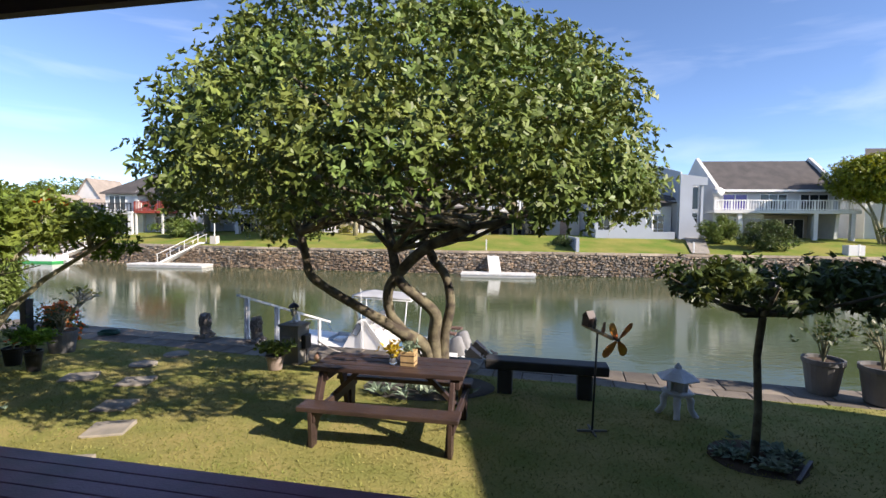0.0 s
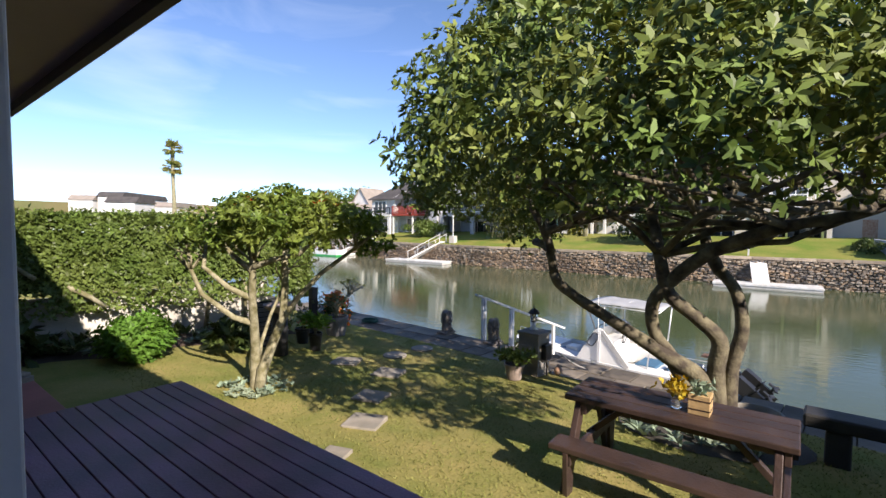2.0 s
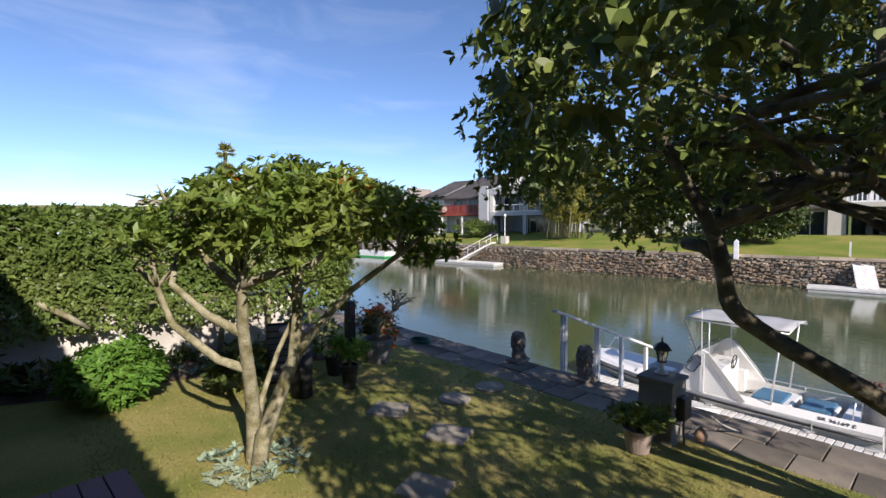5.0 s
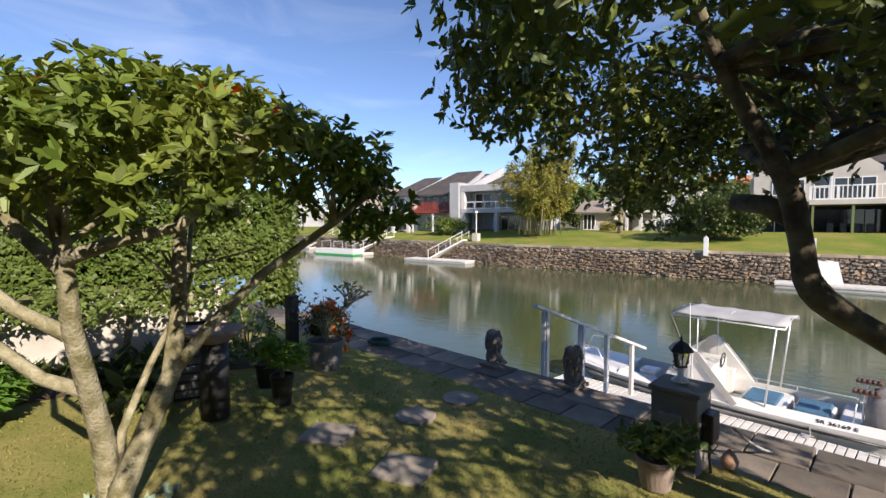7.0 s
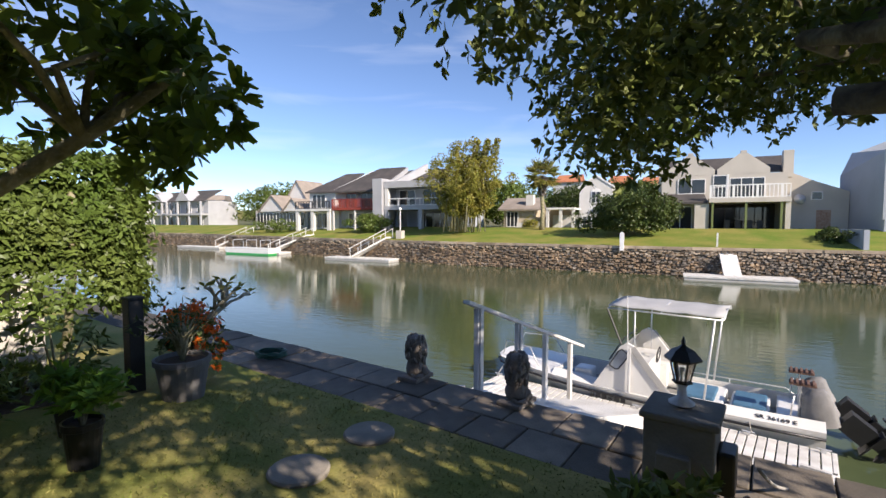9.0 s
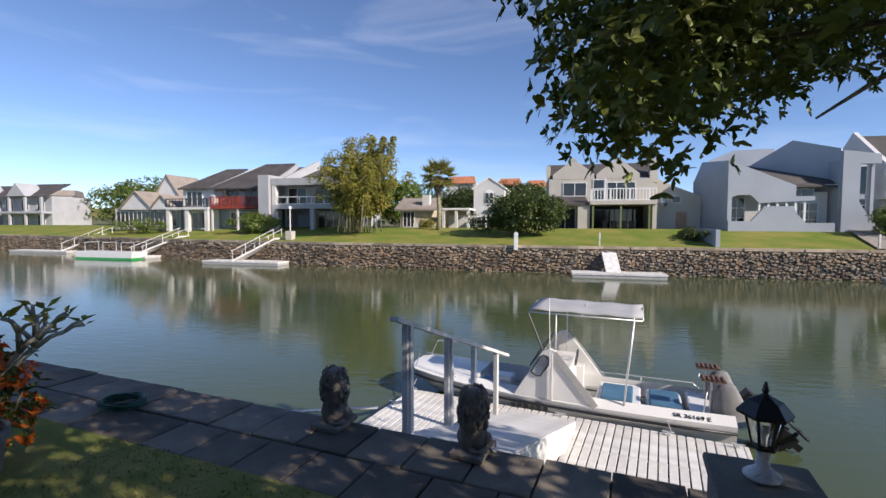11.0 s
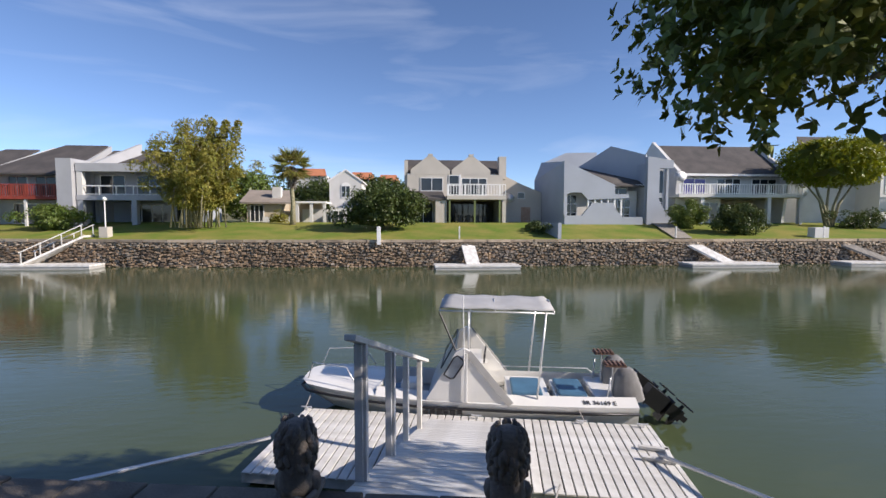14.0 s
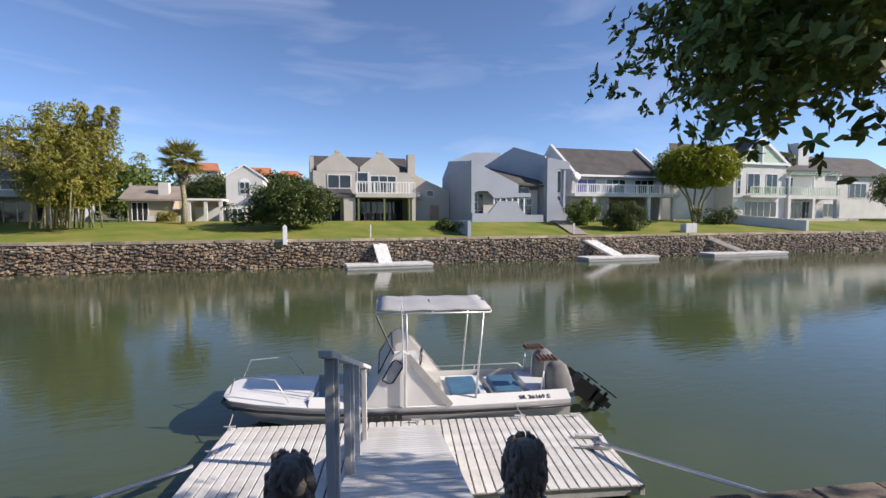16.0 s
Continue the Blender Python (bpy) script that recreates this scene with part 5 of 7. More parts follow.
def house_dark_roof():
    H = House(35, 12, 1.0, "white double-storey house with a steep dark roof and long balcony")
    H.box("wall", M_WHITE, 29.6, 42.0, 12, 20, 3.92, 6.6)
    H.box("wall", M_WHITE, 29.6, 34.9, 12, 20, 0.6, 3.9)
    H.box("wall", M_SAND, 34.92, 41.95, 16, 19.9, 0.6, 3.9)
    H.slab("roof", M_ROOF, [(29.5, 11.3, 6.55), (42.2, 11.3, 6.55), (41.9, 16.5, 10.45), (29.5, 16.5, 10.45)], 0.25)
    H.slab("roof", M_ROOF, [(29.5, 16.5, 10.45), (41.9, 16.5, 10.45), (42.2, 21, 7), (29.5, 21, 7)], 0.25)
    s = Shape()
    s.prism([(11.0 - 12, 5.6), (11.0 - 12, 5.9), (16.5 - 12, 9.85), (20 - 12, 7.0), (20 - 12, -0.4), (11.6 - 12, -0.4)], 29.1 - 35, 29.5 - 35, Matrix(((0, 1, 0, 0), (1, 0, 0, 0), (0, 0, 1, 0), (0, 0, 0, 1))))
    s.make("parapet_wall", M_WHITE, H.t)
    s = Shape()
    s.prism([(11.0 - 12, 5.6), (11.0 - 12, 5.9), (16.5 - 12, 9.85), (20 - 12, 7.0), (20 - 12, -0.4), (11.6 - 12, -0.4)], 42.0 - 35, 42.35 - 35, Matrix(((0, 1, 0, 0), (1, 0, 0, 0), (0, 0, 1, 0), (0, 0, 0, 1))))
    s.make("parapet_wall", M_WHITE, H.t)
    H.box("gutter", M_TRIM, 29.5, 42, 11.15, 11.35, 6.35, 6.6)
    H.window(30.4, 33.0, 12, 4.3, 6.1, 2, 1, M_TRIM, M_SOLAR)
    H.window(34.4, 37.2, 12, 4.3, 6.1, 3)
    H.window(38.6, 41.5, 12, 4.3, 6.1, 3)
    H.box("balcony", M_WHITE, 28.4, 43.2, 9.4, 12, 3.9, 4.25)
    H.rail(28.5, 43.1, 9.45, 4.25, 5.35, 0.28)
    for a in (31.2, 38.9, 42.6):
        H.box("column", M_WHITE, a - 0.2, a + 0.2, 9.6, 10.0, 0.8, 3.9)
    H.window(31.6, 34.6, 12, 1.3, 3.4, 3)
    H.window(35.6, 38.2, 16, 1.0, 3.4, 2, 1, M_TRIM)
    H.window(39.3, 41.5, 16, 1.0, 3.4, 2)
    d = Shape().lathe([(0.03, -0.03), (0.4, 0.05), (0.62, 0.2)], 18)
    m = Matrix.Translation((29.4 - 35, 11.0 - 12, 5.2)) @ pose(0, 0, 0, 70, 0, -20)
    d.v = [tuple(m @ Vector(p)) for p in d.v]
    d.make("satellite_dish", M_TRIM, H.t, smooth=True)


house_dark_roof()


def house_green_gable():
    H = House(62, 12, 1.2, "white double-storey house with a pale green gable and pergola balcony")
    g = material("pale_green_boards", (0.5, 0.6, 0.48), 0.8, vary=0.1)
    H.box("wall", M_WHITE, 54.6, 64.0, 12, 22, 0.6, 8.8)
    H.box("wall", M_WHITE, 64.0, 74.5, 14, 22, 0.6, 8.4)
    H.prism("gable", g, [(54.6, 8.8), (64.0, 8.8), (59.2, 12.2)], 11.9, 12.3)
    s = Shape()
    s.beam((54.2 - 62, -0.2, 7.4), (59.2 - 62, -0.2, 11.1), 0.2, 0.35)
    s.beam((64.4 - 62, -0.2, 7.4), (59.2 - 62, -0.2, 11.1), 0.2, 0.35)
    s.beam((59.2 - 62, -0.2, 7.6), (59.2 - 62, -0.2, 10.8), 0.2, 0.3)
    s.beam((54.6 - 62, -0.2, 7.6), (64.0 - 62, -0.2, 7.6), 0.2, 0.3)
    s.make("bargeboard", M_TRIM, H.t)
    H.slab("roof", M_ROOF, [(54.2, 11.8, 8.8), (59.2, 11.8, 12.3), (59.2, 24, 12.3), (54.2, 24, 8.8)])
    H.slab("roof", M_ROOF, [(59.2, 11.8, 12.3), (64.4, 11.8, 8.7), (64.4, 24, 8.7), (59.2, 24, 12.3)])
    H.slab("roof", M_ROOF, [(64.0, 13.5, 8.3), (75.0, 13.5, 8.3), (75.0, 19, 11.8), (64.0, 19, 11.8)])
    H.slab("roof", M_ROOF, [(47.0, 14.5, 8.3), (54.6, 14.5, 8.3), (54.6, 19, 12.3), (50.0, 19, 12.3)])
    H.box("wall", M_WHITE, 47.5, 54.6, 15, 22, 0.6, 8.4)
    H.box("chimney", M_WHITE, 70.2, 72.4, 15, 16.6, 8, 12.6)
    for a, b in ((57.0, 59.2), (60.4, 62.4)):
        H.window(a, b, 12, 4.7, 7.4, 2)
    H.rail(56.5, 62.6, 11.0, 4.4, 5.6, 0.3, g)
    H.box("balcony", M_WHITE, 56.4, 62.8, 10.9, 12, 4.1, 4.4)
    H.window(56.6, 62.4, 12, 1.4, 3.6, 5)
    H.window(55.2, 55.8, 12, 4.6, 7.4, 1, 3)
    H.box("balcony", M_WHITE, 64.0, 74.0, 11.5, 14, 4.0, 4.5)
    H.rail(64.2, 74.0, 11.5, 4.5, 5.7, 0.35, g)
    for a in (64.3, 69.0, 73.8):
        H.box("column", M_WHITE, a - 0.25, a + 0.25, 11.5, 12.0, 0.8, 4.0)
        H.box("post", M_TRIM, a - 0.1, a + 0.1, 11.6, 11.8, 4.5, 7.7)
    for k in range(14):
        H.box("pergola_slat", g, 64.2 + 0.72 * k, 64.34 + 0.72 * k, 11.2, 14, 7.6, 7.8)
    H.box("pergola_beam", g, 64.0, 74.1, 11.4, 11.6, 7.4, 7.6)
    H.window(65.5, 68.0, 14, 4.7, 7.2, 3)
    H.window(66.0, 72.8, 14, 1.2, 3.7, 7)
    H.box("step", M_CREAM, 60, 74, 8.8, 12, 0.5, 1.2)
    H.slab("garden_wall", M_WHITE, [(47.8, 9.5, 2.0), (48.15, 9.5, 2.0), (53.9, 1.3, 1.05), (53.5, 1.3, 1.05)], 1.7)
    R = House(84, 18, 1.2, "white house with a dark roof partly behind a tree")
    R.box("wall", M_WHITE, 76, 98, 18, 26, 0.6, 8.2)
    R.slab("roof", M_ROOF, [(76, 17.5, 8.2), (98, 17.5, 8.2), (98, 23, 12), (76, 23, 12)])
    R.window(80, 84, 18, 1.4, 3.6, 3)
    R.window(86, 90, 18, 4.6, 7, 3)


house_green_gable()


def house_white_left():
    H = House(-30, 10, 0.9, "white double-storey house with a flat parapet and glazed balcony")
    # front and lower recess in greys: their shade is put into the wall colour
    H.box("wall", M_PALEGREY, -32.6, -22.5, 12.5, 19, 3.3, 6.4)
    H.box("wall", M_GREY, -32.6, -22.5, 15, 18.9, 0.4, 3.28)
    H.box("side_wall", M_PALEGREY, -32.7, -32.3, 12.6, 15, 0.4, 3.28)
    H.box("parapet", M_PALEGREY, -32.8, -22.3, 10, 13, 6.1, 6.9)
    H.box("balcony", M_PALEGREY, -32.8, -22.3, 10, 12.5, 3.3, 3.8)
    for a in (-32.5, -22.6):
        H.box("column", M_WHITE, a - 0.25, a + 0.25, 10.05, 10.6, 3.8, 6.1)
    for a in (-32.5, -27.5, -22.6):
        H.box("column", M_PALEGREY, a - 0.25, a + 0.25, 10.05, 10.6, 0.4, 3.3)
    H.rail(-32.3, -22.8, 10.1, 3.8, 4.75, 1.4)
    H.window(-32.0, -29.6, 12.5, 3.9, 5.9, 2)
    H.window(-28.4, -24.8, 12.5, 3.9, 5.9, 3)
    H.window(-30.5, -24.0, 15, 0.9, 3.0, 6)
    H.slab("roof", M_ROOF, [(-33.8, 12.6, 6.3), (-26.0, 12.6, 6.3), (-27.0, 18, 9.2), (-33.8, 18, 9.2)])
    s = Shape()
    s.prism([(11.0 - 10, 5.2), (17.5 - 10, 8.7), (17.5 - 10, -0.4), (11.0 - 10, -0.4)], -34.2 + 30, -33.7 + 30, Matrix(((0, 1, 0, 0), (1, 0, 0, 0), (0, 0, 1, 0), (0, 0, 0, 1))))
    s.make("party_wall", M_PALEGREY, H.t)
    H.box("fin_wall", M_PALEGREY, -34.3, -32.9, 9.6, 12.4, 0.4, 7.3)
    R = House(-38, 11, 1.0, "double-storey house with a dark roof and red timber balcony")
    R.box("wall", M_GREY, -42.2, -34.2, 13, 20, 0.5, 6.4)
    R.slab("roof", M_ROOF, [(-42.6, 11.2, 6.0), (-34.3, 11.2, 6.0), (-33.8, 17, 9.6), (-38.2, 17, 9.6)])
    R.slab("gable_wall", M_PALEGREY, [(-34.2, 11.0, 6.1), (-33.8, 11.0, 6.1), (-30.2, 17.0, 9.8), (-30.6, 17.0, 9.8)], 2.4)
    R.box("balcony", M_RED, -42.0, -34.2, 10.8, 13, 3.4, 3.7)
    R.rail(-42.0, -34.3, 10.85, 3.7, 4.9, 0.22, M_RED)
    R.window(-41.4, -39.4, 13, 3.8, 5.8, 2)
    R.window(-38.6, -36.6, 13, 3.8, 5.8, 2)
    R.window(-36.2, -34.7, 13, 3.8, 5.8, 2)
    R.window(-40.8, -36.0, 13, 1.0, 3.0, 4)
    for a in (-41.9, -38.2, -34.4):
        R.box("post", M_WHITE, a - 0.1, a + 0.1, 10.9, 11.1, 0.6, 3.4)
    W = House(-45, 11, 1.0, "white double-storey house with a steep dark gable roof")
    W.box("wall", M_WHITE, -47.6, -42.2, 12.5, 20, 0.5, 6.3)
    W.slab("roof", M_ROOF, [(-48.0, 12.0, 6.1), (-42.4, 12.0, 6.1), (-40.6, 16.5, 9.0), (-44.0, 16.5, 9.0)])
    W.slab("gable_wall", M_WHITE, [(-42.5, 11.6, 6.2), (-42.1, 11.6, 6.2), (-38.8, 16.5, 9.2), (-39.2, 16.5, 9.2)], 2.2)
    W.box("balcony", M_WHITE, -48.6, -42.2, 10.6, 12.5, 3.3, 3.6)
    W.rail(-48.6, -42.4, 10.7, 3.6, 4.7, 0.5, M_BLACKWOOD)
    W.window(-47.0, -44.6, 12.5, 3.8, 5.7, 3)
    W.window(-47.0, -43.4, 12.5, 0.9, 3.0, 4)
    for a in (-48.4, -45.5, -42.6):
        W.box("column", M_WHITE, a - 0.25, a + 0.25, 10.7, 11.2, 0.5, 3.3)
    A = House(-53, 13, 1.2, "low cream house with twin gabled conservatory and tan roofs")
    A.box("wall", M_CREAM, -60, -49, 13.5, 20, 0.6, 3.6)
    for a, b, z, d in ((-58.5, -53.2, 6.0, 13), (-53.0, -49.4, 5.4, 12.6), (-58.0, -51.0, 8.6, 17)):
        mid = (a + b) / 2
        A.prism("gable", M_WHITE, [(a, 3.4), (b, 3.4), (mid, z - 0.2)], d, d + 0.3)
        A.slab("roof", M_ROOFTAN, [(a - 0.3, d - 0.2, 3.4), (mid, d - 0.2, z), (mid, d + 6, z), (a - 0.3, d + 6, 3.4)])
        A.slab("roof", M_ROOFTAN, [(mid, d - 0.2, z), (b + 0.3, d - 0.2, 3.4), (b + 0.3, d + 6, 3.4), (mid, d + 6, z)])
    A.window(-59.6, -49.6, 13.45, 1.2, 3.2, 14)


house_white_left()


def terrace():
    H = House(-14, 14, 1.0, "low sand-coloured garden terrace with a pitched roof and pergola")
    H.box("wall", M_SAND, -18, -14.2, 14, 18, 0.7, 3.4)
    H.box("wall", M_SAND, -14.2, -10.4, 17, 17.4, 0.7, 3.4)
    H.slab("roof", M_ROOFTAN, [(-18.6, 13.4, 3.3), (-12.6, 13.4, 3.3), (-14.0, 17, 4.8), (-18.6, 17, 4.8)])
    H.box("pergola", M_TRIM, -12.6, -9.4, 13.2, 17, 3.2, 3.4)
    for a in (-12.5, -11.0, -9.6):
        H.box("column", M_WHITE, a - 0.15, a + 0.15, 13.3, 13.6, 0.7, 3.2)
    H.box("braai_chimney", M_WHITE, -15.4, -14.5, 14.5, 15.3, 3.2, 5.0)
    H.box("low_wall", M_WHITE, -16, -12.8, 12.8, 13.0, 0.7, 1.7)
    H.window(-17.6, -16.2, 13.95, 1.2, 3.0, 3)


terrace()


def far_left_houses():
    for k, (u, v, w) in enumerate(((-116, 34, 11), (-103, 32, 13))):
        H = House(u, v, 1.0, "white double-storey waterfront house with gables and columns")
        H.box("wall", M_PALEGREY, u - w / 2, u + w / 2, v, v + 8, 0.5, 6.8)
        H.slab("roof", M_ROOF, [(u - w / 2, v - 1, 6.8), (u + w / 2, v - 1, 6.8), (u + w / 2, v + 4, 9.6), (u - w / 2, v + 4, 9.6)])
        H.box("balcony", M_PALEGREY, u - w / 2, u + w / 2, v - 2, v, 3.4, 3.8)
        for i in range(4):
            a = u - w / 2 + 0.3 + i * (w - 0.6) / 3
            H.box("column", M_PALEGREY, a - 0.2, a + 0.2, v - 1.9, v - 1.5, 0.5, 6.6)
            if i < 3:
                H.window(a + 0.7, a + 2.6, v, 4.0, 6.2, 2)
                H.window(a + 0.7, a + 2.6, v, 1.0, 3.2, 2)
        H.prism("gable", M_PALEGREY, [(u - 2.4, 6.8), (u + 2.4, 6.8), (u, 9.4)], v - 2, v + 2)


far_left_houses()


# ---- far trees and bushes ----
def crown(name, m, label, mat, cl, leaf, count, per, trunk=None, category="tree", seed=5, bark=None, group="", radius=1.0):
    rng = np.random.default_rng(seed)
    T = thing(name, m, label, category, group)
    p, n = clumps(rng, cl, radius, count, up=0.4, shell=0.5)
    leaf_mesh("foliage", mat, p, n, rng, leaf, leaf * 0.42, per=per, parent=T)
    if trunk:
        w = Shape()
        for pts, r0, r1 in trunk:
            k = len(pts)
            w.tube(pts, [r0 + (r1 - r0) * i / (k - 1) for i in range(k)], 7)
        w.make("trunk", bark or M_PALEBARK, T, smooth=True)
    return T


def blob(rng, n, rx, ry, z0, z1, r0=0.8, r1=1.2, power=0.5, flat=0.0):
    out = []
    for k in range(n):
        a, rr = rng.uniform(0, 2 * math.pi), rng.random() ** power
        f = rng.random()
        zz = z0 + (z1 - z0) * f
        wdt = math.sqrt(max(0.05, 1 - (2 * f - 1) ** 2 * (1 - flat)))
        out.append((rx * rr * wdt * math.cos(a), ry * rr * wdt * math.sin(a), zz, rng.uniform(r0, r1)))
    return out


rg = np.random.default_rng(77)
stalks, plumes = [], []
for k in range(46):
    x, y = rg.normal() * 1.0, rg.normal() * 0.8
    an, out = rg.uniform(0, 2 * math.pi), rg.uniform(0.6, 6.0)
    tx, ty, tz = x + out * math.cos(an), y + 0.6 * out * math.sin(an), 8.5 - 0.12 * out * out + rg.normal() * 0.5
    stalks.append(([(x, y, 0), (x + 0.15 * (tx - x), y + 0.15 * (ty - y), 3.4), (x + 0.5 * (tx - x), y + 0.5 * (ty - y), 0.75 * tz), (tx, ty, tz)], 0.07, 0.02))
    for f in (0.45, 0.6, 0.72, 0.85, 1.0):
        g = f * f
        plumes.append((x + g * (tx - x) + rg.normal() * 0.3, y + g * (ty - y) + rg.normal() * 0.3, f * tz + rg.normal() * 0.25, rg.uniform(0.55, 0.95)))
for k in range(3):
    x = 1.2 + 1.1 * k
    stalks.append(([(0.5, 0, 2), (x, 0, 7.0), (x + 0.5, 0, 9.9)], 0.05, 0.02))
    plumes += [(x + 0.15 * q, 0, 7.8 + 0.55 * q, 0.5 - 0.08 * q) for q in range(4)]
crown("bamboo_clump", FAR @ at_pose(-19.8, 6.0, 0.7), "tall feathery yellow-green bamboo clump on the far lawn", M_BAMBOO, plumes + [(rg.normal() * 1.6, rg.normal() * 0.8, rg.uniform(2.0, 4.5), 0.7) for k in range(40)], 0.23, 66, 3, stalks, "bamboo", 6, radius=1.0)
crown("bush", FAR @ at_pose(-2.6, 5.2, 0.6), "large rounded dark green bush on the far lawn", M_DARKLEAF, blob(rg, 120, 3.5, 2.6, 0.7, 3.7, 0.7, 1.0, 0.35, 0.25) + [(-3.2 + rg.normal() * 0.9, -0.4, rg.uniform(0.5, 1.8), 0.8) for k in range(16)], 0.22, 50, 4, None, "bush", 7, radius=0.95)
crown("bush", FAR @ at_pose(27.6, 6.5, 0.6), "rounded green bush beside the far path", M_HEDGE, blob(rg, 44, 1.7, 1.4, 0.3, 2.7, 0.6, 0.9, 0.4), 0.16, 80, 4, None, "bush", 8, radius=0.8)
crown("bush", FAR @ at_pose(30.6, 3.0, 0.1), "straggly olive-brown bush on the far lawn", M_DARKLEAF, blob(rg, 60, 2.8, 1.6, 0.2, 2.5, 0.6, 0.9, 0.4), 0.15, 80, 4, None, "bush", 9, radius=0.85)
crown("bush", FAR @ at_pose(-33.6, 8.0, 0.7), "wide clipped green shrub bed on the far bank", M_HEDGE, blob(rg, 40, 3.4, 1.6, 0.2, 1.7, 0.6, 0.9), 0.2, 55, 4, None, "bush", 10, radius=0.85)
crown("bush", FAR @ at_pose(-52, 10, 0.7), "low green shrubs before the cream house", M_HEDGE, blob(rg, 22, 4.5, 1.0, 0.0, 1.2, 0.5, 0.8), 0.2, 45, 4, None, "bush", 12, radius=0.8)
crown("bush", FAR @ at_pose(-13.8, 11.5, 0.9), "small olive shrub beside the terrace", M_BAMBOO, blob(rg, 12, 1.0, 0.8, 0.0, 1.4, 0.5, 0.8), 0.16, 50, 4, None, "bush", 13, radius=0.7)
crown("bush", FAR @ at_pose(11.4, 4.0, 0.2), "dark shrubs along the garden wall", M_DARKLEAF, blob(rg, 18, 0.7, 3.2, 0.0, 0.9, 0.5, 0.8), 0.17, 50, 4, None, "bush", 14, radius=0.7)
crown("bush", FAR @ at_pose(46.5, 7.0, 0.7), "dark green shrubs under the crown tree", M_DARKLEAF, blob(rg, 30, 3.6, 1.2, 0.0, 1.8, 0.6, 0.9), 0.18, 50, 4, None, "bush", 15, radius=0.8)
crown("tree", FAR @ at_pose(44.4, 8.0, 1.0), "lime-green mushroom-shaped tree with several pale stems", M_LIMELEAF, blob(rg, 190, 5.2, 3.8, 4.7, 8.4, 0.8, 1.1, 0.35, 0.3), 0.28, 55, 4,
      [([(0.0, 0, -0.3), (-0.6, 0, 1.8), (-1.8, 0.2, 4.6)], 0.22, 0.1), ([(0.2, 0, -0.3), (0.5, 0, 2.0), (1.6, 0, 4.8)], 0.2, 0.09), ([(0, 0.2, -0.3), (-0.2, 0.1, 2.2), (0.2, 0.3, 5.0)], 0.18, 0.09), ([(0.4, 0, -0.3), (1.3, 0.2, 2.2), (3.2, 0.2, 4.9)], 0.18, 0.07), ([(-0.3, 0, -0.3), (-1.2, 0, 2.6), (-3.3, 0.2, 4.9)], 0.16, 0.07)], "tree", 16, radius=1.1)
crown("tree", FAR @ at_pose(83, 8.5, 0.6), "dark green round-crowned tree by the far house", M_DARKLEAF, blob(rg, 70, 6.0, 3.5, 3.0, 6.5, 0.8, 1.1, 0.5, 0.4), 0.24, 60, 4, [([(0, 0, -0.3), (0.3, 0, 2), (0, 0, 4)], 0.25, 0.12)], "tree", 17, radius=1.1)
crown("tree", FAR @ at_pose(-7.5, 32, 1.5), "dark green treetops behind the far houses", M_DARKLEAF, blob(rg, 100, 12, 4, 0.5, 5.2, 0.9, 1.3), 0.45, 45, 4, None, "tree", 18, radius=1.7)
crown("tree", FAR @ at_pose(-22, 24, 1.5), "green treetops behind the terrace", M_HEDGE, blob(rg, 60, 6, 4, 1.0, 5.5, 0.9, 1.3), 0.45, 45, 4, None, "tree", 19, radius=1.5)
crown("tree", FAR @ at_pose(-84, 42, 1.5), "green treetops behind the far-off houses", M_HEDGE, blob(rg, 110, 18, 4, 1.0, 8.0, 0.9, 1.4), 0.55, 42, 4, None, "tree", 20, radius=2.0)


def palm(m, height, spread, label, seed, skirt=1.7, tiers=1):
    rng = np.random.default_rng(seed)
    T = thing("palm_tree", m, label, "palm tree")
    Shape().tube([(0, 0, -0.3), (0.1, 0, height * 0.35), (-0.05, 0, height * 0.7), (0, 0, height)], [0.32, 0.22, 0.2, 0.22], 9).make("trunk", M_PALEBARK, T, smooth=True)
    pts, nor = [], []
    for k in range(44):
        a = rng.uniform(0, 2 * math.pi)
        el = rng.uniform(-0.8, 1.4)
        ln = spread * rng.uniform(0.7, 1.0)
        ax = Vector((math.cos(el) * math.cos(a), math.cos(el) * math.sin(a), math.sin(el)))
        hub = Vector((0, 0, height - (2.1 if tiers > 1 and k % 2 else 0))) + ax * ln * 0.5 - Vector((0, 0, 0.08 * ln))
        for i in range(16):
            pts.append(tuple(hub))
            sw = (i - 7.5) / 7.5 * 1.2
            sd = Vector((-math.sin(a), math.cos(a), 0))
            nor.append(tuple(ax * math.cos(sw) + sd * math.sin(sw) + Vector((0, 0, -0.12))))
    leaf_mesh("frond", M_PALM, pts, nor, rng, 0.55 * spread, 0.09, per=2, spread=0.06, droop=0.22, parent=T)
    if skirt:
        p2 = [(0.35 * math.cos(a) * h2, 0.35 * math.sin(a) * h2, height - skirt * (1 - h2)) for a, h2 in zip(rng.uniform(0, 6.28, 420), rng.random(420))]
        leaf_mesh("dead_frond", M_ROOFTAN, p2, [(q[0], q[1], -1.2) for q in p2], rng, 0.7, 0.09, per=2, spread=0.4, parent=T)
    return T


palm(FAR @ at_pose(-12.0, 9.0, 0.9), 5.8, 2.0, "fan palm with a skirt of dead fronds on the far lawn", 31)
palm(at_pose(-52.4, 33.2, 0.5), 10.0, 1.2, "tall slender fan palm with a shaggy trunk beyond the hedge", 32, 0.0, 2)


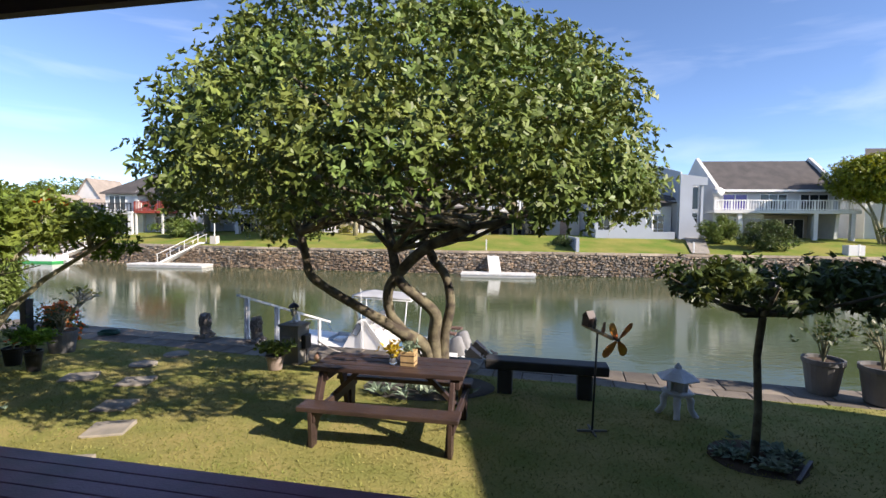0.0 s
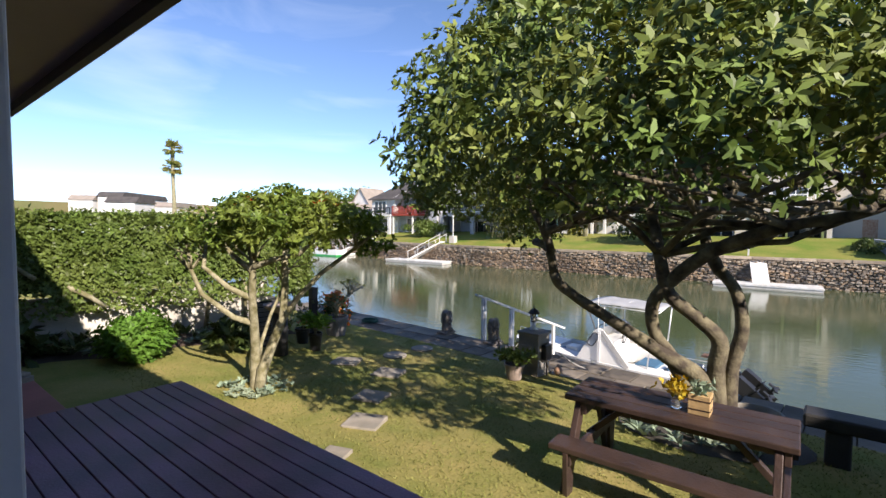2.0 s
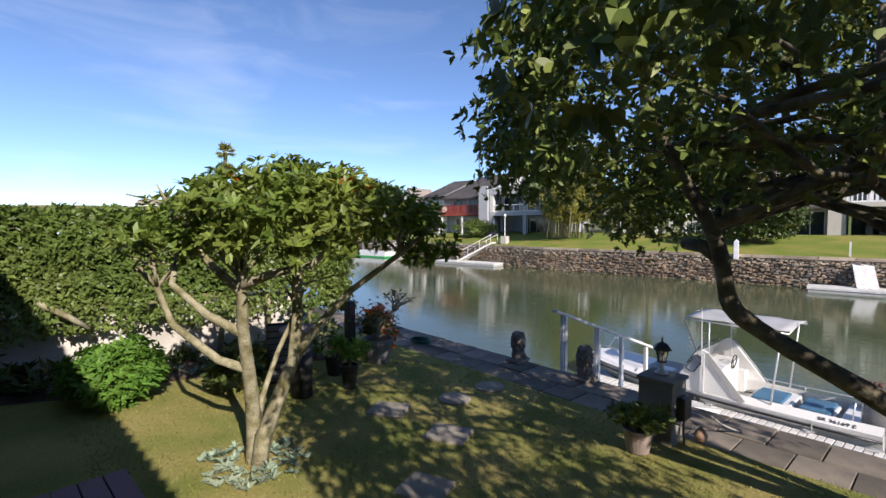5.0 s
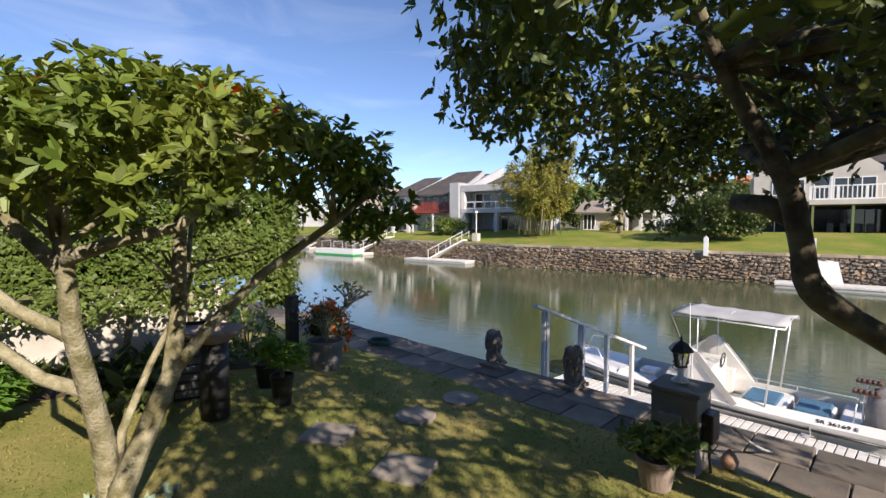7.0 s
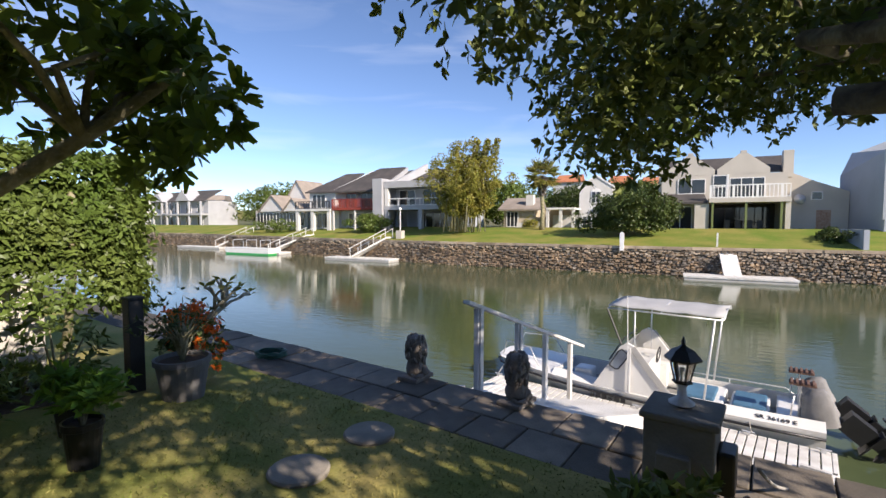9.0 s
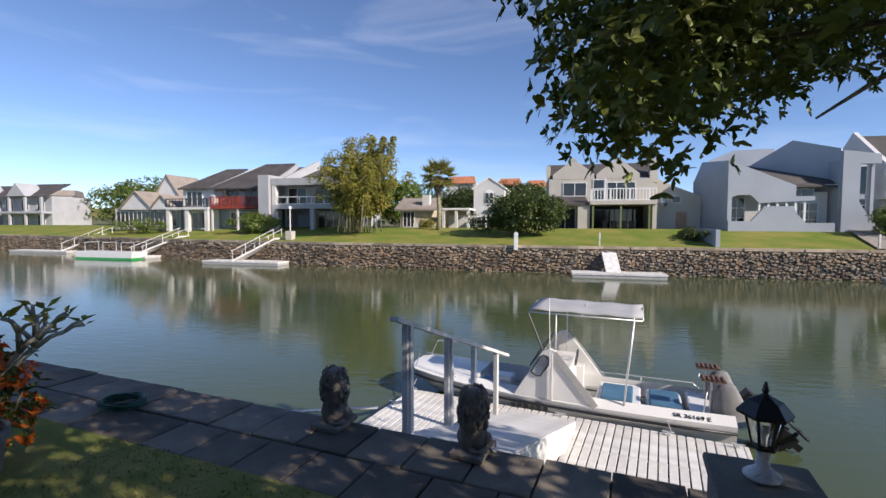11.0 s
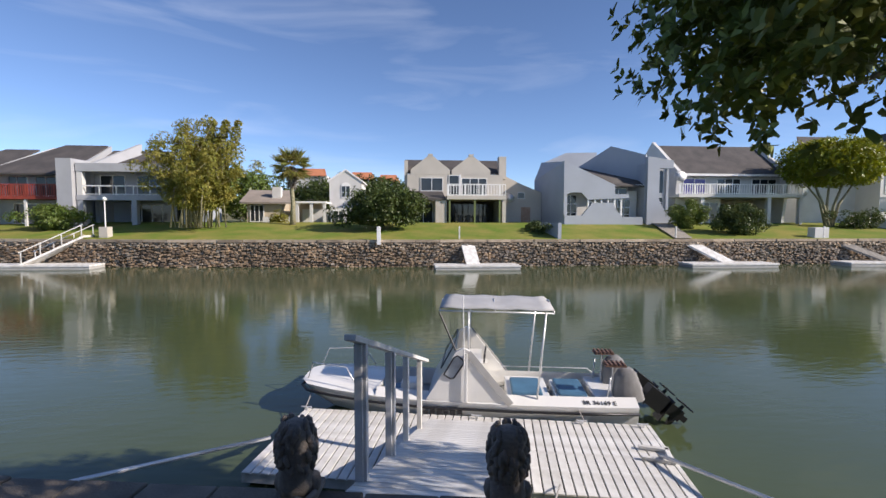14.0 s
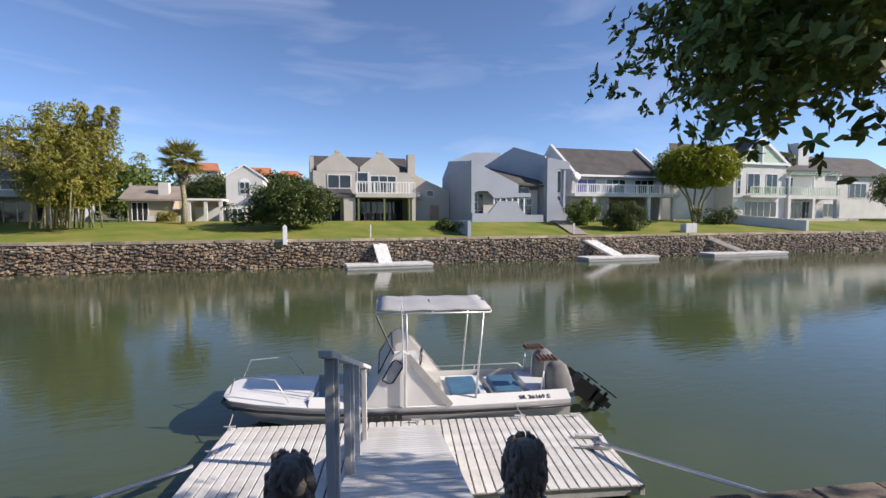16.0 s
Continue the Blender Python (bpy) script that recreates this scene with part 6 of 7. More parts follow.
def hill_roofs():
    rng = np.random.default_rng(12)
    for k, (u, v, z, w) in enumerate(((-24, 80, 12.2, 8), (-12, 84, 11.8, 7), (-5, 82, 11.0, 6), (3, 86, 10.6, 7))):
        H = House(u, v, z - 4, "distant white house with a terracotta roof on the hill")
        H.box("wall", M_WHITE, u - w / 2, u + w / 2, v, v + 6, z - 7, z)
        H.slab("roof", M_TERRA, [(u - w / 2, v - 0.5, z), (u + w / 2, v - 0.5, z), (u + w / 2 - 1, v + 3, z + 2), (u - w / 2 + 1, v + 3, z + 2)])
    crown("tree", FAR @ at_pose(-8, 70, 6.5), "wooded hillside behind the far houses", M_DARKLEAF, blob(rng, 140, 30, 4, -1.5, 2.0, 0.9, 1.4), 0.7, 36, 4, None, "tree", 40, radius=2.4)


hill_roofs()
# lamp post and white markers on the far wall
for u, h2, lab in ((-26.0, 2.3, "white garden lamp post on the far bank"),):
    T = thing("lamp_post", FAR @ at_pose(u, far_line(u) + 1.2, -0.1), lab, "lamp post")
    Shape().box(-0.35, 0.35, -0.35, 0.35, 0, 0.9).make("base", M_CREAM, T, bevel=0.02)
    Shape().tube([(0, 0, 0.9), (0, 0, 3.1)], 0.05, 8).make("pole", M_TRIM, T)
    Shape().lathe([(0.1, 3.1), (0.17, 3.18), (0.17, 3.3), (0.08, 3.4)], 10).make("globe", M_TRIM, T, smooth=True)
for u, z1 in ((-3.0, 0.95),):
    T = thing("mooring_post", FAR @ at_pose(u, far_line(u) - 0.25, -0.6), "white painted post on the far wall", "post")
    Shape().prism([(-0.16, 0), (0.16, 0), (0.16, z1 + 0.45), (0.0, z1 + 0.6), (-0.16, z1 + 0.45)], -0.1, 0.1).make("shaft", M_TRIM, T, bevel=0.01)
T = thing("mooring_block", FAR @ at_pose(37.0, 1.4, -0.2), "white concrete block on the far bank", "block")
Shape().box(-0.7, 0.7, -0.4, 0.4, 0, 1.0).make("body", M_WHITE, T, bevel=0.03)
pth = Shape()
pth.add([(22.6, 0.3, -0.15), (24.2, 0.3, -0.15), (27.3, 9, 1.12), (25.2, 9, 1.12)], [(0, 1, 2, 3)])
tagged(pth.make("pavement", M_STEP, m=FAR @ at_pose(0, 0, 0.03)), "grey concrete path up the far lawn", "path", kind="structure")
# moored green-striped boat
T = thing("motorboat", FAR @ at_pose(-47.5, far_line(-50) - 4, 0), "white open boat with a green waterline moored by the far jetty", "boat")
Shape().prism([(-4.5, -2.5), (3.0, -2.5), (3.2, -1.6), (-5.0, -1.6)], -1.0, 1.0).make("hull", M_GEL, T, bevel=0.05)
Shape().prism([(-4.55, -2.48), (3.05, -2.48), (3.08, -2.25), (-4.7, -2.25)], -1.03, 1.03).make("waterline_stripe", M_GREENHULL, T)
for a in (-3.5, -1, 1.5):
    Shape().tube([(a, 0.8, -1.6), (a, 0.8, -0.6), (a, -0.8, -0.6), (a, -0.8, -1.6)], 0.04, 6).make("rail", M_CHROME, T)

# ---- things on our lawn ----
def picnic_table():
    T = thing("picnic_table", at_pose(-0.089, 4.597, 0.035, -8.9), "dark-stained timber picnic table with attached benches on the lawn", "picnic table")
    def plank(name, y0, y1, z0, z1, x=0.79):
        return Shape().box(-x, x, y0, y1, z0, z1).make(name, M_WOOD, T, bevel=0.008)
    for y in (0.0, 0.98):
        plank("seat", y, y + 0.22, 0.395, 0.44)
    for k in range(4):
        plank("top_board", 0.31 + 0.146 * k, 0.31 + 0.146 * k + 0.14, 0.70, 0.745)
    for x in (-0.68, 0.68):
        for sg in (-1, 1):
            Shape().beam((x, 0.6 + sg * 0.52, 0.0), (x, 0.6 + sg * 0.2, 0.7), 0.05, 0.11).make("leg", M_WOOD, T, bevel=0.006)
        Shape().box(x + 0.026, x + 0.07, 0.02, 1.18, 0.29, 0.39).make("seat_bearer", M_WOOD, T, bevel=0.006)
        Shape().box(x + 0.026, x + 0.07, 0.33, 0.87, 0.6, 0.695).make("top_bearer", M_WOOD, T, bevel=0.006)
        Shape().beam((x, 0.6, 0.34), (x * 0.45, 0.6, 0.7), 0.06, 0.05).make("brace", M_WOOD, T, bevel=0.005)
        for y in (0.03, 1.06):
            Shape().prism([(-0.06, 0), (0.05, 0), (0.08, 0.395), (-0.08, 0.395)], -0.02, 0.02, Matrix.Translation((x + 0.03, y + 0.05, 0)) @ pose(0, 0, 0, 0, 0, 90)).make("end_panel", M_WOOD, T, bevel=0.005)
    return T


picnic_table()


def tabletop_things():
    rng = np.random.default_rng(21)
    m = at_pose(-0.089, 4.597, 0.035, -8.9)
    T = thing("glass_vase", m @ at_pose(0.02, 0.55, 0.745), "small glass vase with yellow flowers on the table", "vase")
    Shape().lathe([(0.035, 0), (0.04, 0.03), (0.036, 0.08), (0.042, 0.1)], 14).make("glass", M_GLASS, T, smooth=True)
    p = rng.normal(size=(40, 3)) * 0.045 + [0, 0, 0.16]
    leaf_mesh("flower", M_YELLOWLEAF, p, rng.normal(size=(40, 3)) + [0, 0, 1], rng, 0.05, 0.025, per=5, parent=T)
    B = thing("planter_box", m @ at_pose(0.18, 0.58, 0.745), "small pale pine planter box on the table", "planter")
    Shape().box(-0.075, 0.075, -0.075, 0.075, 0, 0.15).make("box", M_PINE, B, bevel=0.005)
    for z in (0.04, 0.11):
        Shape().box(-0.079, 0.079, -0.079, 0.079, z, z + 0.006).make("band", M_WOOD, B)
    p = rng.normal(size=(30, 3)) * 0.035 + [0, 0, 0.17]
    leaf_mesh("plant", M_SUCCULENT, p, rng.normal(size=(30, 3)) + [0, 0, 1], rng, 0.05, 0.03, per=4, parent=B)


M_YELLOWLEAF = leaf_material("yellow_petal", (0.6, 0.4, 0.03), (0.3, 0.3, 0.04), glow=0.2)
tabletop_things()


saucer = thing("stone_saucer", at_pose(0.78, 7.62, -0.1), "shallow pale stone saucer lying at the foot of the tree", "saucer")
Shape().lathe([(0.02, 0.07), (0.2, 0.08), (0.25, 0.13), (0.28, 0.13), (0.26, 0.06), (0.1, 0.0)], 24).make("bowl", M_STEP, saucer, smooth=True)


def log_bench():
    T = thing("garden_bench", at_pose(1.91, 6.72, -0.1, -10.7), "low black-painted bench of a thick plank on two stumps", "bench")
    Shape().box(-0.82, 0.82, -0.15, 0.15, 0.36, 0.49).make("seat", M_BLACKWOOD, T, bevel=0.02)
    for x in (-0.55, 0.52):
        Shape().box(x - 0.1, x + 0.1, -0.12, 0.12, -0.03, 0.36).make("stump", M_BLACKWOOD, T, bevel=0.03)


log_bench()


def whirligig():
    z0 = lawn_z(2.14, 5.31)
    T = thing("garden_whirligig", at_pose(2.14, 5.31, z0, 0), "wooden whirligig with yellow blades and a toy house", "whirligig")
    Shape().tube([(0, 0, 0), (0.03, 0, 1.08)], 0.011, 8).make("pole", M_BLACK, T, smooth=True)
    c = Shape().beam((-0.16, 0.0, 0.02), (0.16, 0.0, 0.02), 0.02, 0.02)
    c.beam((0, -0.14, 0.02), (0, 0.14, 0.02), 0.02, 0.02)
    c.make("foot", M_CONCRETE, T)
    m = Matrix.Translation((0.03, 0, 1.1)) @ pose(0, 0, 0, 0, 10, -58)
    Shape().box(-0.2, 0.22, -0.03, 0.03, -0.012, 0.012, m).make("plate", M_PINE, T, bevel=0.003)
    h = Shape().box(-0.19, -0.1, -0.045, 0.045, 0.012, 0.11, m)
    h.prism([(-0.2, 0.11), (-0.09, 0.11), (-0.145, 0.18)], -0.055, 0.055, m)
    h.make("toy_house", M_WOOD, T)
    for x in (-0.05, 0.07):
        f = Shape().lathe([(0.014, 0.012), (0.022, 0.05), (0.012, 0.085), (0.018, 0.1), (0.01, 0.125)], 8)
        f.v = [tuple(m @ (Vector(p) + Vector((x, 0, 0)))) for p in f.v]
        f.make("peg", M_TERRACOTTA if x > 0 else M_POTGREY, T, smooth=True)
    hub = m @ Matrix.Translation((0.24, 0, 0.01))
    Shape().tube([hub @ Vector((-0.03, 0, 0)), hub @ Vector((0.04, 0, 0))], 0.018, 8).make("hub", M_BLACK, T)
    for k in range(4):
        bm_ = hub @ Matrix.Translation((0.025, 0, 0)) @ pose(0, 0, 0, 40 + 90 * k, 0, 0) @ pose(0, 0, 0, 0, 0, 10)
        Shape().prism([(-0.012, 0.02), (0.012, 0.02), (0.045, 0.12), (0.048, 0.2), (0.02, 0.24), (-0.02, 0.24), (-0.048, 0.2), (-0.045, 0.12)], -0.004, 0.004, bm_ @ pose(0, 0, 0, 0, 0, 90)).make("blade", M_YELLOW, T, bevel=0.002)


whirligig()


def stone_lantern():
    z0 = lawn_z(3.37, 6.01)
    T = thing("stone_lantern", at_pose(3.37, 6.01, z0, 20), "white painted Japanese stone lantern standing on the lawn", "garden lantern")
    for k in range(4):
        a = math.pi / 4 + math.pi / 2 * k
        c, s_ = math.cos(a), math.sin(a)
        Shape().tube([(0.11 * c, 0.11 * s_, 0.27), (0.15 * c, 0.15 * s_, 0.2), (0.15 * c, 0.15 * s_, 0.1), (0.2 * c, 0.2 * s_, 0.02), (0.21 * c, 0.21 * s_, 0.0)], [0.04, 0.042, 0.035, 0.035, 0.04], 8).make("leg", M_LANTERN, T, smooth=True)
    Shape().lathe([(0.1, 0.24), (0.17, 0.26), (0.2, 0.3), (0.15, 0.31)], 6).make("platform", M_LANTERN, T, bevel=0.01)
    f = Shape()
    for k in range(6):
        a = math.pi / 3 * k
        f.box(-0.018, 0.018, -0.018, 0.018, 0.3, 0.45, Matrix.Translation((0.1 * math.cos(a), 0.1 * math.sin(a), 0)) @ pose(0, 0, 0, 0, 0, math.degrees(a)))
    f.lathe([(0.07, 0.3), (0.07, 0.45)], 6)
    f.make("light_box", M_LANTERN, T)
    Shape().lathe([(0.24, 0.455), (0.25, 0.47), (0.17, 0.51), (0.09, 0.555), (0.04, 0.575), (0.045, 0.6), (0.03, 0.62), (0.005, 0.65)], 6).make("roof", M_LANTERN, T, bevel=0.006)


stone_lantern()


def standard_tree():
    rng = np.random.default_rng(51)
    z0 = lawn_z(3.44, 4.66)
    T = thing("tree", at_pose(3.44, 4.66, z0), "small standard tree with one straight stem and a flat dark crown", "tree")
    w = Shape()
    w.tube([(0, 0, -0.05), (0.02, 0, 0.5), (0.0, 0.02, 1.0), (0.03, 0, 1.45), (0.1, 0, 1.7)], [0.04, 0.034, 0.032, 0.033, 0.025], 9)
    for k in range(9):
        a = 2 * math.pi * k / 9 + rng.normal() * 0.2
        r = rng.uniform(0.6, 1.1)
        w.tube([(0.02, 0, 1.4), (0.35 * r * math.cos(a), 0.35 * r * math.sin(a), 1.46), (r * math.cos(a), r * math.sin(a), 1.75)], [0.028, 0.02, 0.008], 6)
    w.tube([(0.01, 0, 1.38), (-0.12, 0.05, 1.37), (-0.24, 0.08, 1.46)], [0.02, 0.016, 0.006], 6)
    w.make("trunk", M_BARK, T, smooth=True)
    cs = [(0.45 + 1.25 * math.sqrt(rng.random()) * math.cos(a), -0.1 + 0.8 * math.sqrt(rng.random()) * math.sin(a), rng.uniform(1.6, 1.8), rng.uniform(0.6, 0.95)) for a in rng.uniform(0, 6.28, 85)]
    p, n = clumps(rng, cs, 0.24, 20, up=0.3, shell=0.3)
    leaf_mesh("foliage", M_DARKLEAF, p, n, rng, 0.072, 0.03, per=6, droop=0.3, parent=T)
    B = thing("flower_bed", at_pose(3.5, 4.72, z0), "small bed of grey-green succulents edged with timber", "flower bed")
    Shape().lathe([(0.42, -0.05), (0.4, 0.015), (0.2, 0.03), (0.01, 0.035)], 18).make("soil", M_SOIL, B)
    pts = [(0.36 * math.sqrt(rng.random()) * math.cos(a), 0.36 * math.sqrt(rng.random()) * math.sin(a), 0.05) for a in rng.uniform(0, 6.28, 60)]
    leaf_mesh("succulent", M_SUCCULENT, pts, [(rng.normal() * 0.2, rng.normal() * 0.2, 1) for q in pts], rng, 0.08, 0.04, per=9, spread=0.9, parent=B)
    Shape().beam((0.08, -0.43, 0.02), (0.45, -0.08, 0.02), 0.03, 0.06).make("edging", M_WOOD, B)


standard_tree()


def pot(name, x, y, z, r, h, mat, label, leaves, lmat, lsize, seed, spread_r, plant_h, twigs=6, per=5, group="plant pots", flowers=0, taper=0.72):
    rng = np.random.default_rng(seed)
    T = thing(name, at_pose(x, y, z), label, "potted plant", group)
    Shape().lathe([(r * taper, 0), (r * taper * 1.02, 0.01), (r * 0.96, h * 0.85), (r * 1.04, h * 0.87), (r * 1.04, h), (r * 0.93, h), (r * 0.9, h * 0.9)], 22).make("pot", mat, T, smooth=False)
    Shape().lathe([(r * 0.9, h * 0.88), (r * 0.9, h * 0.905)], 18).make("soil", M_SOIL, T)
    w = Shape()
    tips = []
    for k in range(twigs):
        a, e = rng.uniform(0, 6.28), rng.uniform(0.3, 1.0)
        b1 = (0.25 * spread_r * e * math.cos(a), 0.25 * spread_r * e * math.sin(a), h + plant_h * 0.35)
        b2 = (spread_r * e * math.cos(a), spread_r * e * math.sin(a), h + plant_h * rng.uniform(0.6, 1.0))
        w.tube([(0, 0, h * 0.88), b1, b2], [0.012, 0.009, 0.004], 5)
        tips.append(b2)
        tips.append(tuple((p + q) / 2 for p, q in zip(b1, b2)))
    w.make("stem", M_PALEBARK, T)
    pts = []
    for k in range(leaves):
        t = tips[k % len(tips)]
        pts.append((t[0] + rng.normal() * spread_r * 0.22, t[1] + rng.normal() * spread_r * 0.22, t[2] + rng.normal() * plant_h * 0.14))
    leaf_mesh("foliage", lmat, pts, [(q[0] + rng.normal() * 0.2, q[1] + rng.normal() * 0.2, 0.5) for q in pts], rng, lsize, lsize * 0.38, per=per, parent=T)
    if flowers:
        fp = [(rng.normal() * spread_r * 0.4, rng.normal() * spread_r * 0.4, h + plant_h * rng.uniform(0.2, 0.5)) for k in range(flowers)]
        leaf_mesh("flower", M_FLOWER, fp, [(0, 0, 1)] * flowers, rng, 0.06, 0.035, per=6, parent=T)
    return T


pot("potted_shrub", 6.14, 7.34, -0.2, 0.26, 0.52, M_POTGREY, "large grey pot with a small leafy shrub on the quay", 60, M_DARKLEAF, 0.08, 61, 0.35, 0.6, 12)
pot("potted_shrub", 6.62, 6.9, -0.18, 0.27, 0.52, M_POTGREY, "large grey pot with a sparse leafy shrub on the quay", 60, M_DARKLEAF, 0.08, 62, 0.35, 0.7, 12)
pot("potted_shrub", -6.5, 8.6, -0.17, 0.25, 0.42, M_POTGREY, "wide grey pot with a bare-branched shrub and orange flowers", 80, M_DARKLEAF, 0.06, 63, 0.42, 0.55, 18, 4, flowers=0)
pot("potted_succulent", -5.83, 7.3, -0.1, 0.12, 0.34, M_BLACK, "black pot with a leafy green succulent on the lawn", 110, M_FEATHER, 0.1, 64, 0.24, 0.3, 10, flowers=0)
pot("potted_geranium", -6.45, 7.6, -0.1, 0.14, 0.3, M_BLACK, "dark pot with red geraniums beside the hedge", 50, M_HEDGE, 0.08, 65, 0.2, 0.25, 8, flowers=8)
pot("potted_succulent", -2.24, 7.74, -0.12, 0.15, 0.23, M_BATH, "brown stoneware pot with a spiky green succulent by the pillar", 120, M_HEDGE, 0.1, 66, 0.25, 0.17, 14, taper=0.7)

# orange flowering plant and bare frangipani behind the pots
def shrub(x, y, z, n, rx, h, mat, leaf, label, seed, category="shrub", per=5, flowers=0, fmat=None):
    rng = np.random.default_rng(seed)
    T = thing("shrub", at_pose(x, y, z), label, category)
    pts = []
    for k in range(n):
        d = rng.normal(size=3)
        d /= np.linalg.norm(d)
        q = rng.uniform(0.6, 1.0) * (1 + 0.15 * math.sin(5 * d[0] + 3 * d[1]))
        pts.append((rx * d[0] * q, rx * d[1] * q, h * (0.45 + 0.55 * abs(d[2]) * q if d[2] > 0 else 0.45 - 0.4 * abs(d[2]) * q)))
    leaf_mesh("foliage", mat, pts, [(q[0], q[1], 0.5 * rx + 0.3 * q[2]) for q in pts], rng, leaf, leaf * 0.35, per=per, parent=T)
    w = Shape()
    for k in range(6):
        a = rng.uniform(0, 6.28)
        w.tube([(0, 0, 0), (rx * 0.3 * math.cos(a), rx * 0.3 * math.sin(a), h * 0.4), (rx * 0.6 * math.cos(a), rx * 0.6 * math.sin(a), h * 0.7)], [0.015, 0.01, 0.005], 5)
    w.make("stem", M_PALEBARK, T)
    if flowers:
        fp = [pts[i] for i in rng.integers(0, n, flowers)]
        leaf_mesh("flower", fmat or M_FLOWER, fp, [(q[0], q[1], 0.4) for q in fp], rng, 0.07, 0.035, per=6, parent=T)
    return T


shrub(-6.85, 9.1, -0.2, 60, 0.32, 0.75, M_HEDGE, 0.08, "shrub covered with orange blossom on the quay", 71, flowers=160)
shrub(-7.4, 5.15, 0.05, 900, 0.5, 0.72, M_FEATHER, 0.1, "soft feathery bright green bush beside the lawn", 72, per=6)
shrub(-6.7, 6.25, 0.05, 40, 0.3, 0.45, M_DARKLEAF, 0.25, "strappy dark green lily clump by the wall", 73)
shrub(-8.6, 4.0, 0.05, 30, 0.4, 0.5, M_DARKLEAF, 0.35, "dark spiky aloe at the foot of the wall", 74)
shrub(-6.9, 7.1, 0.0, 90, 0.4, 0.7, M_HEDGE, 0.09, "leafy shrub at the foot of the hedge", 75)
shrub(-7.2, 7.9, 0.0, 110, 0.45, 0.9, M_HEDGE, 0.09, "leafy shrub under the hedge beside the post", 76)


M_FRANGIPANI = material("pale_frangipani_bark", (0.42, 0.39, 0.31), 0.85, vary=0.3, scale=6, fine=50, bump=0.4)


def frangipani():
    rng = np.random.default_rng(81)
    T = thing("frangipani", at_pose(-6.85, 8.98, -0.19), "bare pale frangipani branches with a few yellowing leaves", "shrub")
    w = Shape()
    tips = []
    def grow(p, d, ln, r, depth):
        q = p + d * ln
        w.tube([p, p.lerp(q, 0.5) + Vector((0, 0, 0.02)), q], [r, r * 0.9, r * 0.8], 6)
        if depth == 0:
            tips.append(tuple(q))
            return
        for k in range(3 if depth > 1 else 2):
            nd = (d + Vector((rng.normal() * 0.6, rng.normal() * 0.6, abs(rng.normal()) * 0.25))).normalized()
            grow(q, nd, ln * 0.72, r * 0.75, depth - 1)
    grow(Vector((0, 0, 0.3)), Vector((0.3, 0.3, 0.9)).normalized(), 0.36, 0.034, 3)
    w.make("branch", M_FRANGIPANI, T, smooth=True)
    leaf_mesh("leaf", M_BAMBOO, tips, [(0, 0, 1)] * len(tips), rng, 0.11, 0.045, per=2, parent=T)


frangipani()
rng = np.random.default_rng(83)
T = thing("flowering_plant", at_pose(-6.9, 9.06, -0.2), "low shrub with clusters of bright orange flowers by the quay", "flowering plant")
w = Shape()
heads = []
for k in range(16):
    a, r = rng.uniform(0, 6.28), rng.uniform(0.05, 0.26)
    q = (r * math.cos(a), r * math.sin(a), rng.uniform(0.62, 0.84))
    w.tube([(0.2 * q[0], 0.2 * q[1], 0), (0.6 * q[0], 0.6 * q[1], 0.5 * q[2]), q], [0.012, 0.009, 0.006], 5)
    heads.append((*q, rng.uniform(0.7, 1.1)))
w.make("stem", M_PALEBARK, T, smooth=True)
p, n = clumps(rng, heads, 0.11, 26, up=0.5)
leaf_mesh("flower", M_FLOWER, p, n, rng, 0.05, 0.026, per=4, parent=T)
p, n = clumps(rng, [(a, b, c - 0.2, d) for a, b, c, d in heads], 0.2, 16, up=0.5)
leaf_mesh("foliage", M_DARKLEAF, p, n, rng, 0.08, 0.035, per=4, parent=T)
T = thing("garden_post", at_pose(-7.05, 8.5, -0.2, -10), "black square timber post at the end of the hedge", "post")
Shape().box(-0.07, 0.07, -0.07, 0.07, 0, 1.0).make("shaft", M_BLACKWOOD, T, bevel=0.01)
Shape().box(-0.08, 0.08, -0.08, 0.08, 1.0, 1.03).make("cap", M_BLACKWOOD, T, bevel=0.008)
T = thing("bird_bath", at_pose(-6.0, 6.65, -0.02), "stone bird bath bowl on a black column", "bird bath")
Shape().tube([(0, 0, 0), (0, 0, 0.72)], [0.13, 0.13], 16).make("column", M_BLACKWOOD, T, smooth=True)
Shape().lathe([(0.1, 0.72), (0.16, 0.75), (0.25, 0.82), (0.27, 0.86), (0.25, 0.86), (0.15, 0.8), (0.01, 0.785)], 20).make("bowl", M_BATH, T, smooth=True)
T = thing("louvre_screen", at_pose(-6.55, 6.75, 0.0, 60), "grey louvred pot screen behind the bird bath", "screen")
for k in range(9):
    Shape().box(-0.16, 0.16, -0.015, 0.015, 0.04 + 0.085 * k, 0.105 + 0.085 * k, pose(0, 0, 0, 0, 0, 0)).make("slat", M_POTGREY, T, bevel=0.004)
Shape().box(-0.17, 0.17, 0.016, 0.03, 0.0, 0.82).make("back", M_BLACK, T)
T = thing("concrete_block", at_pose(-7.3, 3.6, 0.11, 15), "pale concrete block lying by the red path", "block")
Shape().box(-0.2, 0.2, -0.1, 0.1, 0, 0.16).make("body", M_STEP, T, bevel=0.012)
Shape().box(-0.18, 0.16, -0.09, 0.09, 0.162, 0.2).make("slab", M_STEP, T, bevel=0.01)
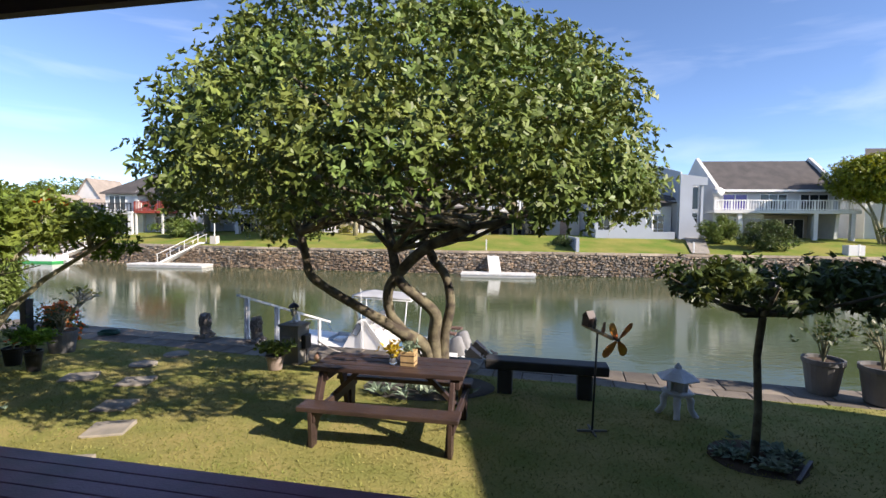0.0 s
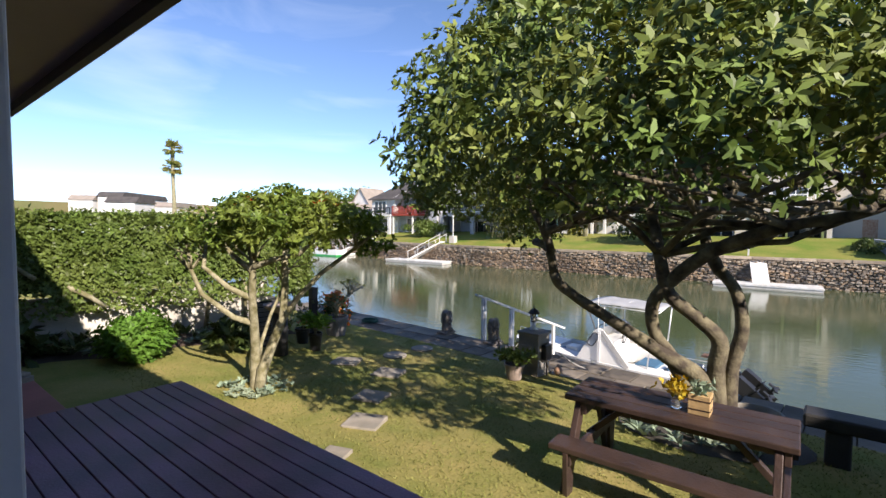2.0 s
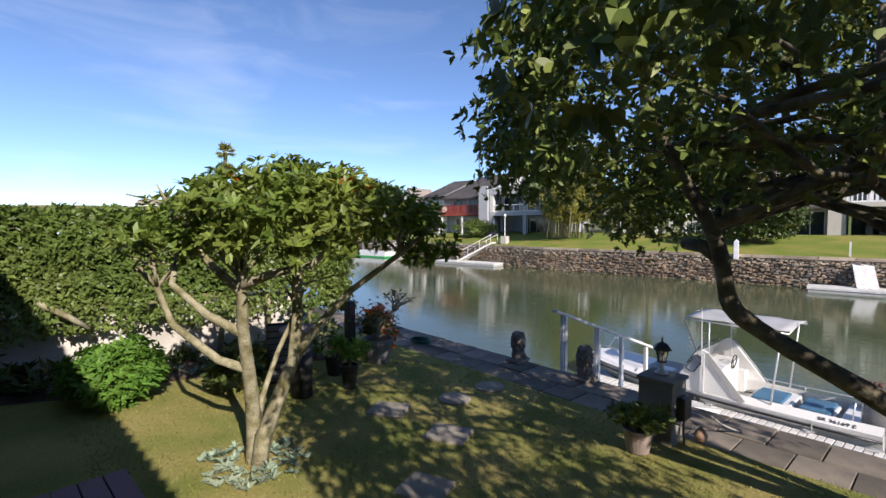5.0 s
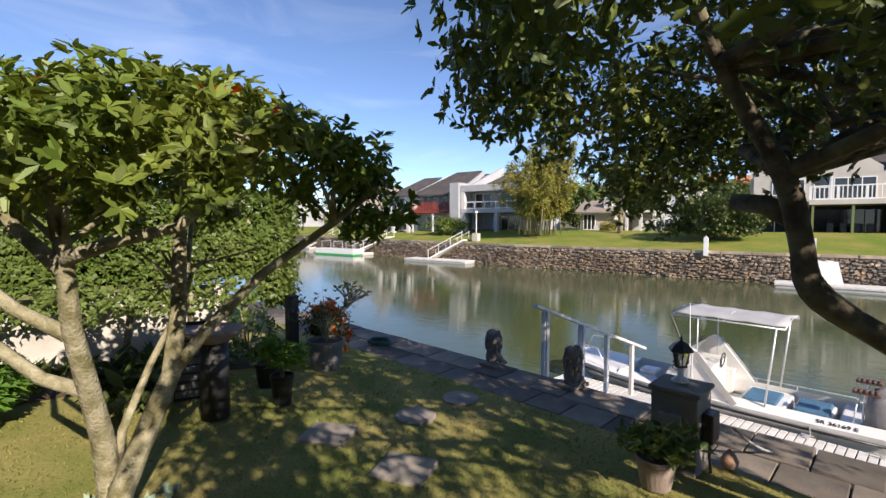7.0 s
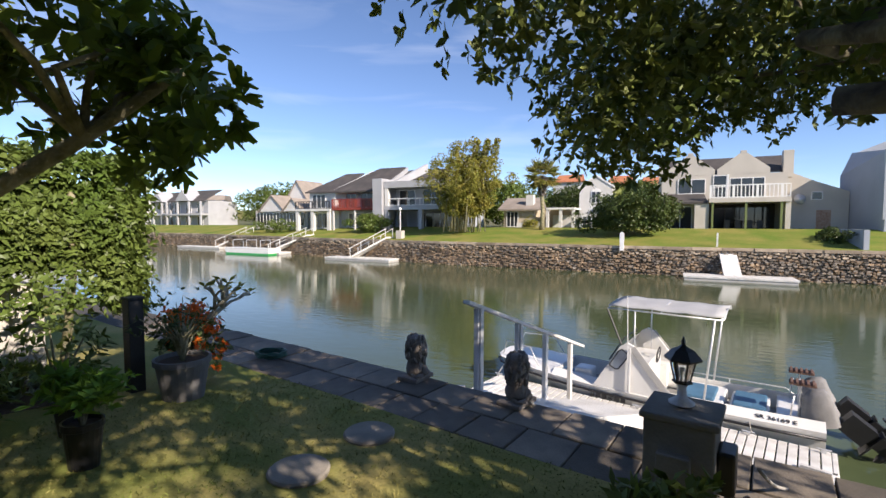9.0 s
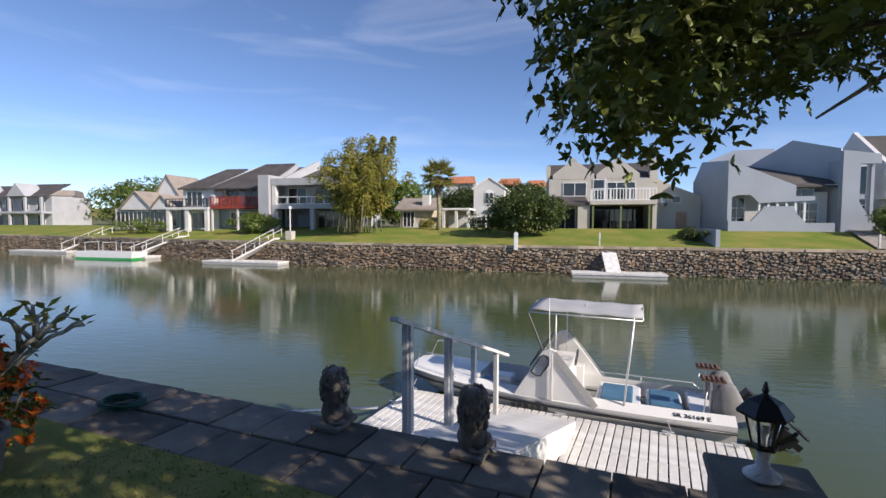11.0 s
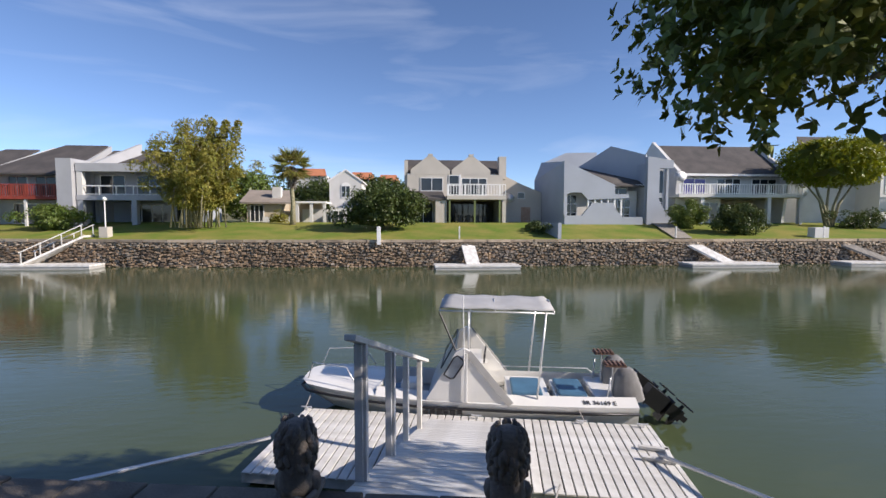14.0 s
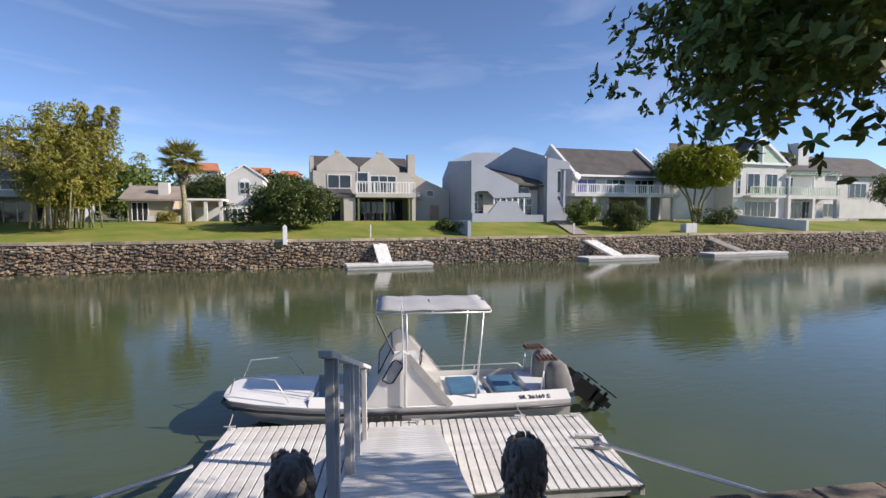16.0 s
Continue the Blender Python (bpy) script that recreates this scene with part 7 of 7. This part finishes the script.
# hose coil
hs_ = Shape()
pts = []
for k in range(160):
    a = 2 * math.pi * k / 22
    r = 0.2 + 0.02 * math.sin(k * 0.7)
    pts.append((r * math.cos(a), 0.75 * r * math.sin(a), 0.02 + 0.008 * (k // 22) + 0.01 * math.sin(k * 1.3)))
hs_.tube(pts, 0.011, 6)
hp = QL(-2.75, -0.55, QUAY_Z)
tagged(hs_.make("garden_hose", M_HOSE, m=at_pose(hp.x, hp.y, hp.z + 0.006), smooth=True), "dark green garden hose coiled on the quay", "hose")
bp = QL(2.55, -1.0, QUAY_Z)
T = thing("conch_shell", at_pose(bp.x, bp.y, bp.z + 0.01, 30), "pale pink seashell lying by the pillar", "shell")
Shape().lathe([(0.02, 0), (0.06, 0.03), (0.07, 0.08), (0.045, 0.13), (0.01, 0.17)], 12).make("shell", M_TERRACOTTA, T, smooth=True)
# ring of succulents round the small tree, soil under the big tree
rng = np.random.default_rng(91)
T = thing("flower_bed", at_pose(-4.9, 5.25, 0.0), "ring of grey-green succulents round the tree foot", "flower bed")
pts = [(r * math.cos(a), r * math.sin(a), lawn_z(-4.9 + r * math.cos(a), 5.25 + r * math.sin(a)) + 0.02) for a, r in zip(rng.uniform(0, 6.28, 70), rng.uniform(0.18, 0.46, 70))]
leaf_mesh("succulent", M_SUCCULENT, pts, [(rng.normal() * 0.2, rng.normal() * 0.2, 1) for q in pts], rng, 0.07, 0.035, per=9, spread=0.9, parent=T)
T = thing("flower_bed", at_pose(0.3, 7.0, 0.0), "bare sandy soil with a few agaves under the big tree", "flower bed")
sv = [(0.95 * r * math.cos(a), 0.75 * r * math.sin(a)) for r in (1.0, 0.6, 0.2) for a in [2 * math.pi * k / 20 for k in range(20)]]
so = Shape()
so.v = [(x, y, lawn_z(0.3 + x, 7.0 + y) + (0.008 if i < 20 else 0.03)) for i, (x, y) in enumerate(sv)]
so.f = [(i * 20 + k, i * 20 + (k + 1) % 20, (i + 1) * 20 + (k + 1) % 20, (i + 1) * 20 + k) for i in range(2) for k in range(20)] + [tuple(40 + k for k in range(20))]
so.make("soil", M_JOINT, T, smooth=True)
pts = [(x, y, lawn_z(0.3 + x, 7.0 + y) + 0.03) for x, y in zip(rng.uniform(-0.8, 0.6, 26), rng.uniform(-0.65, -0.25, 26))]
leaf_mesh("agave", M_SUCCULENT, pts, [(rng.normal() * 0.2, rng.normal() * 0.2, 1) for q in pts], rng, 0.16, 0.045, per=9, spread=0.7, parent=T)
T = thing("flower_bed", QUAY @ at_pose(-2.6, -5.0, 0), "narrow planted bed along the garden wall", "flower bed")
so = Shape()
for i in range(24):
    for j in range(4):
        u, v = -3.84 + 2.6 + 0.42 * j, -4.6 + 7.0 * i / 23
        if j == 3:
            u += 0.12 * math.sin(i * 1.1)
        w_ = QUAY @ Vector((-2.6 + u, -5.0 + v, 0))
        so.v.append((u, v, lawn_z(w_.x, w_.y) + (0.05 if j in (1, 2) else 0.005)))
so.f = [(i * 4 + j, i * 4 + j + 1, (i + 1) * 4 + j + 1, (i + 1) * 4 + j) for i in range(23) for j in range(3)]
so.make("soil", M_SOIL, T, smooth=True)
pts, nor = [], []
for k in range(240):
    u, v = rng.uniform(-1.2, -0.1), rng.uniform(-4.5, 2.4)
    w_ = QUAY @ Vector((-2.6 + u, -5.0 + v, 0))
    pts.append((u, v, lawn_z(w_.x, w_.y) + 0.06))
    nor.append((rng.normal() * 0.3, rng.normal() * 0.3, 1))
leaf_mesh("ground_cover", M_SUCCULENT, pts[:120], nor[:120], rng, 0.1, 0.04, per=9, spread=0.9, parent=T)
leaf_mesh("leafy_plants", M_DARKLEAF, pts[120:], nor[120:], rng, 0.24, 0.06, per=9, spread=0.6, parent=T)

# distant hillside beyond the hedge
hb = Shape()
for i in range(31):
    a = i / 30
    x, y = -190 + 40 * a, -40 + 260 * a
    for z in (0.0, 4.5 + 4.0 * math.sin(3.1 * a) + 1.2 * noise.noise((a * 6, 0, 0))):
        hb.v.append((x, y, z))
hb.f = [(2 * i, 2 * i + 2, 2 * i + 3, 2 * i + 1) for i in range(30)]
tagged(hb.make("backdrop", M_BANK), "low green hills in the distance", "hills", kind="structure")
for k, (x, y, z, w_, h_) in enumerate(((-150, 66, 4.5, 8, 3.5), (-150, 78, 6.0, 26, 3.0), (-140, 84, 3.5, 16, 3.0), (-120, 92, 2.0, 10, 5.5), (-112, 101, 2.0, 10, 5.8), (-118, 60, 2.5, 9, 4))):
    T = thing("house", at_pose(x, y, z, -55), "distant white house on the low hill", "house", "houses in the distance")
    Shape().box(-w_ / 2, w_ / 2, 0, 6, -4, h_).make("wall", M_WHITE, T)
    Shape().prism([(-w_ / 2 - 0.3, h_), (w_ / 2 + 0.3, h_), (w_ / 2 - 1.5, h_ + 1.4), (-w_ / 2 + 1.5, h_ + 1.4)], -0.3, 6.3).make("roof", M_ROOF if k % 2 else M_ROOFTAN, T)
    for i in range(int(w_ / 3)):
        Shape().box(-w_ / 2 + 0.8 + 3 * i, -w_ / 2 + 2.4 + 3 * i, -0.06, 0.02, h_ - 2.2, h_ - 0.7).make("window", M_GLASSDARK, T)

# ---- pieces: stepping stones, quay slabs, grass ----
steps = [(-3.47, 5.84, 8, 0.39), (-2.99, 5.1, 14, 0.4), (-3.93, 6.87, 12, 0.43), (-4.87, 7.0, 20, 0.43), (-2.72, 4.32, 10, 0.25)]
for x, y, r, sz in steps:
    T = tagged(Shape().box(-sz / 2, sz / 2, -sz / 2 * 0.92, sz / 2 * 0.92, -0.03, 0.03).make("stepping_stone", M_STEP, m=at_pose(x, y, lawn_z(x, y) + 0.004, r), bevel=0.01), "square concrete stepping stone set in the lawn", "stepping stone", "stepping stones")
for x, y in ((-4.49, 7.85), (-4.38, 8.59)):
    tagged(Shape().lathe([(0.2, -0.03), (0.21, 0.02), (0.197, 0.032), (0.08, 0.034)], 28).make("stepping_stone", M_STEP, m=at_pose(x, y, lawn_z(x, y) + 0.004), smooth=False), "round concrete stepping stone set in the lawn", "stepping stone", "stepping stones")

rng = np.random.default_rng(15)
slab_mesh = None
pw = 0.47
for row, (v0, dep) in enumerate(((-1.0, 0.47), (-0.52, 0.54))):
    n0 = -14
    for i in range(n0, 30):
        if slab_mesh is None or row != slab_row:
            ob = Shape().box(0.006, pw - 0.006, 0.004, dep - 0.008, -0.05, 0.0).make("slab", M_PAVER, quay, bevel=0.008)
            slab_mesh, slab_row = ob.data, row
        else:
            ob = new("slab", slab_mesh)
            ob.parent = quay
            bv = ob.modifiers.new("edge", "BEVEL")
            bv.width, bv.segments = 0.008, 1
        ob.location = (i * pw + row * 0.2, v0, QUAY_Z + rng.uniform(-0.006, 0.006))
        ob.rotation_euler = (rng.normal() * 0.004, rng.normal() * 0.004, rng.normal() * 0.004)

k = 64000
u = rng.uniform(-3.9, 11.5, k)
v = -1.0 - 6.6 * rng.random(k)
pts = np.stack([-4.0 + u * math.cos(radians(13.7)) + v * math.sin(radians(13.7)), 10.03 - u * math.sin(radians(13.7)) + v * math.cos(radians(13.7)), 0 * u], 1)
keep = np.ones(k, bool)
hx, hy = pts[:, 0] + 1.0, pts[:, 1] - 3.48
dy = hx * math.sin(radians(9.5)) + hy * math.cos(radians(9.5))
keep &= dy > 0.03
for x, y, r, sz in steps:
    keep &= np.hypot(pts[:, 0] - x, pts[:, 1] - y) > sz * 0.56
for x, y in ((-4.49, 7.85), (-4.38, 8.59)):
    keep &= np.hypot(pts[:, 0] - x, pts[:, 1] - y) > 0.27
keep &= np.hypot((pts[:, 0] - 0.3) / 0.95, (pts[:, 1] - 7.0) / 0.75) > 0.95
keep &= u > -2.2 + 0.2 * np.sin(v * 3)
pts = pts[keep]
pts[:, 2] = [lawn_z(a, b) for a, b, c in pts]
nor = rng.normal(size=(len(pts), 3)) * 0.55
nor[:, 2] = 1
grass = leaf_mesh("grass", M_BLADE, pts, nor, rng, 0.027, 0.006, per=2, spread=0.6)
grass.parent = lawn
